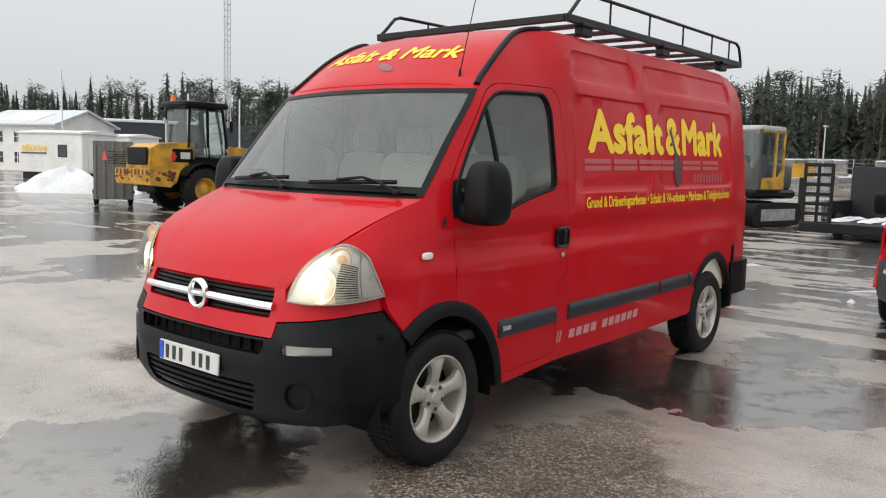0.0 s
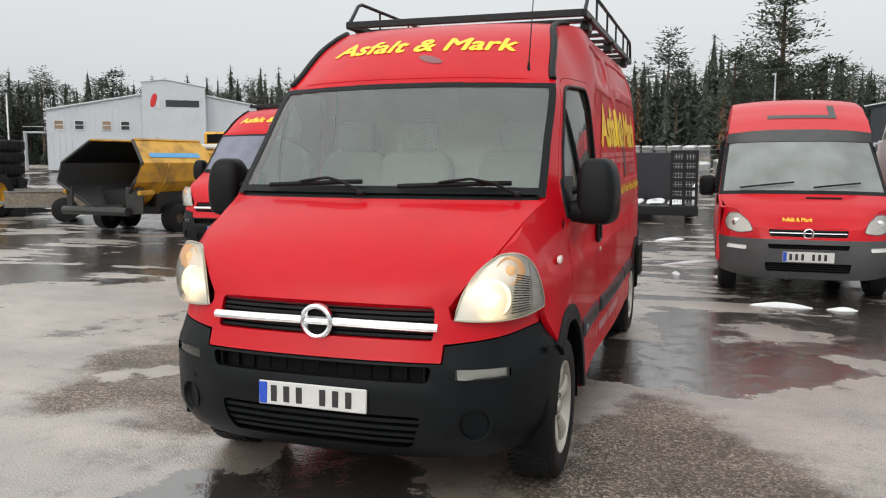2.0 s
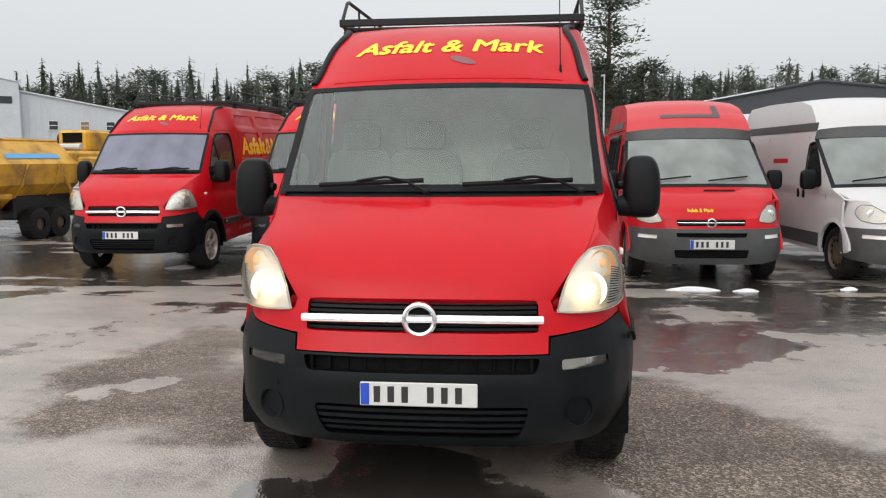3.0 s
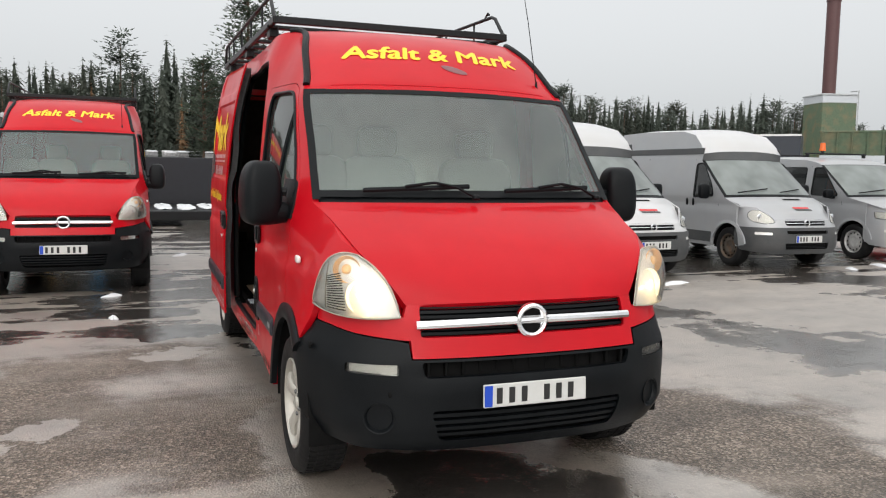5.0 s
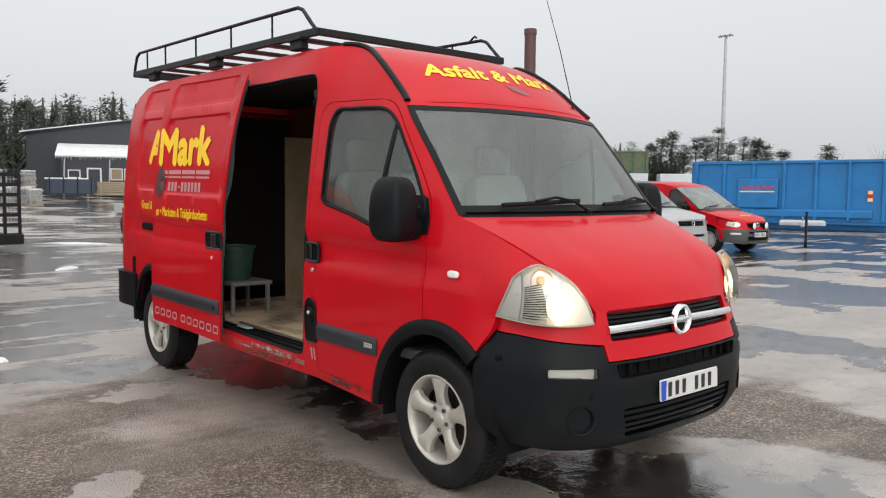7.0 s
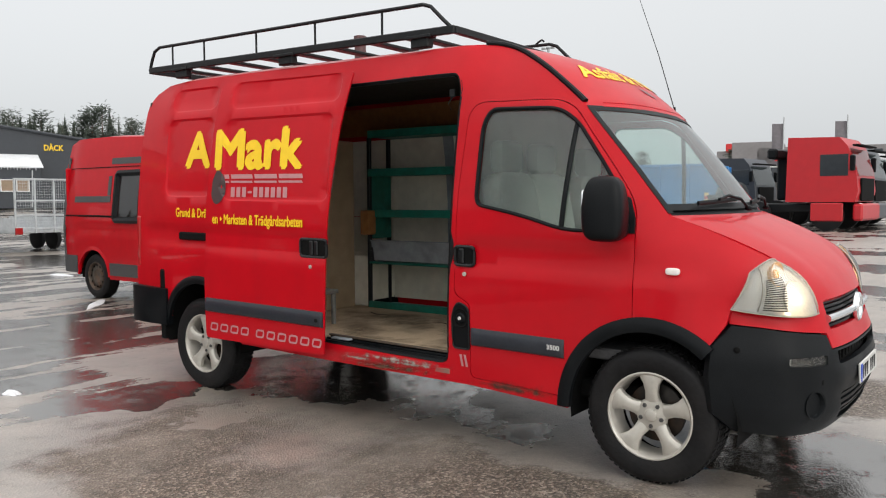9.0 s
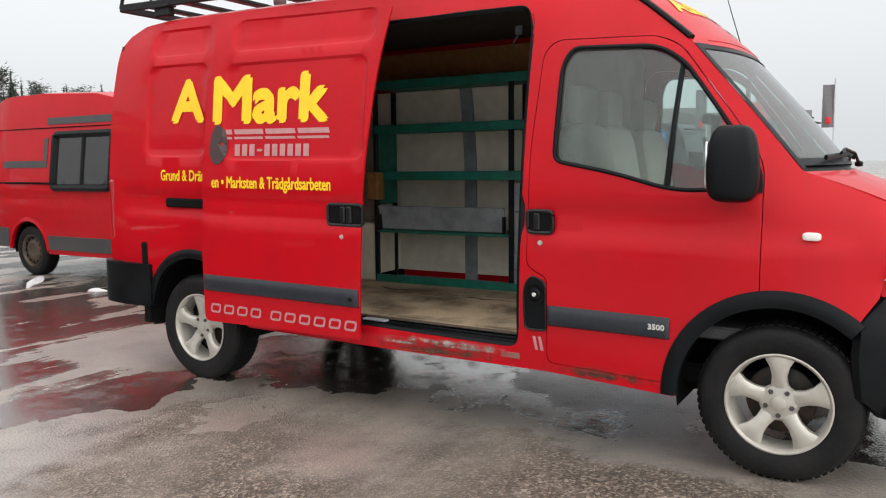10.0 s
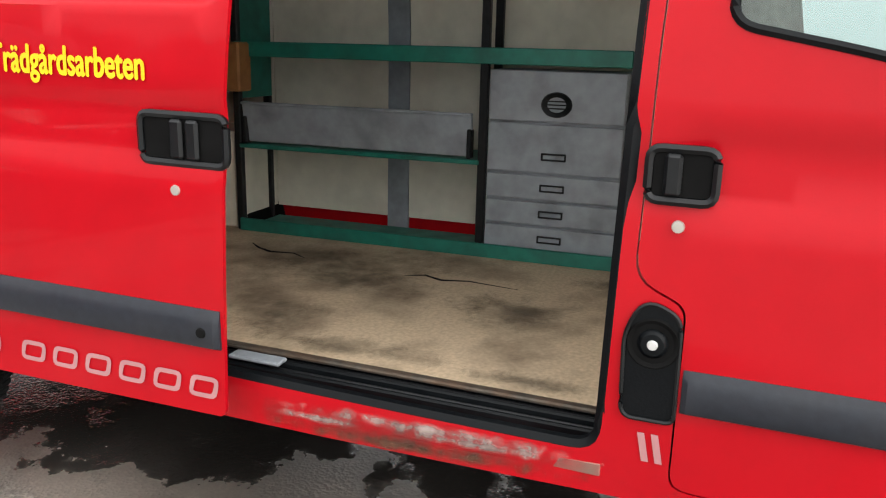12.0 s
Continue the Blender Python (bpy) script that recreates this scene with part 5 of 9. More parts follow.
def side_writing(v, slid):
    for s in (1, -1):
        if slid and s < 0:
            continue
        dents = recess([(1.27, 2.33, 1.36, 1.97), (1.27, 2.2, 2.05, 2.24), (2.52, 4.00, 1.36, 1.98), (2.35, 4.0, 2.07, 2.25)])

        def on(x, y, y0, z0, s=s):
            yy = y0 + x if s > 0 else y0 - x
            zz = z0 + y
            return (s * (SIDE(yy, zz) - dents(yy, zz) - swage(yy, zz) + .004), yy, zz)
        a, b = (1.46, 3.74)
        y0 = a if s > 0 else b
        for body, x, w in (("Asfalt", 0, 1.10), ("&", 1.17, .24), ("Mark", 1.47, .80)):
            spell(*letters(body, .265, w, .068), lambda p, q, x=x: on(p + x, q, y0, 1.63), YELLOW, group_part("side_writing", v))
        slog = letters("Grund & Dräneringsarbeten • Schakt & VA-arbeten • Marksten & Trädgårdsarbeten", .072, 2.48, .035)
        spell(*slog, lambda p, q: on(p - .06, q, y0, 1.265), YELLOW, group_part("slogan", v), "word", .009)
        for i in range(6):
            for j in range(2):
                part("mark_bar", sheared(Geo().sheet(lambda p, q: on(p, q, y0, 1.5), span(-.06 + .38 * i, .28 + .38 * i, 4), [.045 * j + .0, .045 * j + .03])), GREYFILM, v, smooth=0, keep=True)
        for i in range(10):
            part("number_bar", sheared(Geo().sheet(lambda p, q: on(p, q, y0, 1.40), span(1.66 + .062 * i, 1.70 + .062 * i, 2), [0, .07])), GREYFILM, v, smooth=0, keep=True)
        shovel = [(.03, .33), (.0, .36), (.02, .40), (.06, .36), (.12, .22), (.19, .18), (.22, .08), (.20, -.02), (.14, -.06), (.09, .0), (.07, .1), (.09, .2)]
        part("shovel_mark", sheared(panel(rounded([(p + 1.22, q) for p, q in shovel], .03, 3), [], lambda p, q: tuple(np.array(on(p, q, y0, 1.42)) + np.array((s * .002, 0, 0))), .04)), SHADOWFILM, v, smooth=0, keep=True)
        # model badge as plain slanted bars
        for i in range(10):
            x = .14 + .088 * i + (.06 if i > 3 else 0)
            bar = Geo().sheet(lambda p, q, s=s: (s * (SIDE(1.10 + p if s > 0 else 2.45 - p, .45) + .004), (1.10 + p + .25 * q) if s > 0 else (2.45 - p - .25 * q), .455 + q + (.012 * p)), span(x, x + .066, 1), [0, .055])
            part("badge_bar", sheared(bar), WHITEFILM, v, smooth=0, keep=True)


def slid_door(v):
    """The sliding door, standing back along the flank, and what it leaves uncovered."""
    boxes = [(2.13, 3.19, 1.40, 1.98), (2.10, 3.15, 2.05, 2.245)]
    dents = recess(boxes)
    PUSH = .095
    fn = lambda y, z, off=0.0: (-(SIDE(min(y, 3.2), z) + PUSH - dents(y, z) - swage(y, z) + off), y, z)
    d = part("sliding_door", sheared(panel(SLIDE_DOOR, [], fn, .06, lambda y, z: (.012, 0, 0), [[(2.16, z), (3.36, z)] for z in SWAGE_LINES], recess_loops(boxes))), RED, v, "red sliding door, slid open")
    inner = [(y + (.06 if y < 2.6 else -.03), z + (.03 if z < 1 else -.03)) for y, z in SLIDE_DOOR]
    part("inner_panel", sheared(panel(inner, [], lambda y, z: (fn(y, z)[0] + .014 + dents(y, z), y, z), .2, lambda y, z: (.04, 0, 0))), FELT, d)
    hx = fn(2.23, 1.14)[0]
    handle_set(d, -1, hx, 2.25, 1.098, .24, .115, (2.265, 2.22))
    part("lock", sheared(Geo().lathe([(0, -.010), (.012, -.009), (.014, 0)], 14, (hx - .010, 2.275, .975))), ALLOY, d)
    part("side_trim", sheared(trim_sheet(fn, 2.165, 3.37, -1, 12)), TRIM, d)
    part("trim_bolt", sheared(Geo().lathe([(0, -.006), (.012, -.005), (.014, 0)], 12, (fn(2.21, .628, .020)[0], 2.21, .628))), DARK, d)
    spell(*letters("Mark", .275, .86, .068), lambda p, q: fn(3.26 - p, 1.635 + q, .004), YELLOW, d)
    spell(*letters("en • Marksten & Trädgårdsarbeten", .072, .93, .035), lambda p, q: fn(3.28 - p, 1.232 + q, .004), YELLOW, d)
    for i in range(4):
        w = (.05, .23, .23, .23)[i]
        a = (3.17, 3.10, 2.85, 2.60)[i]
        for z0, z1 in ((1.555, 1.585), (1.525, 1.54)):
            bar = Geo().add([fn(a, z0, .004), fn(a - w, z0, .004), fn(a - w + .01, z1, .004), fn(a + .01, z1, .004)], [[0, 1, 2, 3]])
            part("mark_bar", sheared(bar), WHITEFILM, d, smooth=0, keep=True)
    for i in range(10):
        a = 3.10 - .06 * i
        part("number_bar", sheared(Geo().sheet(lambda p, q: fn(p, q, .004), [a, a - .042], [1.425, 1.495] if i != 3 else [1.452, 1.466])), WHITEFILM, d, smooth=0, keep=True)
    shovel = rounded([(3.24, 1.62), (3.29, 1.55), (3.30, 1.42), (3.25, 1.36), (3.17, 1.40), (3.15, 1.50), (3.19, 1.60)], .04, 4)
    part("shovel_mark", sheared(panel(shovel, [], lambda y, z: fn(y, z, .006), .05)), SHADOWFILM, d, smooth=0, keep=True)
    for i in range(10):
        a, w = 3.33 - .112 * i - (.05 if i > 3 else 0), .085
        ring = rounded([(a, .445), (a - w, .445), (a - w - .012, .505), (a - .012, .505)], .02, 3)
        inner = rounded([(a - .014, .458), (a - w + .013, .458), (a - w + .003, .492), (a - .025, .492)], .008, 3)
        part("badge_bar", sheared(panel(ring, [inner], lambda y, z: fn(y, z, .004), .05)), WHITEFILM, d, smooth=0, keep=True)
    # left on the rear quarter: the first letters and the slogan's start
    d2 = recess([(3.45, 4.03, 1.42, 2.02), (3.45, 4.0, 2.08, 2.26)])
    q2 = lambda y, z: (-(SIDE(y, z) - d2(y, z) + .004), y, z)
    spell(*letters("A", .265, .28, .068), lambda p, q: q2(3.76 - p, 1.655 + q), YELLOW, group_part("side_writing", v))
    spell(*letters("Grund & Drän", .072, .42, .035), lambda p, q: q2(3.86 - p, 1.265 + q), YELLOW, group_part("slogan", v), "word", .009)
    rail = Geo().box((-.955, 3.55, 1.12), (.03, .5, .06), .01)
    part("door_rail", sheared(rail), DARK, v)
    # sill of the opening: painted step, rubber tracks, scuffed bare metal
    part("door_sill", sheared(Geo().box((-.888, 1.79, .405), (.10, 1.13, .05), .012)), SILL, v)
    part("step_plate", sheared(Geo().box((-.887, 1.79, .437), (.075, 1.10, .014), .005)), SILL, v, "scuffed step with bare metal")
    for x, z, w, h, mt in ((-.862, .448, .016, .034, BLACK), (-.840, .450, .014, .022, STEEL), (-.822, .456, .014, .036, BLACK), (-.802, .458, .016, .024, STEEL), (-.783, .468, .02, .036, BLACK)):
        part("door_track", sheared(Geo().box((x, 1.79, z), (w, 1.13, h), .005)), mt, v)
    part("floor_edge", sheared(Geo().box((-.80, 1.79, .487), (.03, 1.12, .012), .004)), STEELRIM, v, "worn aluminium floor edge")
    part("latch_plate", sheared(Geo().box((-.84, 2.20, .478), (.05, .16, .012), .004)), GREYBOX, v)
    # rust and scuffs along the sill below the opening
    pale, rusty, grime = (soft_stain(n, c, (0, 1, 1), k, g) for n, c, k, g in (("rubbed_bare_sill", (0.42, 0.36, 0.33), 16.0, 0.9), ("sill_rust", (0.10, 0.04, 0.02), 14.0, 0.9), ("sill_grime", (0.07, 0.04, 0.03), 9.0, 0.45)))
    k = 0
    for y0, y1, z0, z1, nm, mt in ((1.20, 2.16, .405, .446, "sill_scuff", pale), (1.25, 1.80, .395, .425, "sill_scuff", pale), (1.75, 2.15, .385, .412, "sill_scuff", pale),
                                   (1.20, 2.20, .352, .392, "rust_line", rusty), (.50, 1.10, .345, .395, "rust_line", rusty), (.60, .98, .352, .380, "rust_line", rusty), (1.2, 2.3, .34, .45, "sill_grime", grime), (.46, 1.2, .335, .42, "sill_grime", grime)):
        k += 1
        band = Geo().sheet(lambda y, z: (-(SIDE(y, z) + .0025 + .0005 * k), y, z), span(y0, y1, 10), span(z0, z1, 3))
        part(nm, sheared(band), mt, v, smooth=0, keep=True)
    part("hanging_latch", sheared(Geo().box((-.80, 1.30, 2.06), (.02, .04, .05), .006).tube([(-.80, 1.30, 2.04), (-.81, 1.325, 2.0), (-.80, 1.31, 1.96)], .004, 6)), STEEL, v)
    part("door_seal", sheared(Geo().tube([(-(SIDE(y, z) - .018), y, z) for y, z in dense(SLIDE_HOLE, .06)], .019, 6, True)), BLACK, v)
    # fuel cap recess on the pillar
    flap = rounded([(1.085, .555), (1.20, .555), (1.205, .76), (1.165, .835), (1.088, .80)], [.02, .03, .05, .06, .03], 5)
    cup_y, cup_z = 1.143, .735
    fl = part("fuel_flap", sheared(panel(flap, [], lambda y, z: (-(SIDE(y, z) + .006), y, z), .05, lambda y, z: (.02, 0, 0))), BLACK, v, "black plastic filler surround")
    fx = -(SIDE(cup_y, cup_z) + .006)
    part("filler_cup", sheared(Geo().lathe([(.058, .001), (.054, -.006), (.049, -.004), (.045, -.001), (0, -.001)], 28, (fx, cup_y, cup_z))), DARK, fl)
    part("flap_rim", sheared(Geo().tube([(-(SIDE(y, z) + .007), y, z) for y, z in dense(flap, .03)], .005, 6, True)), HANDLE, fl)
    part("fuel_cap", sheared(Geo().lathe([(0, -.012), (.024, -.011), (.032, -.004), (.033, 0)], 24, (fx, cup_y, cup_z))), BLACK, fl)
    part("cap_lock", sheared(Geo().lathe([(0, -.019), (.009, -.018), (.012, -.011)], 14, (fx, cup_y, cup_z))), WHITE, fl)


def cabin(v):
    """Seats, dash, steering wheel and floor of the cab."""
    part("dashboard", sheared(Geo().box((0, .08, 1.14), (1.56, .42, .34), .08).box((0, .18, .86), (.5, .34, .4), .06)), FELT, v)
    st = Geo().lathe([(.19 + .014 * math.cos(2 * math.pi * k / 8), .014 * math.sin(2 * math.pi * k / 8)) for k in range(8)], 28, (0, 0, 0), 2, True)
    st.box((0, 0, 0), (.36, .05, .02), .008).box((0, -.08, 0), (.05, .18, .02), .008).blob((0, 0, 0), (.13, .13, .05), .6)
    mt = Matrix.Translation((.42, .36, 1.24)) @ Matrix.Rotation(radians(-38), 4, "X")
    st.v = [tuple(mt @ Vector(p)) for p in st.v]
    part("steering_wheel", sheared(st), BLACK, v)
    for x, w in ((.47, .50), (-.20, .48), (-.62, .44)):
        seat = Geo().blob((x, .72, .94), (w, .52, .18), .35, 20, 10).blob((x, .97, 1.26), (w, .16, .66), .35, 20, 12, Matrix.Rotation(radians(-10), 3, "X")).blob((x, 1.03, 1.68), (.26, .12, .2), .5, 14, 8)
        part("seat", sheared(seat), SEAT, v)
    part("cab_floor", sheared(Geo().box((0, .5, .62), (1.75, 1.2, .06), .01).box((0, .9, .75), (1.6, .5, .2), .02)), FELT, v)

# ---- the place ----
def rise(x, y):
    """The yard climbs gently towards the wood."""
    return 1.0 * smoothstep(28, 80, y)


def ground_sheet():
    xs = [-4000, -900, -300, -160] + [-120 + 10 * k for k in range(25)] + [160, 300, 900, 4000]
    ys = [-4000, -900, -200, -60, -20, 0, 20] + [28 + 4 * k for k in range(15)] + [120, 200, 400, 1000, 4000]
    g = Geo().sheet(lambda x, y: (x, y, rise(x, y)), xs, ys)
    return tagged(part("ground", g, GROUND, None, "", 30), "wet worn asphalt yard with mud and standing puddles", "ground", kind="structure")


ground_sheet()
main_van = van("red tall panel van, sliding door open, yellow lettering, lit headlights", Matrix(), slid=True, lit=True)

# ---- load space of the open van ----
part("load_floor", Geo().box((.035, 2.7, .475), (1.61, 3.2, .05), .006), PLY, main_van, "worn muddy plywood floor")
part("bulkhead", Geo().sheet(lambda z, u: (u * (SIDE(1.135, z) - .06), 1.135, z), span(.5, 2.26, 10), span(-1, 1, 8), (0, .02, 0)), BOARD, main_van)
for y0, y1 in ((1.16, 2.452), (2.563, 3.17), (3.175, 4.3)):
    for z0, z1 in ((.548, 1.28), (1.284, 1.98)):
        g = Geo().sheet(lambda y, z: (min(.885, SIDE(y, z) - .05), y, z), span(y0, y1, 4), span(z0, z1, 5), (.012, 0, 0))
        part("lining_board", g, BOARD, main_van, "cream lining board")
part("wheel_box", Geo().box((.71, 3.60, .725), (.36, .86, .45), .01), BOARD, main_van, "cream boxed-in wheel housing")
part("wall_strip", Geo().sheet(lambda y, z: (min(.88, SIDE(y, z) - .056), y, z), span(2.455, 2.56, 1), span(.48, 2.0, 8), (.02, 0, 0)), GREYBOX, main_van)
part("top_board", Geo().sheet(lambda y, z: (SIDE(y, z) - .07, y, z), span(1.2, 4.2, 4), span(2.02, 2.26, 3), (.012, 0, 0)), BROWN, main_van, "brown board below the roof")
# roof and rear lining carry the inner shade in their dark colour
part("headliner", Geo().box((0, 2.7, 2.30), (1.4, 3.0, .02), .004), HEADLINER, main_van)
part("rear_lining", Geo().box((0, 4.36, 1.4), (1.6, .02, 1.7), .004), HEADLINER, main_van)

shelf = thing("shelf_rack", "green steel shelf rack with dark posts inside the van", "shelf", pose(.68, 2.56, .50))


def inside_part(name, g, mat, parent, label=""):
    """Built at its place in the load space; the parent stands on the floor."""
    base = Vector(parent.matrix_basis.translation)
    g.v = [tuple(Vector(p) - base) for p in g.v]
    return part(name, g, mat, parent, label)


for y in (1.98, 3.14):
    inside_part("front_post", Geo().box((.515, y, 1.24), (.03, .035, 1.48), .004), STEEL, shelf)
    inside_part("back_post", Geo().box((.81, y + .03, 1.24), (.03, .035, 1.48), .004), STEEL, shelf)
for z in (.525, 1.322, 1.675, 2.005):
    inside_part("front_rail", Geo().box((.50, 2.27, z), (.015, 1.74, .065), .004), GREEN, shelf)
    inside_part("shelf_tray", Geo().box((.665, 2.27, z - .02), (.32, 1.72, .012), .003), GREEN, shelf)
inside_part("lower_tray", Geo().box((.66, 2.56, .895), (.33, 1.14, .02), .004), GREEN, shelf)
inside_part("side_panel", Geo().box((.68, 3.155, 1.40), (.28, .012, .60), .003), GREEN, shelf)
inside_part("tilt_tray", Geo().box((.500, 2.56, 1.00), (.015, 1.08, .17), .004, Matrix.Rotation(radians(-8), 3, "Y")).box((.485, 2.56, 1.088), (.03, 1.08, .012), .003), GREYBOX, shelf, "scratched grey steel flap")
for y in (2.03, 3.09):
    inside_part("flap_bracket", Geo().box((.50, y, .97), (.04, .02, .12), .004), STEEL, shelf)

cabinet = thing("drawer_cabinet", "grey steel cabinet with five drawers inside the van", "cabinet", pose(.67, 1.725, .535))
inside_part("body", Geo().box((.69, 1.69, .905), (.30, .55, .73), .004), GREYBOX, cabinet)
for z0, z1 in ((1.07, 1.272), (.865, 1.065), (.755, .86), (.65, .75), (.545, .645)):
    d = inside_part("drawer", Geo().box((.53, 1.69, (z0 + z1) / 2), (.02, .542, z1 - z0 - .006), .003), GREYBOX, cabinet)
    zc = (z0 + z1) / 2 - (.03 if z1 - z0 > .15 and z1 < 1.1 else 0)
    hg = Geo()
    if z1 > 1.1:
        hg.lathe([(.03, 0), (.045, -.008), (.05, 0)], 20, (.518, 1.685, zc - .03))
        hg.v = [(x, 1.685 + (y - 1.685) * 1.25, z) for x, y, z in hg.v]
        for k in (-1, 0, 1):
            hg.box((.516, 1.685, zc - .03 + k * .014), (.006, .09, .005), .001)
    else:
        hg.box((.513, 1.685, zc + .012), (.012, .10, .006), .002).box((.513, 1.685, zc - .012), (.012, .10, .006), .002)
        hg.box((.513, 1.638, zc), (.012, .006, .03), .002).box((.513, 1.732, zc), (.012, .006, .03), .002)
    hg.v = [tuple(Vector(p) - Vector((.67, 1.725, .535))) for p in hg.v]
    part("drawer_pull", hg, STEEL, d)
single("brown_block", Geo().box((.46, 3.11, 1.245), (.10, .10, .21), .008), BROWN, "brown painted board fixed beside the shelves", "board")
single("partition_board", Geo().box((.30, 3.30, 1.225), (.36, .025, 1.45), .005), TANBOARD, "tall tan plywood board standing on the van floor", "board")
stool = thing("step_stool", "small grey wooden stool on the van floor", "stool", pose(-.52, 2.90, .50))
part("top", Geo().box((0, 0, .25), (.36, .40, .03), .006), GREYWOOD, stool)
for sx in (-1, 1):
    for sy in (-1, 1):
        part("leg", Geo().box((sx * .15, sy * .17, .118), (.03, .03, .235), .004), GREYWOOD, stool)
bucket = thing("bucket", "dark green plastic bucket standing on the stool", "bucket", pose(-.55, 2.92, .766))
part("pail", Geo().lathe([(0, .0), (.11, .0), (.115, .01), (.145, .25), (.16, .25), (.16, .27), (.148, .275), (.138, .25), (.108, .02), (0, .02)], 28, axis=2), BUCKETGREEN, bucket)
part("handle", Geo().tube([(.155 * math.cos(radians(a)), .155 * math.sin(radians(a)), .25 - .05 * math.sin(radians(a))) for a in range(0, 181, 15)], .004, 6), STEEL, bucket)
MUD = soft_stain("dark_floor_mud", (0.050, 0.040, 0.030), (1, 1, 0), 6.0, 0.55)
for seed, cx, cy, sx, sy in ((1, -.66, 2.02, .11, .42), (2, -.69, 1.45, .08, .30), (3, .30, 1.40, .20, .16), (4, -.50, 2.35, .20, .22), (5, .10, 2.35, .40, .60), (6, -.15, 1.65, .28, .35)):
    part("mud_stain", Geo().add([(cx + sx * a, cy + sy * b, .5012 + .0004 * seed) for a, b in ((-1, -1), (1, -1), (1, 1), (-1, 1))], [[0, 1, 2, 3]]), MUD, main_van, smooth=0, keep=True)
crack = Geo()
for pts in ([(.30, 2.95), (.24, 2.88), (.20, 2.8), (.22, 2.7), (.17, 2.62)], [(.1, 2.15), (.14, 2.08), (.10, 2.0), (.13, 1.9), (.1, 1.7)]):
    crack.tube([(x, y, .5005) for x, y in pts], [.002, .007, .01, .006, .002], 5, False, .25)
part("floor_crack", crack, DARK, main_van)

# ---- roof rack ----
def roof_rack(m, label):
    r = thing("roof_rack", label, "roof rack", m)
    zz = lambda y: 2.455 + .017 * (y - 1.3)
    for s in (1, -1):
        rail = Geo().box((s * .80, 2.82, zz(2.82)), (.03, 3.08, .05), .006, Matrix.Rotation(math.atan(.017), 3, "X"))
        part("side_rail", rail, STEEL, r)
        top = [(s * .80, 1.29, zz(1.29)), (s * .80, 1.36, zz(1.36) + .06), (s * .80, 1.46, zz(1.46) + .155), (s * .80, 1.52, zz(1.5) + .175)] + [(s * .80, y, zz(y) + .178) for y in (2.2, 3.0, 3.8, 4.22)] + [(s * .80, 4.29, zz(4.29) + .15), (s * .80, 4.33, zz(4.33) + .08), (s * .80, 4.36, zz(4.36))]
        part("guard_rail", Geo().tube(top, .0125, 8), STEEL, r)
        for y in (1.85, 2.45, 3.05, 3.65, 4.05):
            part("post", Geo().tube([(s * .80, y, zz(y)), (s * .80, y, zz(y) + .178)], .008, 6), STEEL, r)
        for y in (1.55, 2.75, 3.95):
            part("foot", Geo().box((s * .775, y, zz(y) - .048), (.06, .14, .075), .008).box((s * .79, y, zz(y) - .02), (.07, .2, .02), .004), STEEL, r)
    for y in (1.29, 1.62, 1.98, 2.34, 2.70, 3.06, 3.42, 3.78, 4.10, 4.36):
        part("cross_bar", Geo().box((0, y, zz(y) + (.0 if 1.3 < y < 4.3 else .0)), (1.585, .075 if 1.3 < y < 4.3 else .035, .022 if 1.3 < y < 4.3 else .045), .004), STEEL, r)
    part("ladder_hook", Geo().tube([(.80, 1.66, zz(1.6) + .172), (.80, 1.62, zz(1.6) + .20), (.80, 1.59, zz(1.6) + .215), (.80, 1.57, zz(1.6) + .20)], .008, 6), STEEL, r)
    return r


rack = roof_rack(Matrix(), "black steel roof rack with guard rails on the van roof")
far_van = van("red tall panel van with yellow lettering, parked in the row", pose(-2.46, 7.02, 0), group="parked red panel vans")
blue_van = copy_thing(far_van, pose(-5.03, 6.92, 0))
tagged(blue_van, "red tall panel van with a bluish windscreen, parked in the row", "van", "parked red panel vans")
for ob in blue_van.children:
    if ob.name.startswith("windscreen"):
        ob.data = ob.data.copy()
        ob.data.materials[0] = SCREENBLUE
copy_thing(rack, pose(-2.46, 7.02, 0))
copy_thing(rack, pose(-5.03, 6.92, 0))

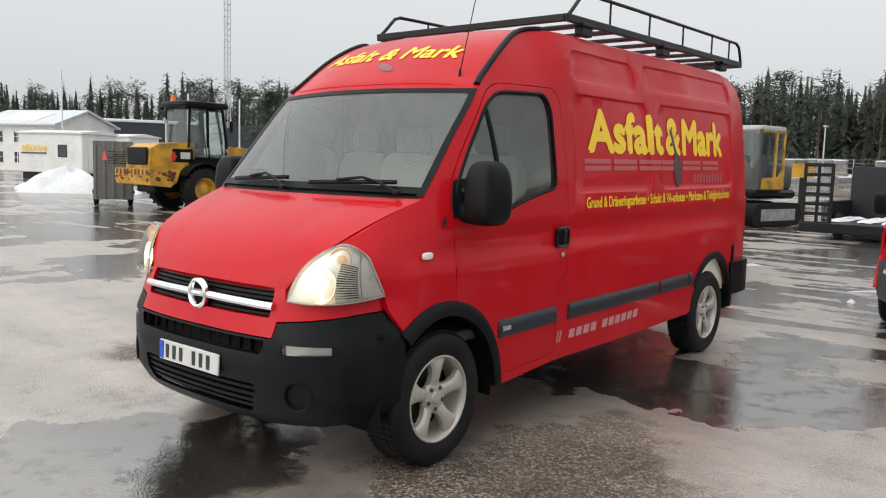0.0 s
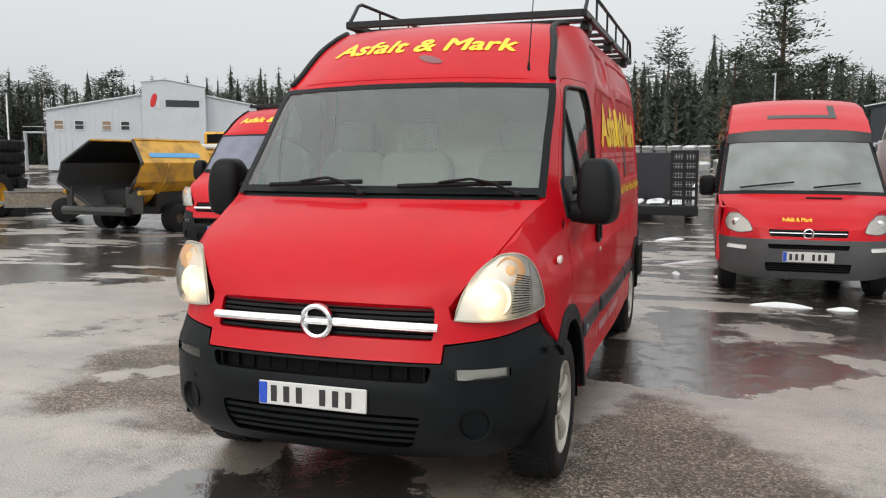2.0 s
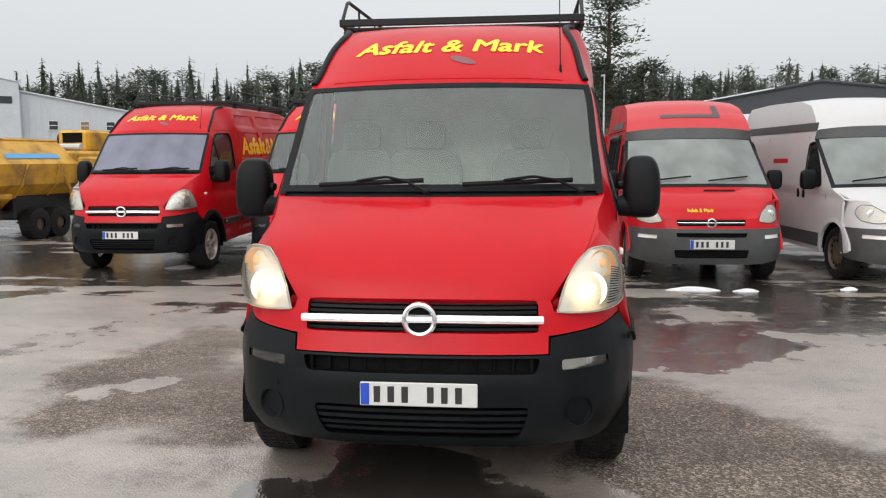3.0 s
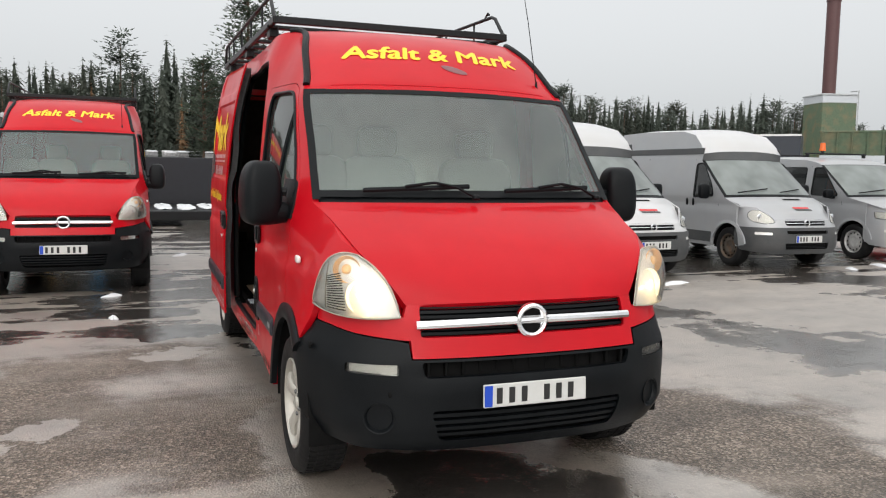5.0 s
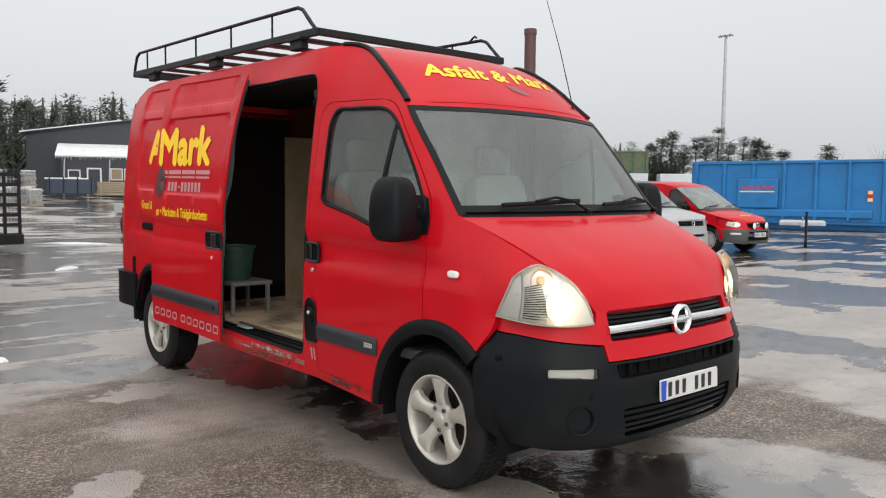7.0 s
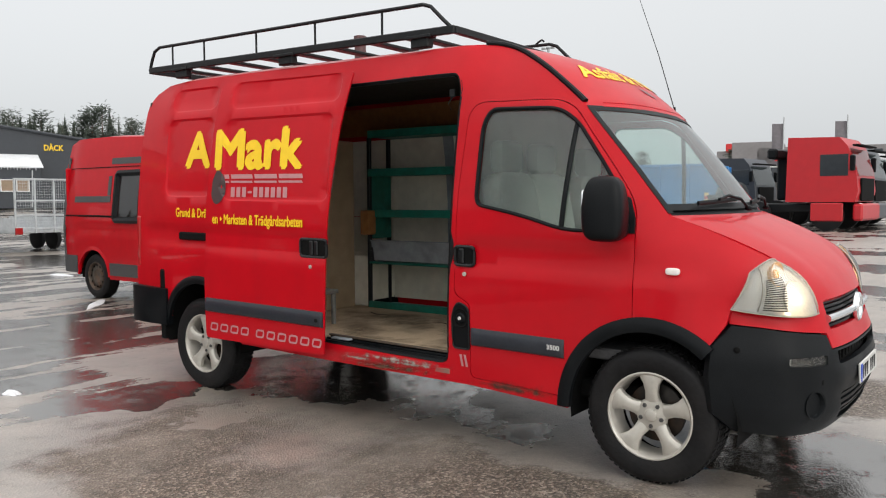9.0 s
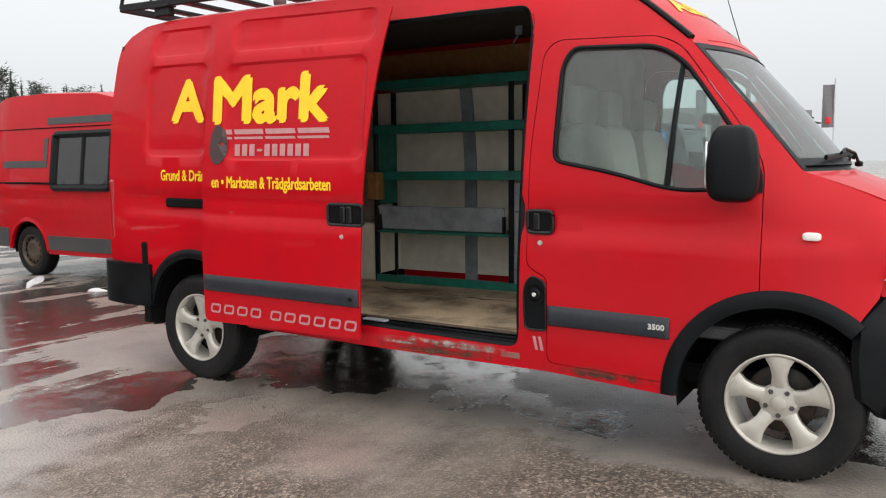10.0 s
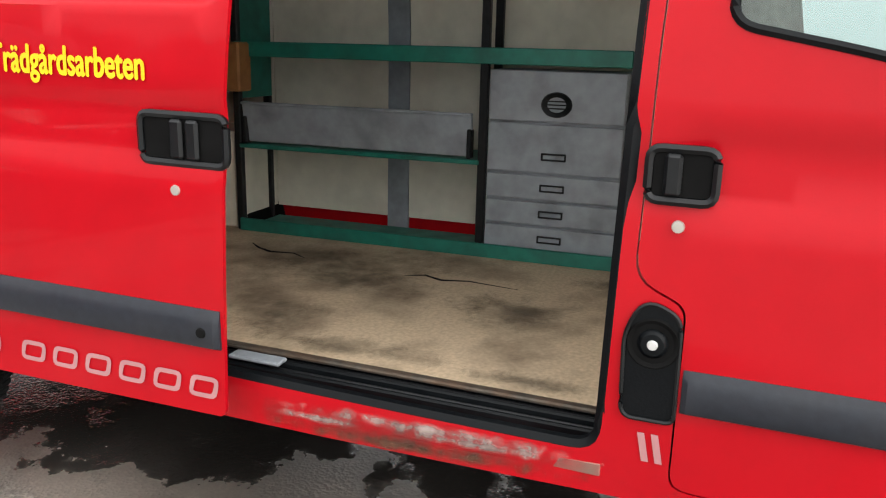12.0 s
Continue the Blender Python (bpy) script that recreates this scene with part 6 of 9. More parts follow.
# ---- the smaller vans of the row ----
def small_van(name, label, m, p, group=""):
    """A van from its centre line: bonnet, screen, band, roof. Origin: ground below the front axle; it looks along -y."""
    v = thing(name, label, "van", m, group)
    W, yf, wb, paint, low = p["half"], p["nose"], p["base"], p["paint"], p["bumper"]
    line, nb, ns, nd = p["line"], p["bonnet"], p["screen"], p["band"]
    zw, tum, bow = p["waist"], p["tumble"], p["bow"]
    plan = spline([(0, yf), (.35 * W, yf + .012), (.62 * W, yf + .07), (.85 * W, yf + .22), (.955 * W, yf + .42), (W * .985, yf + .62)], 6)
    plen = np.r_[0, np.cumsum([math.dist(plan[i], plan[i + 1]) for i in range(len(plan) - 1)])]
    px, py = [q[0] for q in plan], [q[1] for q in plan]
    end = float(plen[-1])

    def half(y, z):
        w = W
        if y < yf + .62:
            w -= .10 * ((yf + .62 - y) / .62) ** 2
        w -= tum * max(0, z - zw) ** 1.15
        w -= .035 * max(0, .5 - z) ** 1.0
        return w - .05 * smoothstep(p["tail"] - .5, p["tail"], y) ** 2

    zi, di = p["inset"]

    def nose_at(a, z, extra=0.0):
        s = min(abs(a), end)
        x, y = float(np.interp(s, plen, px)), float(np.interp(s, plen, py))
        x2, y2 = float(np.interp(min(end, s + .03), plen, px)), float(np.interp(min(end, s + .03), plen, py))
        x1, y1 = float(np.interp(max(0, s - .03), plen, px)), float(np.interp(max(0, s - .03), plen, py))
        t = Vector((x2 - x1, y2 - y1)).normalized()
        d = float(np.interp(z, zi, di)) * (1 - .75 * smoothstep(.6 * end, end, s)) + extra
        return (math.copysign(x - t.y * d, a) if a else 0.0, y + t.x * d, z)

    c = [tuple(q) for q in line]
    e = []
    for i, (y, z) in enumerate(c):
        ey, ez = y + bow * (1.0 if i <= ns else .35), z - (.02 if nb <= i <= ns else .05)
        if i < nb:
            ez = z - .03
        e.append(((half(ey, ez) - (.02 if i < nb else 0.0)) * (p.get("taper", (1, 1, 1))[i] if i < nb else 1), ey, ez))
    # the bonnet meets the nose
    meet = p.get("meet", .62)
    e[0] = (nose_at(meet * end, c[0][1])[0], nose_at(meet * end, c[0][1])[1], c[0][1])
    body_shell = shell(c, e, 2.6)
    part("bonnet", Geo().sheet(body_shell, span(0, nb, 4 * nb), span(-1, 1, 22), (0, .02, -.02)), paint, v)
    part("windscreen", Geo().sheet(lambda s, u: (lambda q: (q[0], q[1] - .003, q[2] + .003))(body_shell(s, u)), span(nb + .12, ns - .04, 6), span(-.95, .95, 18)), p.get("glass", SCREENDARK), v)
    part("screen_border", Geo().sheet(body_shell, span(nb, ns, 6), span(-1, 1, 18), (0, .01, -.01)), BLACK, v)
    if nd > ns:
        part("roof_band", Geo().sheet(body_shell, span(ns, nd, 3), span(-1, 1, 18), (0, .01, -.01)), GREYPLASTIC, v)
    part("roof", Geo().sheet(body_shell, span(nd, len(c) - 1, 3 * (len(c) - 1 - nd)), span(-1, 1, 22), (0, .01, -.02)), p.get("top", paint), v)
    r = .335
    tail, sill = p["tail"], .30
    edge = [(q[1], q[2]) for q in e]
    fy = yf + .62
    zfy = float(np.interp(fy, [q[0] for q in edge[:nb + 1]], [q[1] for q in edge[:nb + 1]]))
    up = [(fy, zfy)] + [q for q in edge if q[0] > fy + .03]
    arch_f = arc(0, .32, .40, 172, 6, 14)
    arch_r = arc(wb, .32, .40, 174, 6, 14)
    poly = up[:1] + up[1:] + [(tail, up[-1][1] - .1), (tail + .02, 1.0), (tail, .45), (wb + .45, .40)] + arch_r[::-1] + [(wb - .42, sill), (.42, sill)] + arch_f[::-1] + [(fy, .34)]
    for s in (1, -1):
        wins = [rounded(w, .05, 4) for w in p["windows"][0 if s > 0 else 1]]
        fn = lambda y, z, off=0.0, s=s: (s * (half(y, z) + off - .012 * smoothstep(.95, 1.0, z) * smoothstep(1.10, 1.05, z)), y, z)
        side = part("side_panel", panel(poly, wins[:1], fn, .10, lambda y, z, s=s: (-s * .03, 0, 0), [[(fy + .1, z), (tail - .1, z)] for z in (.95, 1.0, 1.05, 1.10)]), paint, v)
        for i, w in enumerate(wins):
            part("side_window", panel(w, [], lambda y, z, s=s, i=i: fn(y, z, .004 if i else -.01), .2), SIDEDARK, side)
            part("window_seal", Geo().tube([fn(y, z, .002) for y, z in dense(w, .08)], .010, 5, True), BLACK, side)
        for a, b in p["seams"]:
            zt = min(p["seam_top"], float(np.interp(a + b, [q[0] for q in edge], [q[1] for q in edge])) - .06)
            part("door_seam", Geo().tube([fn(a, .36, -.001), fn(a, min(1.0, zt - .05), -.001), fn(a + b, zt, -.001)], .004, 4), DARK, side)
        for y in p["handles"]:
            part("door_handle", Geo().blob(fn(y, 1.04, .008), (.03, .05, .13) if p.get("upright") else (.03, .14, .04), .5, 10, 6), BLACK if p.get("upright") else paint, side)
        part("side_trim", Geo().sheet(lambda y, z, s=s: fn(y, z, .012), span(.44, wb - .44, 6), [.36, .38, .52, .54], (-s * .02, 0, 0)), low, v)
        part("rear_trim", Geo().sheet(lambda y, z, s=s: fn(y, z, .015), span(wb + .43, tail + .01, 4), [.36, .40, .60, .62], (-s * .02, 0, 0)), low, v)
        for cy in (0, wb):
            part("wheel_housing", Geo().sheet(lambda k, u, cy=cy, s=s: (s * (W - .05 - .3 * u), cy + .40 * math.cos(radians(k)), .32 + .40 * math.sin(radians(k))), span(-5, 185, 14), span(0, 1, 2)).sheet(lambda k, u, cy=cy, s=s: (s * (W - .35), cy + .40 * u * math.cos(radians(k)), .32 + .40 * u * math.sin(radians(k))), span(-5, 185, 14), span(0, 1, 1)), DARK, v)
            part("arch_lip", Geo().sheet(lambda k, u, cy=cy, s=s: (s * (half(cy, .5) + .012 - .01 * u), cy + (.40 + .05 * u) * math.cos(radians(k)), .32 + (.40 + .05 * u) * math.sin(radians(k))), span(178 if cy else 170, 3, 18), span(0, 1, 2), (-s * .03, 0, 0)), p.get("lip", paint), v)
            w = wheel("wheel", Matrix.Translation((s * (W - .045), cy, .325)) @ (Matrix.Rotation(math.pi, 4, "Z") if s < 0 else Matrix()) @ Matrix.Diagonal((.92, .94, .94, 1)), v, steel=p["steel"])
        # door mirror
        mir = group_part("door_mirror", v)
        yy, zz = p["mirror"]
        part("housing", Geo().blob((s * (half(yy, zz) + .15), yy, zz), (.20, .12, .26 if p.get("upright") else .17), .5, 18, 10), BLACK if p.get("upright") else p.get("mirror_paint", BLACK), mir)
        part("arm", Geo().box((s * (half(yy, zz) + .03), yy, zz - .07), (.14, .06, .05), .012), BLACK, mir)
        # headlight
        hl = group_part("headlight", v)
        lp = rounded([(s * a * end, z) for a, z in p["lamp"]], p["lamp_r"], 5)
        if s < 0:
            lp = lp[::-1]
        part("lens", panel(lp, [], lambda a, z: nose_at(a, z, -.014), .05), LENS, hl)
        part("reflector", panel(lp, [], lambda a, z: nose_at(a, z, -.005), .05), LAMPWHITE, hl)
        part("bezel", Geo().tube([nose_at(a, z, -.008) for a, z in dense(lp, .05)], .004, 5, True), GREYPLASTIC, hl)
        ca = sum(q[0] for q in lp) / len(lp)
        cz = sum(q[1] for q in lp) / len(lp)
        part("bulb", Geo().blob(nose_at(ca, cz, -.004), (.10, .015, .10), 1.0, 14, 8), CHROME, hl)
        part("tail_lamp", Geo().box((s * (W - .105), tail - .05, 1.05), (.06, .08, .42), .02), TAIL, v)
    # nose
    lip = c[0][1]
    brow = [(.60, lip + .10), (.76, lip + .20), (.90, lip + .215)] if p.get("brow") else [(.80, lip + p["rise"])]
    right = [(meet * end, lip + .005)] + [(a * end, z) for a, z in brow] + [(end, zfy)]
    top = [(-a, z) for a, z in right[::-1]] + [(0, lip + .012)] + right
    # the wing's top between the bonnet's edge and the nose
    ra, rz = [q[0] for q in right], [q[1] for q in right]
    front_edge = [q for q in e[:nb + 1] if q[1] < fy - .01]
    k = len(front_edge)
    w0 = (fy - e[k - 1][1]) / (e[k][1] - e[k - 1][1])
    front_edge.append(tuple(e[k - 1][j] * (1 - w0) + e[k][j] * w0 for j in range(3)))
    front_edge[-1] = (half(fy, zfy), fy, front_edge[-1][2])
    for s in (1, -1):
        def wing(t, u, s=s):
            i = min(int(t * k), k - 1)
            f = t * k - i
            P = Vector(front_edge[i]).lerp(Vector(front_edge[i + 1]), f)
            a = meet * end + (1 - meet) * end * t
            Q = Vector(nose_at(a, float(np.interp(a, ra, rz))))
            q = P.lerp(Q, u) + Vector((.3, -.4, .6)) * (.03 * 4 * u * (1 - u) * math.sin(math.pi * min(1, t * 1.1)))
            return (s * q.x, q.y, q.z)
        part("front_wing", Geo().sheet(wing, span(0, 1, 12), span(0, 1, 5)), paint, v)
    zb = p["bumper_top"]
    mask = [(-end, zb), (0, zb), (end, zb)] + top[::-1]
    gr = p["grille"]
    hole = rounded([(-gr[0], gr[1]), (gr[0], gr[1]), (gr[0] * 1.06, gr[2]), (-gr[0] * 1.06, gr[2])], .02, 3)
    part("front_panel", panel(mask, [hole], nose_at, .07, lambda a, z: (0, .02, 0)), paint, v)
    grille = group_part("grille", v)
    part("backing", Geo().sheet(lambda a, z: nose_at(a, z, .03), span(-gr[0] * 1.1, gr[0] * 1.1, 10), span(gr[1] - .02, gr[2] + .02, 2)), DARK, grille)
    for k in range(3):
        z = gr[1] + (gr[2] - gr[1]) * (k + .5) / 3
        part("slat", Geo().tube([nose_at(a, z, .006) for a in span(-gr[0], gr[0], 10)], .009, 6), BLACK if k != 1 or not p.get("bar") else CHROME, grille)
    emb = part("emblem", Geo().lathe([(.040, 0), (.046, -.012), (.056, -.010), (.058, .006)], 24, Vector(nose_at(0, (gr[1] + gr[2]) / 2, -.012)), 1), CHROME, grille, "round chrome emblem")
    bpoly = [(-end, zb), (0, zb + .006), (end, zb), (end, .40), (.9 * end, .30), (.5 * end, .25), (-.5 * end, .25), (-.9 * end, .30), (-end, .40)]
    intake = rounded([(-.42, .33), (.42, .33), (.44, .43), (-.44, .43)], .02, 3)
    slot = rounded([(-.40, zb - .10), (.40, zb - .10), (.42, zb - .045), (-.42, zb - .045)], .015, 3)
    fogs = [rounded([(s * .50 * end, zb - .12), (s * .72 * end, zb - .115), (s * .72 * end, zb - .07), (s * .50 * end, zb - .075)], .015, 3) for s in (1, -1)]
    bumper = part("front_bumper", panel(bpoly, [intake, slot] + fogs, lambda a, z: nose_at(a, z, -.018), .07, lambda a, z: (0, .03, 0)), low, v)
    part("intake_back", Geo().sheet(lambda a, z: nose_at(a, z, .03), span(-.46, .46, 8), span(.31, .45, 2)), DARK, bumper)
    part("slot_back", Geo().sheet(lambda a, z: nose_at(a, z, .02), span(-.46, .46, 8), span(zb - .12, zb - .03, 2)), DARK, bumper)
    for z in (.355, .38, .405):
        part("intake_slat", Geo().tube([nose_at(a, z, 0) for a in span(-.42, .42, 8)], .006, 5), BLACK, bumper)
    for s in (1, -1):
        part("fog_lamp", Geo().sheet(lambda a, z: nose_at(a, z, -.006), span(s * .50 * end, s * .72 * end, 4), span(zb - .12, zb - .07, 1), (0, .02, 0)), REFLECTOR, bumper)
    pl = Vector(nose_at(0, p["plate"], -.03))
    plate = part("number_plate", Geo().box(pl, (.52, .012, .112), .003), WHITE, v)
    part("blue_band", Geo().box(pl + Vector((-.238, -.007, 0)), (.038, .004, .104), .001), PLATEBLUE, plate)
    for x in (-.178, -.118, -.058, .052, .112, .172):
        part("plate_bar", Geo().box(pl + Vector((x, -.008, 0)), (.028, .004, .070), .001), PLATEINK, plate)
    # wipers
    for x0, x1 in ((.10, .55), (-.60, -.08)):
        wp = part("wiper", Geo().tube([Vector(body_shell(nb + .18 + .03 * k, (x0 + (x1 - x0) * k / 6) / .8)) + Vector((0, -.02, .02)) for k in range(7)], .010, 5), BLACK, v)
    part("rear_wall", Geo().box((0, tail - .02, (edge[-1][1] + .35) / 2), (2 * W - .16, .05, edge[-1][1] - .40), .02), paint, v)
    part("underbody", Geo().box((0, (tail + yf) / 2 + .1, .36), (2 * W - .3, tail - yf - .5, .10), .02), DARK, v)
    part("dashboard", Geo().box((0, .35, 1.0), (1.5, .5, .25), .06), FELT, v)
    for x in (.42, -.42):
        part("seat", Geo().blob((x, .95, 1.10), (.5, .18, .75), .4, 12, 8, Matrix.Rotation(radians(-10), 3, "X")).blob((x, .75, .85), (.5, .5, .2), .4, 12, 8), FELT, v)
    part("bulkhead", Geo().box((0, 1.35, 1.1), (2 * W - .35, .03, 1.2), .01), FELT, v)
    return v, nose_at, half, body_shell



VIVARO_LINE = [(-.72, .80), (-.60, .93), (-.35, 1.06), (-.05, 1.16), (.35, 1.49), (.72, 1.80), (.80, 1.95), (.92, 2.10), (1.25, 2.29), (1.7, 2.38), (2.8, 2.43), (3.6, 2.42), (3.88, 2.35), (3.95, 2.02)]


HIGH_LINE = VIVARO_LINE[:7] + [(.92, 2.11), (1.14, 2.29), (1.5, 2.37), (2.8, 2.40), (3.6, 2.38), (3.87, 2.26), (3.94, 1.95)]


def midsize(paint, top, bumper, glass_second, line=VIVARO_LINE, lip=None):
    win = [(.42, 1.16), (.98, 1.12), (1.0, 1.72), (.80, 1.74), (.50, 1.36)]
    second = [[(1.40, 1.20), (2.47, 1.20), (2.47, 1.80), (1.40, 1.80)]] if glass_second else []
    return dict(half=.94, nose=-.83, base=3.098, paint=paint, top=top, bumper=bumper, line=line, meet=.46, taper=(1, .80, .94), bonnet=3, screen=5, band=6, waist=1.1, tumble=.13, bow=.16,
                inset=([.25, .35, .55, .70, .80, .95, 1.1], [.06, .01, 0, .03, .08, .16, .25]), tail=3.95, windows=([win] + second, [win] + second), seams=[(.28, .1), (1.06, 0), (2.54, 0)], seam_top=1.82,
                handles=[.98, 1.16], upright=True, mirror=(.50, 1.24), lamp=[(.46, .765), (.60, .74), (.79, .775), (.87, .87), (.83, .955), (.70, .955), (.54, .875)], lamp_r=.05, rise=.20, brow=True, bumper_top=.68, grille=(.40, .715, .79), bar=True, plate=.50, steel="dark",
                lip=lip or paint, mirror_paint=BLACK)


red_mid, red_nose, red_half, red_shell = small_van("high_roof_van", "red high-roof van with grey bumper and dark roof stripes, parked", pose(2.64, 6.55, 0), midsize(RED, RED_FADED, GREYPLASTIC, True), "parked high-roof vans")
logo = lay(*letters("Asfalt & Mark", .055, .38, .03, .2), lambda x, y: (lambda q: (q[0], q[1] - .006, q[2] + .006))(red_shell(.55 + y * 6, (x - .32) / .80)))
part("bonnet_writing", logo, YELLOW, red_mid, "small yellow lettering", smooth=0, keep=True)
part("roof_stripe", Geo().sheet(lambda s, u: (lambda q: (q[0], q[1] - .004, q[2] + .004))(red_shell(s, u)), span(6.95, 7.2, 2), span(-.45, .55, 10)).sheet(lambda s, u: (lambda q: (q[0], q[1] - .004, q[2] + .004))(red_shell(s, u)), span(7.2, 7.9, 3), span(.45, .55, 2)), GREYPLASTIC, red_mid)
part("bonnet_vent", Geo().sheet(lambda s, u: (lambda q: (q[0], q[1] - .003, q[2] + .004))(red_shell(s, u)), span(2.5, 2.68, 1), span(.02, .45, 5)), DARK, red_mid)
for s in (1, -1):
    on_flank = lambda y, z, s=s: (s * (red_half(y, z) + .008), y, z)
    part("flank_stripe", Geo().sheet(on_flank, span(2.66, 3.62, 5), [1.42, 1.51], (-s * .012, 0, 0)).sheet(on_flank, [2.66, 2.74], span(1.52, 1.80, 3), (-s * .012, 0, 0)), GREYPLASTIC, red_mid)
    part("roof_groove", Geo().sheet(on_flank, span(1.30, 2.70, 6), [1.97, 2.06], (-s * .012, 0, 0)), GREYPLASTIC, red_mid)
    part("roof_seam", Geo().tube([on_flank(y, 1.93) for y in span(1.0, 3.86, 8)], .006, 5), DARK, red_mid)
    part("slide_rail", Geo().tube([on_flank(y, z) for y, z in ((2.48, 1.17), (2.56, 1.215), (2.9, 1.22), (3.4, 1.22), (3.9, 1.22))], .014, 6), DARK, red_mid)
    part("rear_corner", Geo().tube([on_flank(y, z) for y, z in ((3.93, .62), (3.955, 1.0), (3.95, 1.6), (3.93, 2.1))], .022, 6), GREYPLASTIC, red_mid)
    part("window_surround", Geo().tube([on_flank(y, z) for y, z in rounded([(1.36, 1.16), (2.51, 1.16), (2.51, 1.84), (1.36, 1.84)], .06, 4)], .045, 6, True), BLACK, red_mid)
    part("window_divider", Geo().tube([on_flank(1.93, z) for z in (1.16, 1.5, 1.84)], .022, 6), BLACK, red_mid)

white_mid, wn_, wh_, ws_ = small_van("high_roof_van", "white high-roof van with dark bumper and red bonnet sticker", pose(5.22, 6.50, 0, 0, 0, 4), midsize(WHITEPAINT, WHITEPAINT, GREYPLASTIC, False, HIGH_LINE), "parked high-roof vans")
silver_mid, sn_, sh_, ss_ = small_van("high_roof_van", "silver high-roof van with dark bumper and dark roof band", pose(8.62, 6.98, 0, 0, 0, -2), midsize(SILVER, WHITEPAINT, GREYPLASTIC, False, HIGH_LINE), "parked high-roof vans")
for ob, sh in ((white_mid, ws_), (silver_mid, ss_)):
    on = lambda s, u, sh=sh: (lambda q: (q[0], q[1] - .005, q[2] + .005))(sh(s, u))
    part("bonnet_sticker", Geo().sheet(on, span(1.35, 1.55, 2), span(-.05, .38, 6)), LOGO_RED, ob)
    part("sticker_edge", Geo().sheet(on, span(1.15, 1.3, 2), span(-.05, .42, 6)), GREYPLASTIC, ob)
    part("bonnet_vent", Geo().sheet(on, span(2.5, 2.68, 1), span(.02, .45, 5)), DARK, ob)
for s in (1, -1):
    part("side_sticker", Geo().box((s * (wh_(1.9, 1.5) + .004), 1.95, 1.45), (.006, .55, .13), .002), LOGO_RED, white_mid)
    for ob, hf in ((white_mid, wh_), (silver_mid, sh_)):
        part("roof_groove", Geo().sheet(lambda y, z, hf=hf, s=s: (s * (hf(y, z) + .010), y, z), span(.86, 3.86, 12), [1.89, 1.90, 1.99, 2.0], (-s * .02, 0, 0)), GREYPLASTIC, ob)

T_LINE = [(-.86, .93), (-.70, 1.02), (-.35, 1.10), (.02, 1.16), (.42, 1.47), (.82, 1.77), (.98, 1.84), (1.3, 1.90), (2.4, 1.94), (3.5, 1.92), (3.92, 1.86), (4.0, 1.6)]
twin = [(.40, 1.16), (1.10, 1.16), (1.10, 1.70), (.86, 1.70)]
t_spec = dict(half=.945, nose=-.90, base=3.0, paint=SILVER, bumper=SILVER, line=T_LINE, bonnet=3, screen=5, band=5, waist=1.12, tumble=.14, bow=.14, inset=([.25, .35, .55, .70, .80, .95, 1.1], [.05, .01, 0, .02, .03, .07, .2]),
              tail=4.0, windows=([twin, [(1.30, 1.18), (2.2, 1.18), (2.2, 1.70), (1.30, 1.70)]], [twin, [(1.30, 1.18), (2.2, 1.18), (2.2, 1.70), (1.30, 1.70)]]), seams=[(.30, .05), (1.18, 0), (2.25, 0)], seam_top=1.74, handles=[1.05], mirror=(.50, 1.20),
              lamp=[(.44, .80), (.60, .76), (.86, .79), (.88, .90), (.70, .90), (.44, .885)], lamp_r=.03, rise=.03, bumper_top=.66, grille=(.44, .79, .90), bar=False, plate=.46, steel="silver", glass=SCREENDARK)
t_van, tn_, th_, ts_ = small_van("delivery_van", "silver delivery van with roof bars and an orange beacon", pose(11.75, 7.25, 0, 0, 0, -3), t_spec)
for y in (1.5, 3.2):
    part("roof_bar", Geo().box((0, y, 1.99), (1.55, .05, .03), .006).box((.72, y, 1.95), (.05, .07, .07), .008).box((-.72, y, 1.95), (.05, .07, .07), .008), STEEL, t_van)
part("beacon", Geo().lathe([(0, .17), (.05, .16), (.06, .03), (.065, 0), (0, 0)], 16, (-.30, 1.55, 2.05), 2), ORANGE, t_van)
part("beacon_post", Geo().box((-.30, 1.55, 2.02), (.05, .05, .08), .01), STEEL, t_van)
part("seat_vest", Geo().blob((.42, .93, 1.30), (.54, .22, .5), .6, 12, 8).blob((-.42, .93, 1.30), (.54, .22, .45), .6, 12, 8), VEST, t_van, "orange work vests over the seats")

C_LINE = [(-.80, .80), (-.62, .90), (-.25, 1.0), (.12, 1.07), (.55, 1.38), (.98, 1.66), (1.12, 1.72), (1.5, 1.79), (2.3, 1.81), (3.0, 1.78), (3.38, 1.70), (3.46, 1.4)]
cwin = [(.52, 1.10), (1.25, 1.08), (1.25, 1.56), (1.02, 1.58)]
c_spec = dict(half=.885, nose=-.86, base=2.68, paint=RED, bumper=GREYPLASTIC, line=C_LINE, bonnet=3, screen=5, band=5, waist=1.0, tumble=.16, bow=.16, inset=([.25, .35, .55, .66, .75, .90, 1.1], [.05, .01, 0, .03, .06, .14, .3]), tail=3.46,
              windows=([cwin], [cwin]), seams=[(.35, .05), (1.32, 0)], seam_top=1.6, handles=[1.2], mirror=(.60, 1.12), lamp=[(.50, .70), (.62, .66), (.82, .69), (.80, .80), (.54, .79)], lamp_r=.04, rise=.06, bumper_top=.60,
              grille=(.42, .665, .765), bar=False, plate=.47, steel="silver", mirror_paint=BLACK)
c_van, cn_, ch_, cs_ = small_van("compact_van", "red compact van with black bumper and two round spotlights", pose(15.6, 7.75, 0, 0, 0, -4), c_spec)
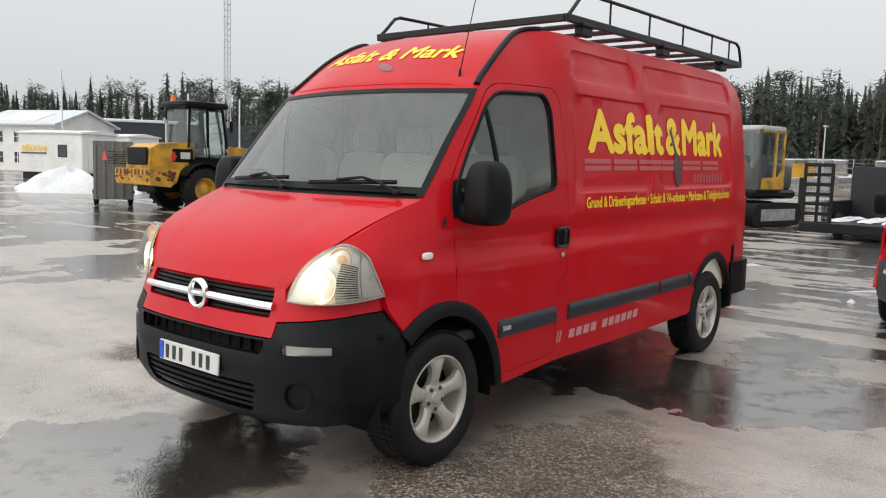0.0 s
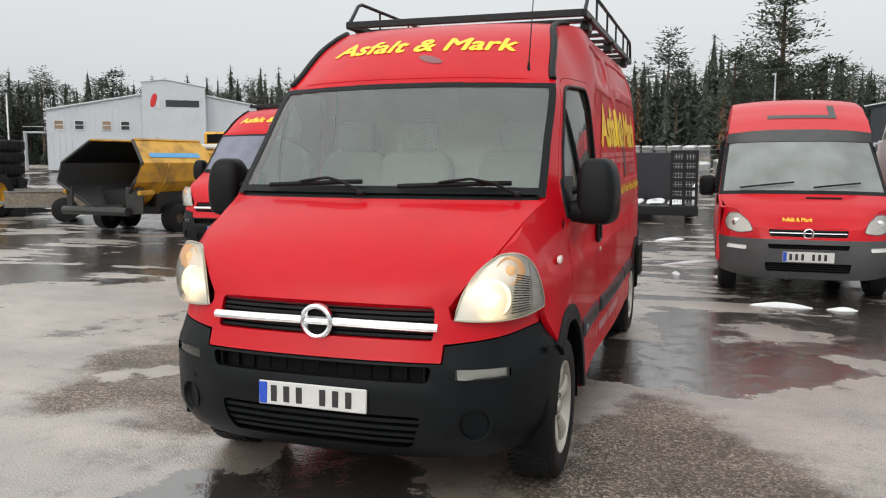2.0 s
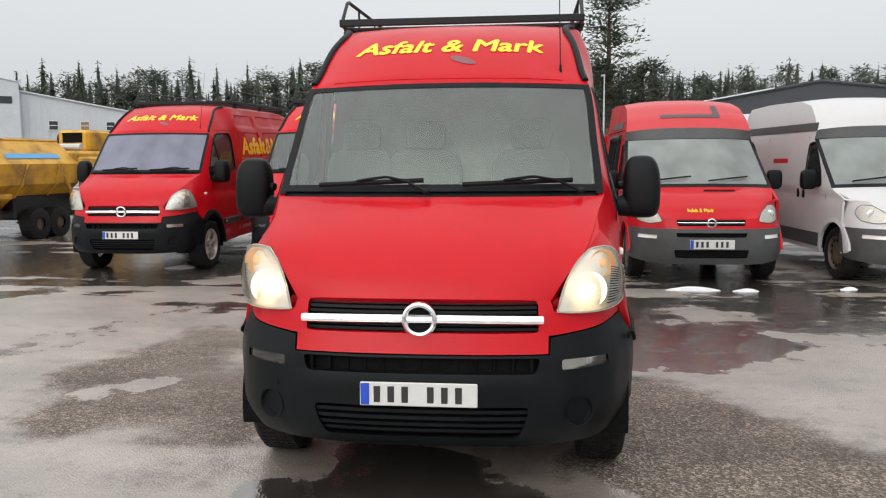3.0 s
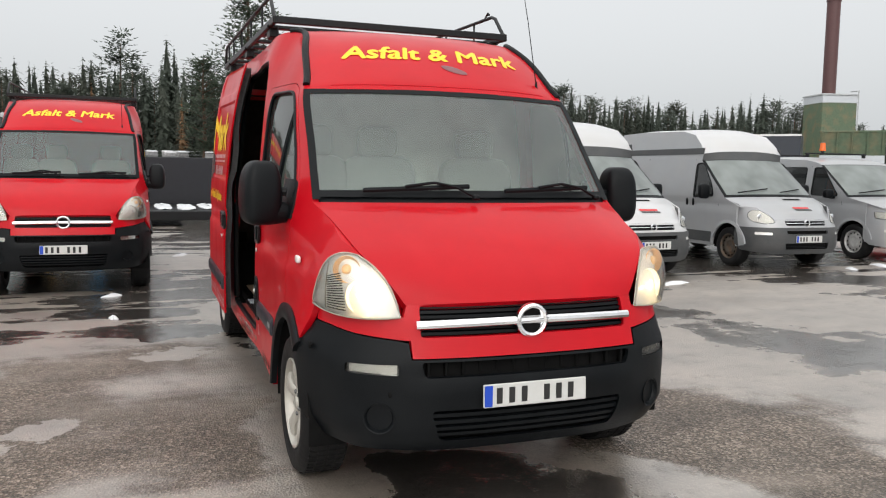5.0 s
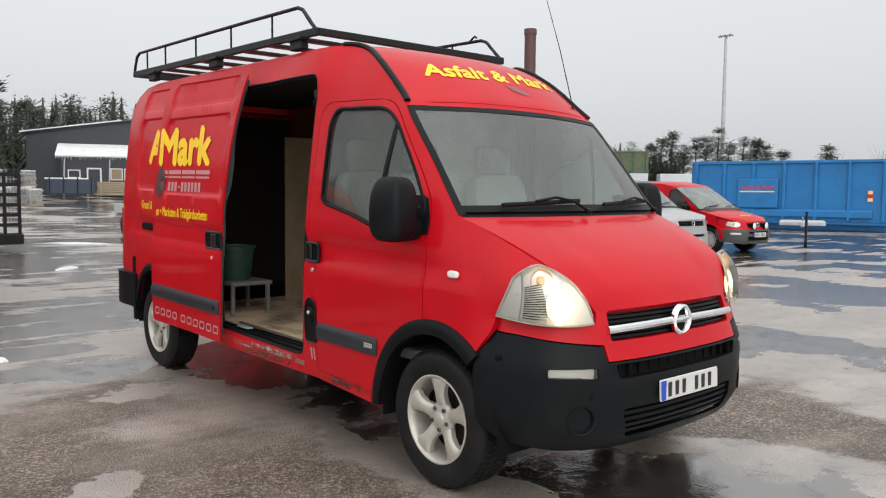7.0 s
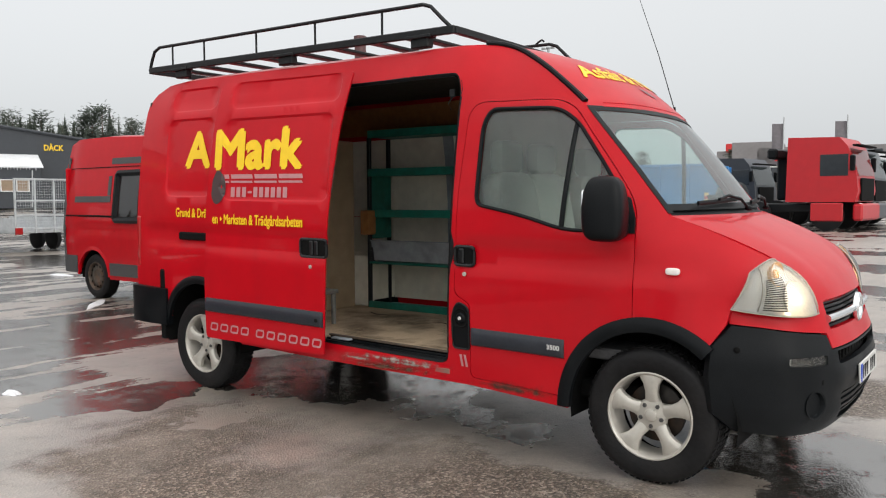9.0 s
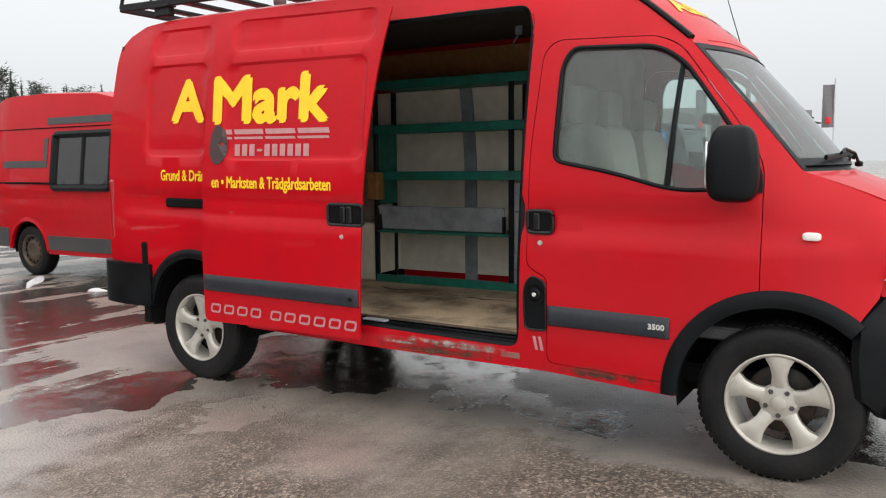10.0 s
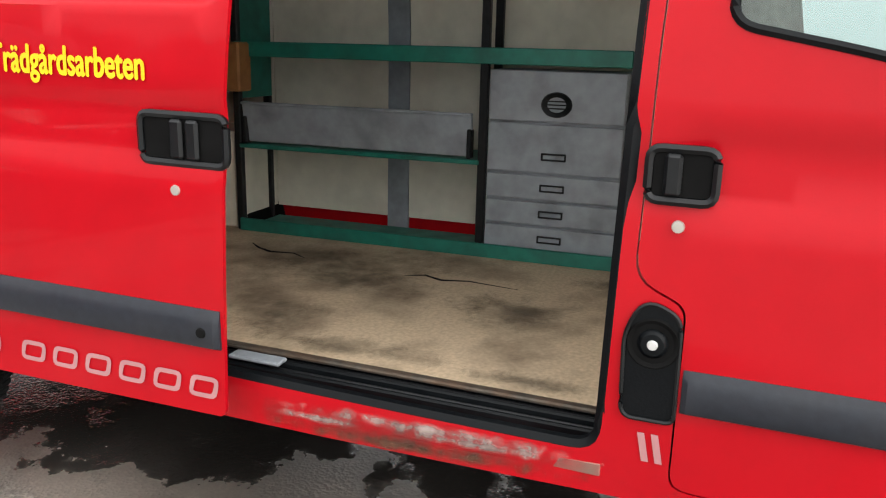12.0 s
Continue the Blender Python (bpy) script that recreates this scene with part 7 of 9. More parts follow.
for s in (1, -1):
    lp = Vector(cn_(s * .26, .70, -.07))
    spot = part("spotlight", Geo().lathe([(.0, .07), (.05, .06), (.085, .02), (.09, -.012), (.08, -.02)], 20, lp, 1), BLACK, c_van)
    part("spot_glass", Geo().lathe([(0, -.024), (.05, -.021), (.082, -.014)], 20, lp, 1), REFLECTOR, spot)
part("bonnet_writing", lay(*letters("Asfalt & Mark", .05, .4, .03), lambda x, y: (lambda q: (q[0], q[1] - .005, q[2] + .006))(cs_(1.3 + y * 6, (x - .2) / .8))), YELLOW, c_van, smooth=0, keep=True)

# ---- machines and trailers ----
def on_ground(x, y, turn=0.0, scale=1.0):
    return pose(x, y, rise(x, y), 0, 0, turn) @ Matrix.Scale(scale, 4)


def big_tyre(g_name, c, r, w, parent, rim_mat):
    """A machine tyre with lugs, its axle along x."""
    t = part(g_name, Geo().lathe([(r * .55, -w / 2), (r * .8, -w / 2), (r * .95, -w * .42), (r, -w * .25), (r, w * .25), (r * .95, w * .42), (r * .8, w / 2), (r * .55, w / 2)], 32, c), RUBBER, parent)
    lug = Geo()
    for k in range(22):
        a = 2 * math.pi * k / 22
        for s in (-1, 1):
            lug.box((c[0] + s * w * .24, c[1] + r * math.cos(a + s * .07), c[2] + r * math.sin(a + s * .07)), (w * .5, .06, .05), .008, Matrix.Rotation(a, 3, "X") @ Matrix.Rotation(radians(90), 3, "X") @ Matrix.Rotation(.5 * s, 3, "Z"))
    part("tread", lug, RUBBER, t, smooth=0, keep=True)
    part("rim", Geo().lathe([(0, w * .30), (r * .12, w * .34), (r * .2, w * .30), (r * .42, w * .12), (r * .5, w * .40), (r * .57, w * .46)], 24, c).lathe([(0, -w * .30), (r * .12, -w * .34), (r * .2, -w * .30), (r * .42, -w * .12), (r * .5, -w * .40), (r * .57, -w * .46)], 24, c), rim_mat, t)
    return t


def wheel_loader(m):
    """Origin: ground below its middle; the bucket end looks along +y."""
    v = thing("wheel_loader", "yellow wheel loader with black cab and orange beacon", "wheel loader", m)
    for s in (1, -1):
        for y in (-.65, 1.6):
            big_tyre("tyre", (s * .86, y, .60), .60, .42, v, CATYELLOW)
        part("mudguard", Geo().sheet(lambda k, u, s=s: (s * (.64 + .46 * u), -.65 + .70 * math.cos(radians(k)), .60 + .70 * math.sin(radians(k))), span(0, 150, 10), span(0, 1, 2), (0, 0, .03)), BLACK, v)
    part("chassis", Geo().box((0, -1.3, .75), (1.0, 2.0, .5), .05).box((0, .8, .7), (.8, 1.6, .4), .05), BLACK, v)
    hood = Geo().prism([(-2.55, .95), (-2.6, 1.15), (-2.5, 1.62), (-2.2, 1.72), (-.75, 1.78), (-.75, .95)], -.62, .62)
    part("engine_cover", hood, CATYELLOW, v)
    grille = part("grille", Geo().box((0, -2.60, 1.42), (1.05, .08, .42), .03), BLACK, v)
    for k in range(6):
        part("louvre", Geo().box((0, -2.65, 1.27 + .06 * k), (1.0, .03, .02), .004), DARK, grille)
    cw = Geo().prism([(-2.75, .72), (-2.82, .85), (-2.82, 1.12), (-1.6, 1.12), (-1.75, .8), (-2.0, .66)], -.95, .95)
    part("counterweight", cw, CATYELLOW, v, "scratched yellow counterweight")
    wear = random.Random(4)
    for k in range(16):
        x, z, r = wear.uniform(-.9, .9), wear.uniform(.84, 1.08), wear.uniform(.04, .10)
        part("worn_patch", Geo().add([(x + r * wear.uniform(.5, 1.4) * math.cos(2 * math.pi * j / 9), -2.824, z + .6 * r * wear.uniform(.5, 1.2) * math.sin(2 * math.pi * j / 9)) for j in range(9)], [list(range(9))]), RUST, v, smooth=0, keep=True)
        y = wear.uniform(-2.6, -1.8)
        part("worn_patch", Geo().add([(.953, y + r * wear.uniform(.5, 1.4) * math.cos(2 * math.pi * j / 9), z + .6 * r * wear.uniform(.5, 1.2) * math.sin(2 * math.pi * j / 9)) for j in range(9)], [list(range(9))]), RUST, v, smooth=0, keep=True)
    for k in range(9):
        part("hazard_patch", Geo().prism([(-2.825, .98), (-2.825, 1.10), (-2.83, 1.10), (-2.83, .98)], -.85 + .2 * k, -.77 + .2 * k), RUST, v)
    for s in (1, -1):
        part("side_decal", Geo().box((s * .625, -1.25, 1.45), (.01, .85, .32), .003), BLACK, v)
        part("decal_bar", Geo().box((s * .632, -1.15, 1.45), (.008, .40, .16), .002), WHITE, v)
        part("decal_mark", Geo().box((s * .633, -1.62, 1.42), (.008, .18, .18), .002, Matrix.Rotation(radians(45), 3, "X")), LOGO_RED, v)
    part("warning_triangle", Geo().prism([(0, -.14), (0, .14), (.26, 0)], 0, .02, 1), LOGO_RED, v).matrix_local = pose(-.7, -2.66, 1.35, 0, 0, 0) @ Matrix.Rotation(0, 4, "X")
    cab = group_part("cab", v)
    part("cab_base", Geo().box((0, -.05, 1.20), (1.26, 1.35, .45), .06), BLACK, cab)
    for x, y0, y1 in ((.62, -.68, -.62), (-.62, -.68, -.62), (.62, .55, .42), (-.62, .55, .42), (.63, -.08, -.08), (-.63, -.08, -.08)):
        part("pillar", Geo().tube([(x, y0, 1.65), (x * .94, y1, 2.62)], .04, 6), BLACK, cab)
    for s in (1, -1):
        part("cab_glass", Geo().sheet(lambda y, z, s=s: (s * (.64 - .04 * (z - 1.7)), y, z), span(-.62, .5, 2), span(1.42, 2.58, 2)), DARKCABGLASS, cab)
        part("door_frame", Geo().tube([(s * .655, -.06, 1.40), (s * .655, .50, 1.40), (s * .62, .42, 2.56), (s * .62, -.06, 2.58)], .028, 6, True), BLACK, cab)
    part("cab_glass", Geo().sheet(lambda x, z: (x, -.70 + .06 * (z - 1.65), z), span(-.6, .6, 2), span(1.72, 2.58, 2)), DARKCABGLASS, cab)
    part("cab_glass", Geo().sheet(lambda x, z: (x, .57 - .12 * (z - 1.65), z), span(-.6, .6, 2), span(1.5, 2.58, 2)), DARKCABGLASS, cab)
    part("cab_roof", Geo().blob((0, -.10, 2.70), (1.45, 1.55, .18), .35, 20, 8), BLACK, cab)
    part("driver_seat", Geo().blob((0, -.3, 1.7), (.45, .45, .15), .4).blob((0, -.52, 2.0), (.45, .12, .6), .4), FELT, cab)
    part("beacon", Geo().lathe([(0, .18), (.06, .17), (.07, .02), (.08, 0)], 14, (-.3, -.6, 2.78), 2), ORANGE, cab)
    for s in (1, -1):
        part("work_lamp", Geo().blob((s * .62, -.78, 2.62), (.14, .08, .10), .5), BLACK, cab)
        part("mirror", Geo().box((s * .85, .55, 2.2), (.12, .05, .28), .02).tube([(s * .62, .5, 2.4), (s * .85, .55, 2.3)], .012, 5), BLACK, cab)
    part("exhaust", Geo().tube([(-.42, -1.1, 1.72), (-.42, -1.1, 2.25), (-.42, -1.2, 2.35)], .05, 8), GALV, v)
    boom = Geo().prism([(.75, 1.25), (.80, 1.68), (1.05, 1.72), (1.7, 1.50), (2.45, .85), (2.35, .6), (2.2, .62), (1.6, 1.22), (1.05, 1.40)], -.30, -.20).prism([(.75, 1.25), (.80, 1.68), (1.05, 1.72), (1.7, 1.50), (2.45, .85), (2.35, .6), (2.2, .62), (1.6, 1.22), (1.05, 1.40)], .20, .30).box((0, 1.3, 1.35), (.5, .2, .2), .03)
    part("lift_arm", boom, CATYELLOW, v)
    part("cylinder", Geo().tube([(0, .6, 1.3), (0, 2.1, 1.15)], .06, 10), GALV, v)
    part("front_frame", Geo().box((0, 1.1, .90), (.75, 1.0, .45), .06), STEEL, v)
    cab.matrix_local = pose(0, -.22, 0)
    for ob in list(v.children) + list(cab.children):
        if ob.data and not ob.name.startswith(("tyre", "mudguard")):
            for vert in ob.data.vertices:
                vert.co.z += .14 * max(0.0, vert.co.z - .95)
                if ob.parent is v and vert.co.y < -.6:
                    vert.co.y = -.6 + .74 * (vert.co.y + .6)
    bucket = Geo().prism([(2.25, .95), (2.55, .98), (2.45, .55), (2.55, .25), (3.3, .12), (3.3, .06), (2.4, .06), (2.2, .4)], -1.1, 1.1)
    part("bucket", bucket, STEEL, v)
    return v


wheel_loader(on_ground(-17.80, 11.32, -2, 1.05))

# upright ramp on a small plant trailer
plant = thing("plant_trailer", "small trailer with an upright dark grey loading ramp", "trailer", on_ground(-20.4, 9.77, 62))
part("ramp", Geo().box((0, -.9, 1.1), (1.12, .05, 1.75), .01), GREYWOOD, plant)
for k in range(5):
    part("ramp_rib", Geo().box((-.5 + .25 * k, -.945, 1.1), (.05, .05, 1.75), .006), GREYWOOD, plant)
part("bed", Geo().box((0, .5, .45), (1.2, 2.8, .10), .02), STEEL, plant)
for s in (1, -1):
    part("wheel", Geo().lathe([(0, -.08), (.2, -.09), (.3, -.06), (.3, .06), (.2, .09), (0, .08)], 20, (s * .50, .4, .30)), RUBBER, plant)

# low trailer and the tyre stack on it
low = thing("flatbed_trailer", "low galvanised flatbed trailer with a jockey wheel", "trailer", on_ground(-14.6, 12.9, 38))
part("bed", Geo().box((.45, 0, .52), (3.0, 1.7, .10), .02), GREYWOOD, low)
for s in (1, -1):
    part("side_board", Geo().box((.45, s * .84, .58), (3.0, .03, .34), .006), DUSTYPLATE, low, "dusty chequer-plate side board")
    part("board_rail", Geo().box((.45, s * .86, .77), (3.04, .05, .04), .006).box((.45, s * .86, .40), (3.04, .05, .05), .006), GREYWOOD, low)
part("drawbar", Geo().box((-2.15, 0, .45), (2.3, .10, .10), .02), GREYWOOD, low)
part("jockey_wheel", Geo().tube([(-2.9, .1, .9), (-2.9, .1, .2)], .03, 8).lathe([(0, -.03), (.12, -.03), (.12, .03), (0, .03)], 16, (-2.9, .1, .12)), STEEL, low)
for s in (1, -1):
    part("wheel", Geo().lathe([(0, -.08), (.22, -.09), (.31, -.06), (.31, .06), (.22, .09), (0, .08)], 20, (.3, s * .95, .31), 1), RUBBER, low)
for k in range(4):
    t = Geo().lathe([(.20, 0), (.35, .0), (.40, .06), (.41, .17), (.40, .28), (.35, .33), (.20, .33)], 28, axis=2, closed=True)
    for j in range(20):
        a = 2 * math.pi * j / 20
        t.box((.41 * math.cos(a), .41 * math.sin(a), .17), (.03, .06, .22), .01, Matrix.Rotation(a, 3, "Z"))
    tagged(part("tyre", t, RUBBER), "black machine tyre lying in a stack", "tyre", "stacked tyres").matrix_world = on_ground(-17.05 + .02 * k, 13.74, 20 * k) @ Matrix.Translation((0, 0, .78 + .335 * k))
tyre_base = single("tyre_crate", Geo().box((0, 0, .39), (1.0, 1.0, .78), .03), STEEL, "steel crate below the tyre stack", "crate")
tyre_base.matrix_world = on_ground(-17.05, 13.74, 35)


def paver(m):
    """Asphalt paver; the hopper opens along -y, its wings folded up."""
    v = thing("asphalt_paver", "yellow asphalt paver with a black open hopper", "paver", m)
    ring = [(-.62, 1.98), (-1.16, 1.50), (-1.10, 1.10), (-.40, .50), (.40, .50), (1.10, 1.10), (1.16, 1.50), (.62, 1.98)]
    lead = [.20, -.10, -.28, .05, .05, -.28, -.10, .20]

    def bowl(shrink):
        def f(k, u):
            (x, z), y0 = ring[int(k)], lead[int(k)]
            return (x * shrink, y0 + (2.2 - y0) * u, 1.15 + (z - 1.15) * shrink)
        return f
    for s, ks in ((-1, (0, 1, 2, 3)), (1, (4, 5, 6, 7))):
        part("hopper_wing", Geo().sheet(bowl(1.0), ks, span(0, 1, 4)), CATYELLOW, v, smooth=10)
        part("hopper_lining", Geo().sheet(bowl(.97), ks, span(0, 1, 4)), TAR, v, smooth=10)
        rim = Geo()
        rim.tube([bowl(.985)(k, 0) for k in ks], .035, 6)
        part("hopper_lip", rim, TAR, v)
        for u in (.33, .72):
            part("wing_rib", Geo().tube([bowl(1.01)(k, u) for k in ks[1 if s < 0 else 0:4 if s < 0 else 3]], .028, 5), CATYELLOW, v)
        edge = [bowl(1.0)(0 if s < 0 else 7, u) for u in span(0, 1, 3)]
        part("wing_edge", Geo().tube(edge, .03, 5), CATYELLOW, v)
        part("script_mark", Geo().add([tuple(Vector(bowl(1.012)(1 if s < 0 else 6, u)).lerp(Vector(bowl(1.012)(0 if s < 0 else 7, u)), w)) for u, w in ((.12, .22), (.80, .22), (.80, .42), (.12, .42))], [[0, 1, 2, 3]]), STRIPEBLUE, v)
        part("flap", Geo().box((s * .92, -.12, .72), (.36, .05, .55), .01, Matrix.Rotation(radians(25 * s), 3, "Z")), TAR, v)
        part("guide", Geo().box((s * 1.06, .06, .88), (.10, .42, .10), .02), CATYELLOW, v)
        for y in (.95, 1.55):
            tyre = part("bogie_wheel", Geo().lathe([(.12, -.14), (.2, -.16), (.31, -.12), (.31, .12), (.2, .16), (.12, .14)], 22, (s * 1.0, y, .31)), RUBBER, v)
            part("hub", Geo().lathe([(0, -.10), (.12, -.10), (.13, .10), (0, .10)], 14, (s * 1.0, y, .31)), STEELRIM, tyre)
        big_tyre("drive_tyre", (s * .98, 3.4, .60), .60, .40, v, CATYELLOW)
        part("side_skirt", Geo().box((s * 1.17, 3.1, 1.22), (.10, 1.9, .85), .05), CATYELLOW, v)
        part("skirt_stripe", Geo().box((s * 1.225, 3.1, 1.36), (.01, 1.8, .07), .002), STRIPEBLUE, v)
        part("skirt_line", Geo().box((s * 1.225, 3.1, 1.44), (.01, 1.8, .03), .002), WHITE, v)
        part("tilt_ram", Geo().tube([(s * 1.16, 1.95, .75), (s * 1.12, 1.75, 1.25)], [.05, .03], 8), CATYELLOW, v)
    part("hopper_floor", Geo().box((0, 1.12, .56), (1.42, 2.15, .05), .01), TAR, v)
    part("hopper_back", Geo().add([(x, 2.17, z) for x, z in ring], [list(range(8))]), TAR, v)
    part("push_roller", Geo().tube([(-.9, -.3, .5), (.9, -.3, .5)], .09, 10), TAR, v)
    part("chassis", Geo().box((0, 2.4, .65), (1.7, 3.6, .5), .04), TAR, v)
    part("engine_cover", Geo().box((0, 3.1, 1.5), (2.2, 1.9, .55), .06), CATYELLOW, v)
    part("canopy_base", Geo().box((.35, 3.5, 2.0), (.8, .8, .5), .06), CATYELLOW, v)
    part("canopy_window", Geo().box((.35, 3.09, 2.08), (.5, .02, .22), .004), DARK, v)
    part("roller_tube", Geo().tube([(-1.1, 2.5, 1.86), (1.0, 2.5, 1.86)], .07, 8), WHITEPAINT, v)
    part("seat", Geo().blob((-.5, 4.1, 1.95), (.5, .4, .6), .5), BLACK, v)
    part("screed", Geo().box((0, 4.8, .45), (2.5, .7, .5), .05), CATYELLOW, v)
    part("lamp", Geo().lathe([(0, -.02), (.08, -.02), (.06, .1), (0, .1)], 12, (-.9, 2.5, 2.05), 1), GALV, v)
    part("round_mark", Geo().lathe([(0, .004), (.12, .004), (.12, 0)], 20, (1.2, 2.3, 1.0), 0), WHITE, v)
    return v


paver(on_ground(-10.5, 10.05, -6))


def excavator(m):
    """Small tracked excavator, seen from its cab side."""
    v = thing("mini_excavator", "yellow and grey tracked mini excavator with a glazed cab", "excavator", m)
    for s in (1, -1):
        loop = rounded([(-1.25, .05), (1.25, .05), (1.38, .35), (1.2, .66), (-1.2, .66), (-1.38, .35)], .25, 5)
        tr = part("track", Geo().prism(loop, s * .95 - .2, s * .95 + .2), RUBBER, v)
        shoes = Geo()
        lp = dense(loop, .14)
        for i, (y, z) in enumerate(lp):
            shoes.box((s * .95, y, z), (.42, .07, .05), .006, Matrix.Rotation(math.atan2(z - .35, y), 3, "X"))
        part("track_shoes", shoes, RUBBER, tr)
        part("side_frame", Geo().box((s * 1.16, 0, .35), (.02, 1.9, .34), .005), BLOCKS, tr)
    part("undercarriage", Geo().box((0, 0, .55), (1.2, 1.4, .35), .04), STEEL, v)
    part("slew_deck", Geo().box((0, .1, .95), (2.0, 2.3, .26), .08), BLACK, v)
    part("engine_cover", Geo().blob((0, .9, 1.45), (1.7, .9, .85), .3, 20, 10), GREYPLASTIC, v)
    cab = group_part("cab", v)
    for x, y in ((1.0, -.95), (1.0, .35), (.05, -.95), (.05, .35), (1.0, -.1)):
        part("pillar", Geo().box((x, y, 1.95), (.08, .09, 1.75), .02), CATYELLOW if x > .5 and y > -.5 else GREYPLASTIC, cab)
    part("cab_lower", Geo().box((.50, -.3, 1.24), (1.0, 1.33, .40), .03), GREYPLASTIC, cab)
    part("side_door", Geo().prism([(-.85, 1.10), (.38, 1.10), (.38, 1.75), (.05, 1.45), (-.80, 1.40)], 1.01, 1.05), CATYELLOW, cab)
    part("roof_frame", Geo().box((1.0, -.3, 2.78), (.08, 1.35, .10), .02), CATYELLOW, cab)
    part("cab_roof", Geo().blob((.52, -.3, 2.85), (1.12, 1.5, .16), .3, 20, 8), GALV, cab)
    part("cab_glass", Geo().sheet(lambda y, z: (1.02, y, z), span(-.9, .3, 1), span(1.35, 2.78, 1)), DARKCABGLASS, cab)
    part("cab_glass", Geo().sheet(lambda x, z: (x, -.98, z), span(.08, .98, 1), span(1.2, 2.78, 1)), DARKCABGLASS, cab)
    part("seat", Geo().blob((.5, .0, 1.7), (.5, .2, .8), .4), FELT, cab)
    part("boom", Geo().prism([(-1.0, 1.2), (-1.9, 2.2), (-2.2, 2.1), (-2.9, 1.2), (-2.75, 1.1), (-2.1, 1.8), (-1.2, 1.0)], -.45, -.2), CATYELLOW, v)
    part("blade", Geo().box((0, -1.9, .35), (2.2, .08, .45), .02), BLACK, v)
    return v


excavator(on_ground(-4.95, 21.6, -12))

# machine trailer with two upright ramps
mt = thing("machine_trailer", "black machine trailer with upright ladder ramps and snow on its bed", "trailer", on_ground(-.42, 17.7, 0))
part("bed", Geo().box((0, 2.3, .30), (3.3, 4.6, .16), .02), STEEL, mt)
part("rear_beam", Geo().box((0, -.02, .28), (3.6, .16, .24), .02), STEEL, mt)
for x in (-1.42, 1.42):
    rp = group_part("ramp", mt)
    for dx in (-.31, 0, .31):
        part("stile", Geo().box((x + dx, -.02, 1.08), (.07, .06, 1.5), .008), STEEL, rp)
    for k in range(7):
        part("rung", Geo().box((x, -.02, .38 + .235 * k), (.62, .05, .085), .006), STEEL, rp)
    mesh = Geo()
    for k in range(16):
        for dx in (-.155, .155):
            mesh.box((x + dx - .0, .0, .42 + .09 * k), (.24, .006, .008), .001)
    for k in range(9):
        mesh.box((x - .28 + .07 * k, .0, 1.08), (.008, .006, 1.4), .001)
    part("ramp_mesh", mesh, GALV, rp, smooth=0, keep=True)
part("headboard", Geo().box((0, 4.4, 1.1), (3.3, .08, 1.45), .02), TRAILERNAVY, mt, "dark blue-black headboard")
for s in (1, -1):
    part("side_board", Geo().box((s * 1.64, 2.9, .62), (.05, 3.0, .50), .01), WHITEWALL if s > 0 else STEEL, mt)
    part("corner_post", Geo().box((s * 1.74, .0, .55), (.06, .06, .75), .01), STEEL, mt)
    part("wheel", Geo().lathe([(0, -.09), (.22, -.1), (.32, -.06), (.32, .06), (.22, .1), (0, .09)], 20, (s * 1.5, 2.6, .22)), RUBBER, mt)
for i in range(5):
    x = -1.2 + .6 * i
    g = Geo().blob((x, 2.2 + .3 * (i % 2), .40), (.48, 3.0, .09), .7, 16, 6)
    rnd = random.Random(i)
    g.v = [(a + rnd.uniform(-.03, .03), b + rnd.uniform(-.05, .05), max(.385, c + rnd.uniform(-.02, .02))) for a, b, c in g.v]
    single("snow_patch", g, SNOW, "old snow lying in a strip on the trailer bed", "snow", "snow on the trailer").matrix_world = on_ground(-.42, 17.7, 0)

# tandem trailer with a mesh cage
ct = thing("cage_trailer", "galvanised tandem trailer with a tall mesh tailgate", "trailer", on_ground(6.54, 22.3, 5))
part("bed", Geo().box((0, 0, .60), (1.7, 3.2, .10), .02), GALV, ct)
for s in (1, -1):
    part("side_board", Geo().box((s * .85, 0, .80), (.03, 3.2, .35), .006), GALV, ct)
    part("mudguard", Geo().prism([(-.9, .62), (-.8, .75), (.8, .75), (.9, .62), (.85, .62), (.78, .71), (-.78, .71), (-.85, .62)], s * 1.0 - .12, s * 1.0 + .12), GALV, ct)
    for y in (-.40, .40):
        part("wheel", Geo().lathe([(0, -.08), (.2, -.09), (.32, -.06), (.33, 0), (.32, .06), (.2, .09), (0, .08)], 22, (s * 1.0, y, .33)), RUBBER, ct)
    part("tail_lamp", Geo().box((s * .8, -1.68, .62), (.2, .06, .18), .01), TAIL, ct)
gate = group_part("tailgate", ct)
for x in (-.85, -.28, .28, .85):
    part("upright", Geo().box((x, -1.62, 1.30), (.05, .05, 1.5), .006), GALV, gate)
for z in (.68, 1.05, 1.45, 2.04):
    part("crosspiece", Geo().box((0, -1.62, z), (1.75, .04, .05), .006), GALV, gate)
mesh = Geo()
for k in range(24):
    mesh.box((-.82 + .07 * k, -1.60, 1.36), (.006, .006, 1.35), .001)
for k in range(18):
    mesh.box((0, -1.60, .72 + .075 * k), (1.7, .006, .006), .001)
part("gate_mesh", mesh, GALV, gate, smooth=0, keep=True)
part("drawbar", Geo().box((0, 2.2, .55), (.1, 1.4, .1), .02), GALV, ct)

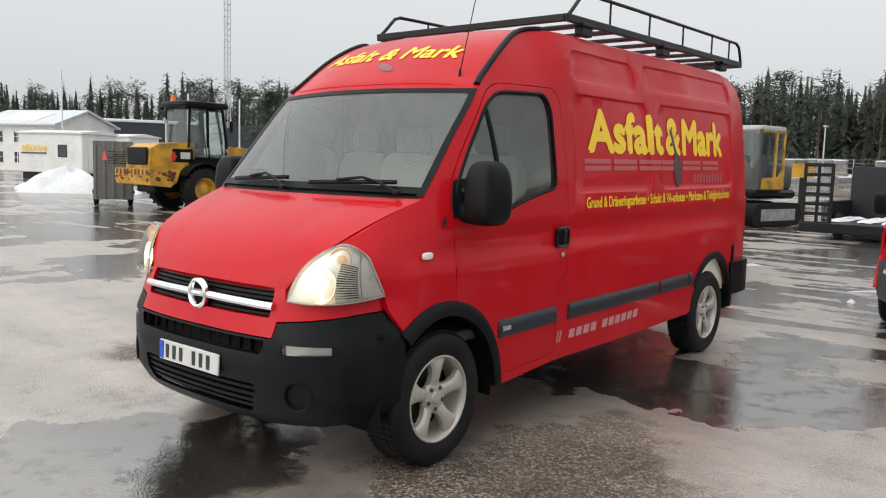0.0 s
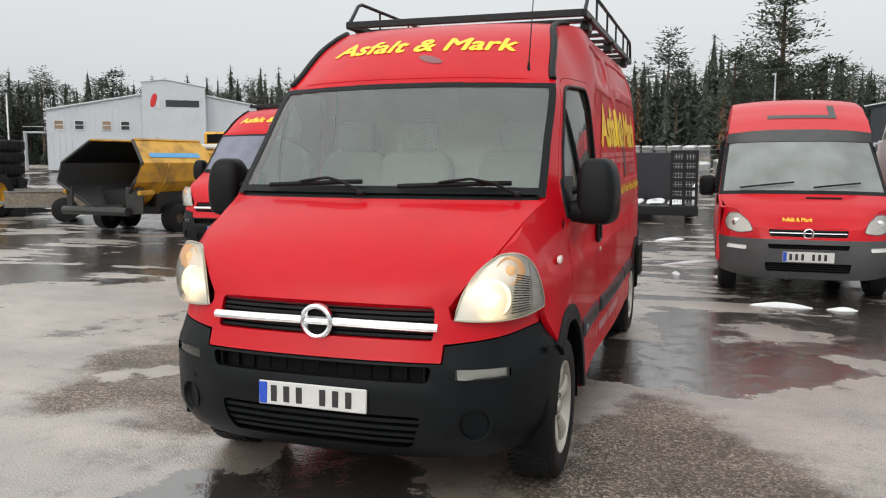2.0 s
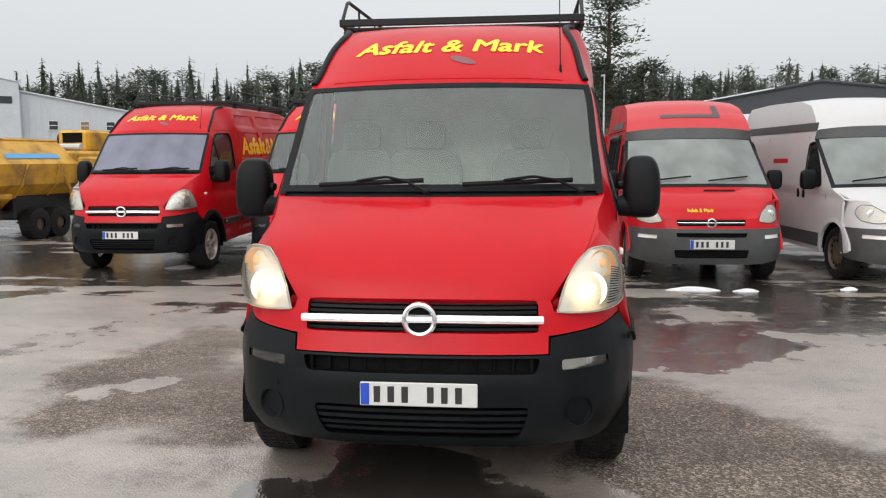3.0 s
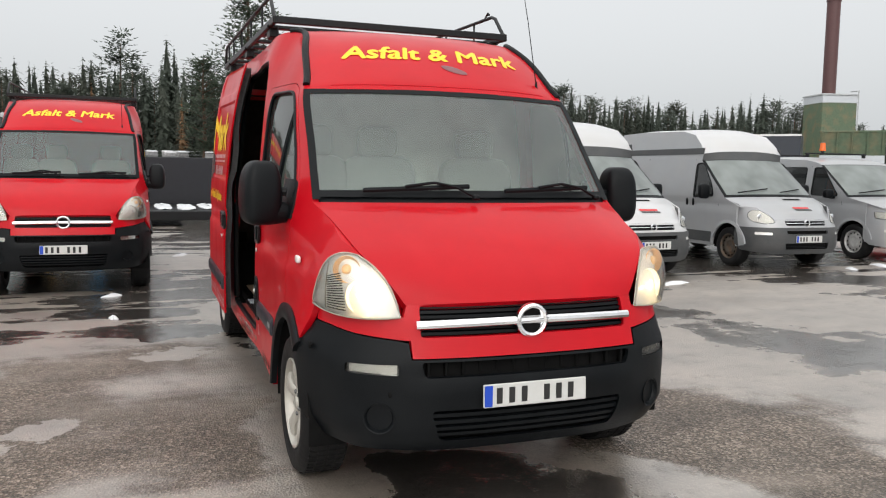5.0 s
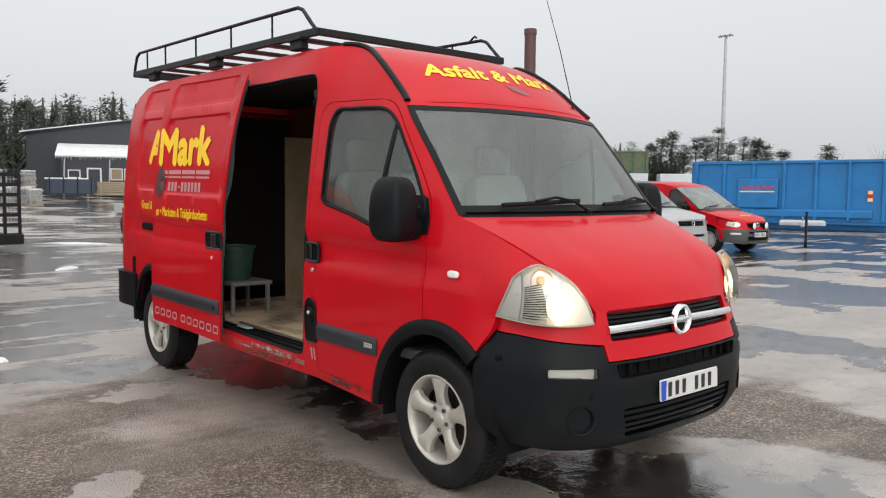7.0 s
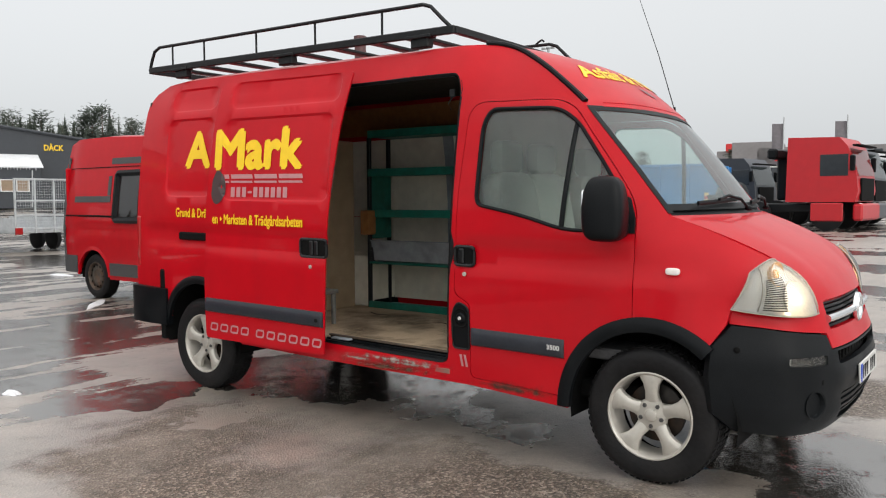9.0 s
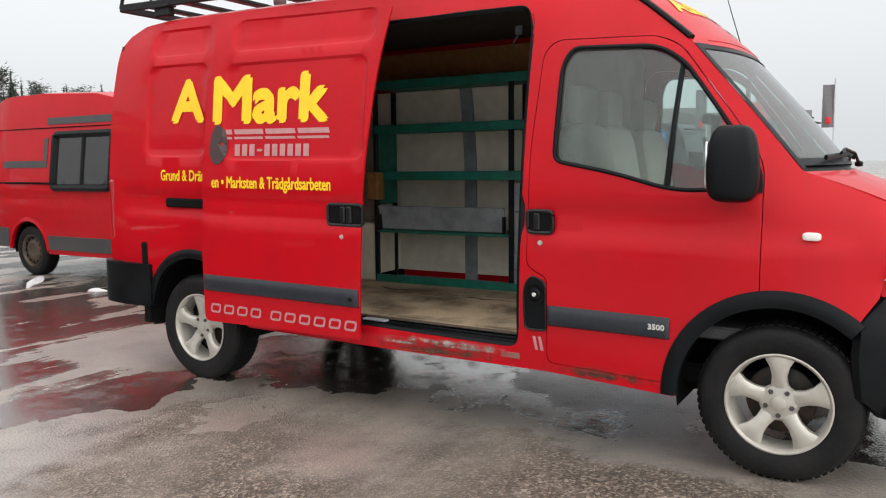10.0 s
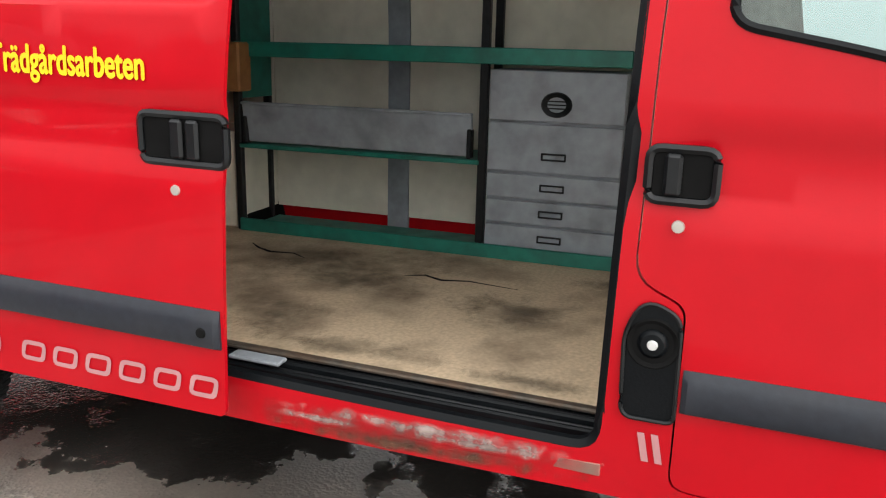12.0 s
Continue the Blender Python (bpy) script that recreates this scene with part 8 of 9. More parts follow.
# roll-off container
def skip(m):
    v = thing("roll_off_container", "blue steel roll-off container with ribbed sides", "container", m)
    L, H, Wd = 6.9, 2.35, 2.4
    part("floor", Geo().box((0, Wd / 2, .30), (L, Wd, .12), .02), SKIPBLUE, v)
    for y, n in ((0, "front_wall"), (Wd, "back_wall")):
        w = Geo().box((0, y, 1.45), (L, .06, 2.2), .01)
        part(n, w, SKIPBLUE, v)
    part("skirt", Geo().box((0, -.06, .62), (L - .9, .16, .30), .05), SKIPBLUE, v)
    part("top_rail", Geo().box((0, -.03, 2.52), (L + .1, .16, .12), .02), SKIPBLUE, v)
    for k in range(7):
        part("rib", Geo().box((-L / 2 + .12 + k * (L - .24) / 6, -.07, 1.45), (.11, .12, 2.15), .02), SKIPBLUE, v)
    for s in (1, -1):
        part("end_wall", Geo().box((s * L / 2, Wd / 2, 1.4), (.08, Wd, 2.2), .02), SKIPBLUE, v)
        for y in (.1, Wd / 2, Wd - .1):
            part("end_post", Geo().box((s * (L / 2 + .05), y, 1.35), (.12, .14, 2.3), .02), SKIPBLUE, v)
    part("sign_panel", Geo().box((-.95, -.10, 1.35), (1.5, .10, 1.1), .03), SKIPBLUE, v)
    part("sign_writing", lay(*letters("Asfalt & Mark", .16, 1.25, .03), lambda x, y: (-1.55 + x, -.155, 1.50 + y)), LOGO_RED, v, smooth=0, keep=True)
    part("sign_bar", Geo().box((-.95, -.153, 1.42), (1.3, .006, .05), .001), WHITE, v)
    for k, mt_ in enumerate((AMBER, LOGO_RED, AMBER)):
        part("reflector_patch", Geo().box((L / 2 - .55, -.05, 1.15 + .13 * k), (.16, .03, .12), .002), mt_, v)
    for y in (.45, Wd - .45):
        part("runner", Geo().box((0, y, .14), (L, .14, .26), .02), SKIPBLUE, v)
    return v


skip(on_ground(29.3, 13.0, -79, 1.12))

# tow bar of a parked trailer beside the container
tow = thing("trailer_drawbar", "galvanised trailer drawbar on a jockey wheel", "trailer", on_ground(19.4, 7.6, -65))
part("beam", Geo().box((0, .3, .62), (.10, 2.2, .10), .02), GALV, tow)
part("coupling", Geo().blob((0, -.95, .66), (.12, .4, .16), .5).tube([(0, -.9, .7), (0, -1.15, .85)], .02, 6), GALV, tow)
part("jockey_wheel", Geo().tube([(.1, -.3, 1.0), (.1, -.3, .2)], .035, 8).lathe([(0, -.04), (.12, -.04), (.12, .04), (0, .04)], 14, (.1, -.3, .12)), STEEL, tow)
part("bed", Geo().box((0, 2.2, .6), (1.3, 1.8, .12), .02), GALV, tow)


def truck(label, m, paint, dark=False):
    """A lorry tractor; it looks along -y."""
    v = thing("lorry", label, "lorry", m, "parked lorries")
    c = Geo().prism([(-1.2, .95), (-1.28, 1.3), (-1.22, 1.9), (-.95, 2.75), (-.7, 3.05), (.9, 3.10), (.95, .95)], -1.2, 1.2)
    part("cab", c, paint, v)
    part("windscreen", Geo().sheet(lambda x, z: (x, -1.26 + .32 * max(0, z - 1.85), z), span(-1.08, 1.08, 4), span(1.8, 2.68, 4)), DARKCABGLASS, v)
    part("grille", Geo().box((0, -1.29, 1.35), (1.7, .06, .75), .03), DARK, v)
    part("bumper", Geo().box((0, -1.28, .62), (2.4, .30, .55), .06), paint, v)
    part("visor", Geo().box((0, -1.18, 2.78), (2.2, .25, .06), .02), DARK, v)
    for s in (1, -1):
        part("side_window", Geo().box((s * 1.205, -.55, 2.15), (.02, .85, .70), .005), WINDOWDARK, v)
        part("mirror", Geo().box((s * 1.4, -1.15, 2.2), (.12, .16, .5), .03), BLACK, v)
        part("headlight", Geo().box((s * .95, -1.31, .80), (.4, .08, .22), .03), REFLECTOR, v)
        part("step_panel", Geo().box((s * 1.18, -.35, .62), (.1, 1.0, .6), .03), paint, v)
        for y in (-.35, 1.95):
            part("wheel", Geo().lathe([(0, -.14), (.3, -.15), (.5, -.1), (.5, .1), (.3, .15), (0, .14)], 24, (s * 1.05, y, .50)), RUBBER, v)
    part("chassis", Geo().box((0, 1.45, .75), (.9, 2.4, .3), .04), STEEL, v)
    part("crane", Geo().box((.3, 1.4, 1.8), (.5, .5, 1.6), .06).box((-.3, 1.5, 2.6), (1.3, .35, .35), .06), BLACK, v)
    return v


truck("red lorry with high cab parked at the yard's edge", on_ground(33.4, 5.75, -4, 1.28), TRUCKRED)
truck("dark lorry parked farther back in the row", on_ground(41.0, 11.6, -8, 1.15), TRUCKDARK)
truck("black lorry parked in the row of lorries", on_ground(37.2, 5.75, -4, 1.26), TRUCKDARK)
truck("white lorry parked at the end of the row", on_ground(41.0, 5.75, -4, 1.22), WHITEPAINT)

# ---- buildings and masts ----
def hall():
    """The light grey industrial hall with its raised front block."""
    v = thing("industrial_hall", "light grey metal-clad industrial hall with small windows", "building", pose(-48.4, 58.9, rise(0, 60), 0, 0, 37.7))
    w = Geo()
    poly = [(-8.2, 0), (16, 0), (16, 5.2), (6, 7.0), (0, 7.0), (-8.2, 5.4)]
    n = len(poly)
    w.add([(x, .4, z) for x, z in poly] + [(x, 20, z) for x, z in poly], [list(range(n))[::-1], [n + i for i in range(n)]] + [[i, (i + 1) % n, n + (i + 1) % n, n + i] for i in range(n)])
    part("wall", w, CLADDING, v)
    ribs = Geo()
    for k in range(49):
        x = -8.2 + .5 * k
        top = 5.4 + (x + 8.2) * 1.6 / 8.2 if x < 0 else 7.05 - max(0, x - 6) * .18
        ribs.box((x, .39, top / 2), (.06, .03, top), .005)
    part("cladding_ribs", ribs, CLADDING, v, smooth=0, keep=True)
    part("front_block", Geo().prism([(0, -.05), (0, 5.55), (7.75, 5.55), (8.35, 2.0), (8.05, -.05)], -.4, .8, 1), CLADDING, v)
    part("eaves", Geo().tube([(-.15, -.42, 8.07), (2.0, -.42, 8.38), (5.65, -.42, 7.77)], .08, 6), GALV, v)
    part("roof_edge", Geo().tube([(-8.4, .3, 5.4), (0, .3, 7.03)], .10, 6), GALV, v)
    part("roof_edge", Geo().tube([(5.6, .3, 7.05), (16, .3, 5.25)], .10, 6), GALV, v)
    part("sign_bar", Geo().box((3.5, -.43, 6.2), (3.0, .05, .62), .02), DARKCLAD, v)
    part("sign_mark", Geo().blob((.95, -.43, 6.45), (.5, .05, 1.3), .8, 16, 8, Matrix.Rotation(radians(15), 3, "Y")), LOGO_RED, v)
    part("sign_mark", Geo().blob((1.35, -.44, 6.0), (.42, .04, .8), .8), WHITE, v)
    for x, warm in ((-7.2, 1), (-5.5, 0), (-3.2, 1), (-1.6, 0), (8.2, 0), (10.8, 1), (13.0, 0)):
        wdw = part("window", Geo().box((x, .38, 4.1), (.7, .12, .75), .02), WINDOWWARM if warm else WINDOWDARK, v)
        part("frame", Geo().box((x, .33, 4.1), (.82, .06, .06), .01).box((x, .33, 3.70), (.82, .06, .06), .01).box((x, .33, 4.5), (.82, .06, .06), .01).box((x - .38, .33, 4.1), (.06, .06, .8), .01).box((x + .38, .33, 4.1), (.06, .06, .8), .01), WHITEWALL, wdw)
    for x in (-4.2, -.8, .6, 1.6, 9.5):
        part("door", Geo().box((x, .37, 2.1), (.35, .08, 1.0), .02), WINDOWDARK, v)
    part("stair", Geo().box((-9.2, .6, 3.4), (1.8, 1.2, .15), .02).box((-10.0, .6, 1.7), (.15, 1.2, 3.4), .02).box((-9.2, .0, 3.9), (1.8, .05, .05), .01), GALV, v)


def dark_hall():
    """Dark gabled workshop with a snow-covered lean-to."""
    v = thing("workshop_building", "dark grey workshop with low gable and a snowy lean-to roof", "building", pose(24.5, 66.6, rise(0, 67), 0, 0, -20.0))
    poly = [(-11, 0), (12, 0), (12, 5.2), (0, 6.9), (-11, 5.2)]
    n = len(poly)
    w = Geo().add([(x, 0, z) for x, z in poly] + [(x, 16, z) for x, z in poly], [list(range(n))[::-1], [n + i for i in range(n)]] + [[i, (i + 1) % n, n + (i + 1) % n, n + i] for i in range(n)])
    part("wall", w, DARKCLAD, v)
    part("roof_edge", Geo().tube([(-11.3, -.1, 5.2), (0, -.1, 6.95), (12.3, -.1, 5.2)], .14, 6), DARKCLAD, v)
    part("roof_snow", Geo().box((-7.5, -.12, 5.88), (8.0, .5, .10), .03, Matrix.Rotation(math.atan2(-1.7, 11), 3, "Y")), SNOW, v)
    lean = Geo().add([(-8.6, -3.2, 3.2), (4.8, -3.2, 3.2), (4.8, -.05, 4.3), (-8.6, -.05, 4.3), (-8.6, -3.2, 3.3), (4.8, -3.2, 3.3), (4.8, -.05, 4.4), (-8.6, -.05, 4.4)],
                     [[0, 1, 2, 3], [4, 5, 6, 7], [0, 1, 5, 4], [1, 2, 6, 5], [2, 3, 7, 6], [3, 0, 4, 7]])
    part("lean_to_roof", lean, SNOW, v, "snow-covered lean-to roof")
    part("lean_to_wall", Geo().box((-1.8, -1.6, 1.6), (12.8, 2.9, 3.2), .03), DARKCLAD, v)
    ice = Geo()
    rnd = random.Random(5)
    for k in range(60):
        x, d = -8.5 + k * .22, rnd.uniform(.08, .32)
        ice.add([(x - .04, -3.2, 3.22), (x + .04, -3.2, 3.22), (x, -3.16, 3.22), (x, -3.2, 3.22 - d)], [[0, 1, 3], [1, 2, 3], [2, 0, 3]])
    part("icicles", ice, SNOW, v, smooth=0, keep=True)
    for x in (-7.2, -4.0, -2.95, -1.1, -.05, 2.2, 3.3):
        wide, h = (.80, .90) if x > -5 else (.80, .60)
        wdw = part("window", Geo().box((x, -3.06, 1.80), (wide, .10, h), .02), WINDOWWARM if x > -5 else WINDOWDARK, v)
        part("frame", Geo().box((x, -3.13, 1.80 + h / 2), (wide + .14, .06, .08), .01).box((x, -3.13, 1.80 - h / 2), (wide + .14, .06, .08), .01).box((x - wide / 2 - .03, -3.13, 1.80), (.08, .06, h), .01).box((x + wide / 2 + .03, -3.13, 1.80), (.08, .06, h), .01), WHITEWALL, wdw)
    dr = part("door", Geo().box((-5.7, -3.07, 1.15), (.86, .08, 2.1), .02), DARKCLAD, v)
    part("door_frame", Geo().box((-5.7, -3.12, 2.25), (1.1, .08, .12), .01).box((-6.2, -3.12, 1.12), (.12, .08, 2.2), .01).box((-5.2, -3.12, 1.12), (.12, .08, 2.2), .01), WHITEWALL, dr)
    part("sign", lay(*letters("DÄCK", .48, 1.45, .03), lambda x, y: (5.3 + x, -.06, 4.78 + y)), YELLOW, v, "yellow sign lettering", smooth=0, keep=True)
    for x in (-8.0, -4.6, 3.9):
        part("drain_pipe", Geo().tube([(x, -3.15, .1), (x + .1, -3.15, 3.0)], .05, 6), GALV, v)


def cabin_office(m, label, L=6.5, sign=False):
    v = thing("portable_office", label, "portable building", m, "portable offices")
    part("wall", Geo().box((0, 0, 1.62), (L, 2.8, 2.35), .04), WHITEWALL, v)
    part("roof", Geo().prism([(-1.5, 2.78), (1.5, 2.78), (1.5, 2.86), (0, 3.02), (-1.5, 2.86)], -L / 2 - .1, L / 2 + .1), SNOW, v)
    part("skid", Geo().box((0, -1.0, .22), (L, .25, .44), .03).box((0, 1.0, .22), (L, .25, .44), .03), STEEL, v)
    part("door", Geo().box((L / 2 + .02, -.5, 1.55), (.05, .9, 2.0), .02), WHITEWALL, v)
    part("vent_panel", Geo().box((L / 2 + .02, .7, 1.75), (.05, .9, 1.1), .02), CLADDING, v)
    part("window", Geo().box((L / 2 - 1.5, -1.42, 1.75), (.7, .05, .75), .02), WINDOWDARK, v)
    if sign:
        part("sign_writing", lay(*letters("Asfalt & Mark", .36, 2.0, .03), lambda x, y: (-2.2 + x, -1.44, 1.75 + y)), YELLOW, v, smooth=0, keep=True)
        part("sign_bar", Geo().box((-1.2, -1.44, 1.60), (2.0, .02, .08), .004), SHADOWFILM, v)


def house():
    v = thing("white_house", "white two-storey wooden house with a snow-dusted roof", "house", pose(-71.1, 28.1, 0, 0, 0, 19))
    part("wall", Geo().box((0, 3.5, 2.1), (9, 7, 4.2), .03), WHITEWALL, v)
    part("roof", Geo().prism([(-.4, 4.0), (3.5, 5.4), (7.4, 4.0), (7.4, 4.15), (3.5, 5.58), (-.4, 4.15)], -4.9, 4.9), CLADDING, v)
    part("gable", Geo().prism([(0.0, 4.1), (7.0, 4.1), (3.5, 5.4)], 4.3, 4.52), WHITEWALL, v)
    part("roof_snow", Geo().prism([(.2, 4.35), (2.6, 5.22), (2.6, 5.30), (.2, 4.44)], -2.5, 2.0), SNOW, v)
    for x in (-3.5, -2.0, 0.2):
        for z in (1.2, 3.0):
            wdw = part("window", Geo().box((x, -.02, z), (.8, .06, 1.0), .02), WINDOWDARK, v)
            part("frame", Geo().box((x, -.05, z + .5), (.9, .06, .07), .01).box((x, -.05, z - .5), (.9, .06, .07), .01).box((x, -.05, z), (.05, .06, 1.0), .01).box((x, -.05, z), (.8, .06, .04), .01), WHITEWALL, wdw)


hall()
dark_hall()
cabin_office(pose(-45.9, 20.6, .0, 0, 0, 19), "white portable site office with yellow lettering", 5.0, True)
cabin_office(pose(-48.6, 24.7, .0, 0, 0, 19), "white portable site office with double doors", 6.0)
house()
shed = thing("long_shed", "long dark shed with a snowy flat roof", "building", pose(-85.9, 48.6, 0, 0, 0, 60))
part("wall", Geo().box((0, 3, 2.8), (14, 7, 5.6), .03), DARKCLAD, shed)
part("roof", Geo().box((0, 3, 5.75), (14.4, 7.4, .35), .08), SNOW, shed)
shed2 = thing("grey_shed", "dark grey arched storage hall", "building", pose(-60.5, 45.5, rise(0, 45), 0, 0, 53))
part("wall", Geo().add([(x, y, z) for y in (0, 9) for x, z in ((-3.5, 0), (3.5, 0), (3.5, 3.2), (2.2, 4.3), (0, 4.7), (-2.2, 4.3), (-3.5, 3.2))], [list(range(7)), list(range(7, 14))] + [[i, (i + 1) % 7, 7 + (i + 1) % 7, 7 + i] for i in range(7)]), DARKCLAD, shed2)
blue = thing("blue_tank", "blue tank container behind the loader", "container", pose(-43.0, 31.5, rise(0, 31), 0, 0, 50))
part("tank", Geo().box((0, 0, 1.55), (2.6, 2.0, 1.5), .2), SKIPBLUE, blue)
part("frame", Geo().box((0, -.9, .4), (2.6, .2, .8), .03).box((0, .9, .4), (2.6, .2, .8), .03), STEEL, blue)

# lattice mast
def lattice(x, y, h, w, label):
    v = thing("lattice_mast", label, "mast", pose(x, y, rise(x, y), 0, 0, 20))
    for k in range(3):
        a = 2 * math.pi * k / 3
        part("leg", Geo().tube([(w * math.cos(a), w * math.sin(a), 0), (w * math.cos(a), w * math.sin(a), h)], .05, 6), GALV, v)
    br = Geo()
    n = int(h / .7)
    for i in range(n):
        for k in range(3):
            a, b = 2 * math.pi * k / 3, 2 * math.pi * (k + 1) / 3
            br.tube([(w * math.cos(a), w * math.sin(a), h * i / n), (w * math.cos(b), w * math.sin(b), h * (i + 1) / n)], .022, 4)
            br.tube([(w * math.cos(a), w * math.sin(a), h * i / n), (w * math.cos(b), w * math.sin(b), h * i / n)], .022, 4)
    part("bracing", br, GALV, v, smooth=0, keep=True)


lattice(-77.9, 55.2, 34, .42, "tall galvanised lattice mast")


def light_mast(x, y, h, heads, label, r=.12):
    v = thing("street_lamp", label, "lamp post", pose(x, y, rise(x, y)), "yard lamp posts")
    part("pole", Geo().tube([(0, 0, 0), (0, 0, h * .5), (0, 0, h)], [r, r * .8, r * .55], 10), GALV, v)
    if heads > 1:
        part("crossarm", Geo().box((0, 0, h), (.2, 1.9, .10), .02), GALV, v)
    for k in range(heads):
        y0 = (k - (heads - 1) / 2) * .62 if heads > 1 else .45
        part("lamp_head", Geo().box((-.1, y0, h + .12 if heads > 1 else h - .05), (.35, .42, .16) if heads > 1 else (.2, .7, .10), .03), GALV, v)


light_mast(84.0, 47.4, 19.6, 3, "tall yard mast with three floodlights", .28)
light_mast(5.75, 55.8, 7.0, 1, "galvanised street lamp by the stone yard", .09)
light_mast(-11.2, 55.2, 4.4, 1, "short galvanised lamp post by the fence", .07)
light_mast(60.0, 52.0, 9.0, 1, "far galvanised street lamp", .09)
for x, y, h in ((-64.3, 29.0, 8.5), (-52.0, 33.0, 6.5), (-47.5, 34.5, 6.0), (-52, 47, 6.5)):
    p = thing("flagpole", "thin white pole beside the offices", "pole", pose(x, y, rise(x, y)), "thin poles")
    part("shaft", Geo().tube([(0, 0, 0), (0, 0, h)], .06, 8), WHITEWALL, p)

chim = thing("chimney", "tall dark red steel flue", "chimney", pose(84.6, 79.2, 1.0))
part("flue", Geo().tube([(0, 0, 0), (0, 0, 24.4)], .85, 20), CHIMNEYRED, chim)
part("cap_ring", Geo().lathe([(.85, 23.6), (.93, 23.6), (.93, 24.4), (.80, 24.45)], 20, axis=2), CHIMNEYRED, chim)
tower = thing("boiler_house", "green and white boiler house tower", "building", pose(79.0, 73.5, 2.4, 0, 0, -16))
part("lower_wall", Geo().box((0, 0, 3.4), (4.4, 4.4, 9.6), .05), BINGREEN, tower)
part("upper_wall", Geo().box((0, 0, 8.6), (4.5, 4.5, .9), .05), CLADDING, tower)
part("roof", Geo().box((0, 0, 9.15), (4.7, 4.7, .2), .03), GALV, tower)
for i, (x, y, t) in enumerate(((42.5, 36.4, -49), (45.3, 33.2, -51), (48.4, 29.6, -50), (52, 26, -50))):
    b = thing("bulk_container", "weathered green open-top bulk container", "container", pose(x, y, rise(x, y), 0, 0, t), "bulk containers")
    if i < 2:
        part("shell", Geo().prism([(-.1, 4.5), (2.5, 4.5), (2.3, 2.9), (.15, 2.9)], -1.95, 1.95), BINGREEN, b)
        part("rim", Geo().box((0, -.10, 4.47), (4.0, .10, .12), .02), BINGREEN, b)
        for k in range(5):
            part("rib", Geo().box((-1.8 + .9 * k, -.02, 3.7), (.10, .14, 1.5), .02, Matrix.Rotation(radians(9), 3, "X")), BINGREEN, b)
    part("lower_wall" if i < 2 else "shell", Geo().box((0, 1.2, 1.45), (3.9, 2.3, 2.9), .05), CLADDING, b)
dk = thing("dark_box_trailer", "dark blue box trailer with a white edge", "trailer", pose(35.2, 35.4, rise(0, 35), 0, 0, -48))
part("box", Geo().box((0, 1.2, 2.6), (2.8, 2.4, 2.9), .05), TRUCKDARK, dk)
part("edge", Geo().box((0, -.02, 4.0), (2.85, .06, .12), .01), WHITEWALL, dk)
part("wheel", Geo().lathe([(0, -1.2), (.5, -1.2), (.5, 1.2), (0, 1.2)], 20, (.6, 1.2, .5), 1), RUBBER, dk)
part("chassis", Geo().box((0, 1.2, 1.0), (2.7, 1.0, .3), .03), STEEL, dk)

office = thing("office_building", "grey flat-roofed office building with dark sign band", "building", pose(84.0, 15.5, 0, 0, 0, -79))
part("wall", Geo().box((0, 4, 3.3), (13, 8, 6.6), .05), OFFICEGREY, office)
part("side_wing", Geo().box((-6.5, 3, 3.6), (5, 6, 7.2), .05), OFFICEGREY, office)
part("sign", Geo().box((3.6, -.05, 5.8), (3.0, .1, .7), .02), DARKCLAD, office)
part("sign_bars", Geo().box((3.0, -.12, 5.8), (1.4, .05, .28), .01), WHITEWALL, office)
part("sign_bars", Geo().box((4.4, -.12, 5.8), (.9, .05, .28), .01), LOGO_RED, office)
for x in (-5.0, -1.5, .2, 4.0, 5.0):
    wdw = part("window", Geo().box((x, -.03, 3.9), (1.1, .08, 1.3), .02), WINDOWDARK, office)
    part("frame", Geo().box((x, -.08, 4.55), (1.3, .06, .1), .01).box((x, -.08, 3.25), (1.3, .06, .1), .01).box((x - .6, -.08, 3.9), (.1, .06, 1.3), .01).box((x + .6, -.08, 3.9), (.1, .06, 1.3), .01), WHITEWALL, wdw)
for x, y in ((63.4, 15.1), (64.2, 10.6), (65.0, 5.8)):
    f = thing("banner_flag", "tall grey banner flag on a pole", "flag", pose(x, y, 0, 0, 0, -80), "banner flags")
    part("pole", Geo().tube([(.42, 0, 0), (.42, 0, 7.8)], .05, 8), GALV, f)
    cl = Geo().sheet(lambda u, v: (u, .08 * math.sin(u * 5 + v), v), span(-.45, .40, 6), span(4.0, 7.3, 8))
    part("cloth", cl, FLAGGREY, f)
    part("flag_mark", Geo().sheet(lambda u, v: (u, .08 * math.sin(u * 5 + v) - .02, v), span(-.2, .2, 4), span(4.3, 4.8, 3)), LOGO_RED, f)
sign_b = thing("sign_building", "grey building with a red roof sign", "building", pose(102.6, 27.6, .8, 0, 0, -73))
part("wall", Geo().box((0, 4, 3.3), (9, 8, 6.6), .05), OFFICEGREY, sign_b)
part("sign", Geo().box((-1.8, -.1, 7.0), (3.2, .3, 1.1), .05), LOGO_RED, sign_b)
part("window", Geo().box((-2.0, -.03, 4.3), (2.4, .1, 1.4), .02), WINDOWDARK, sign_b)

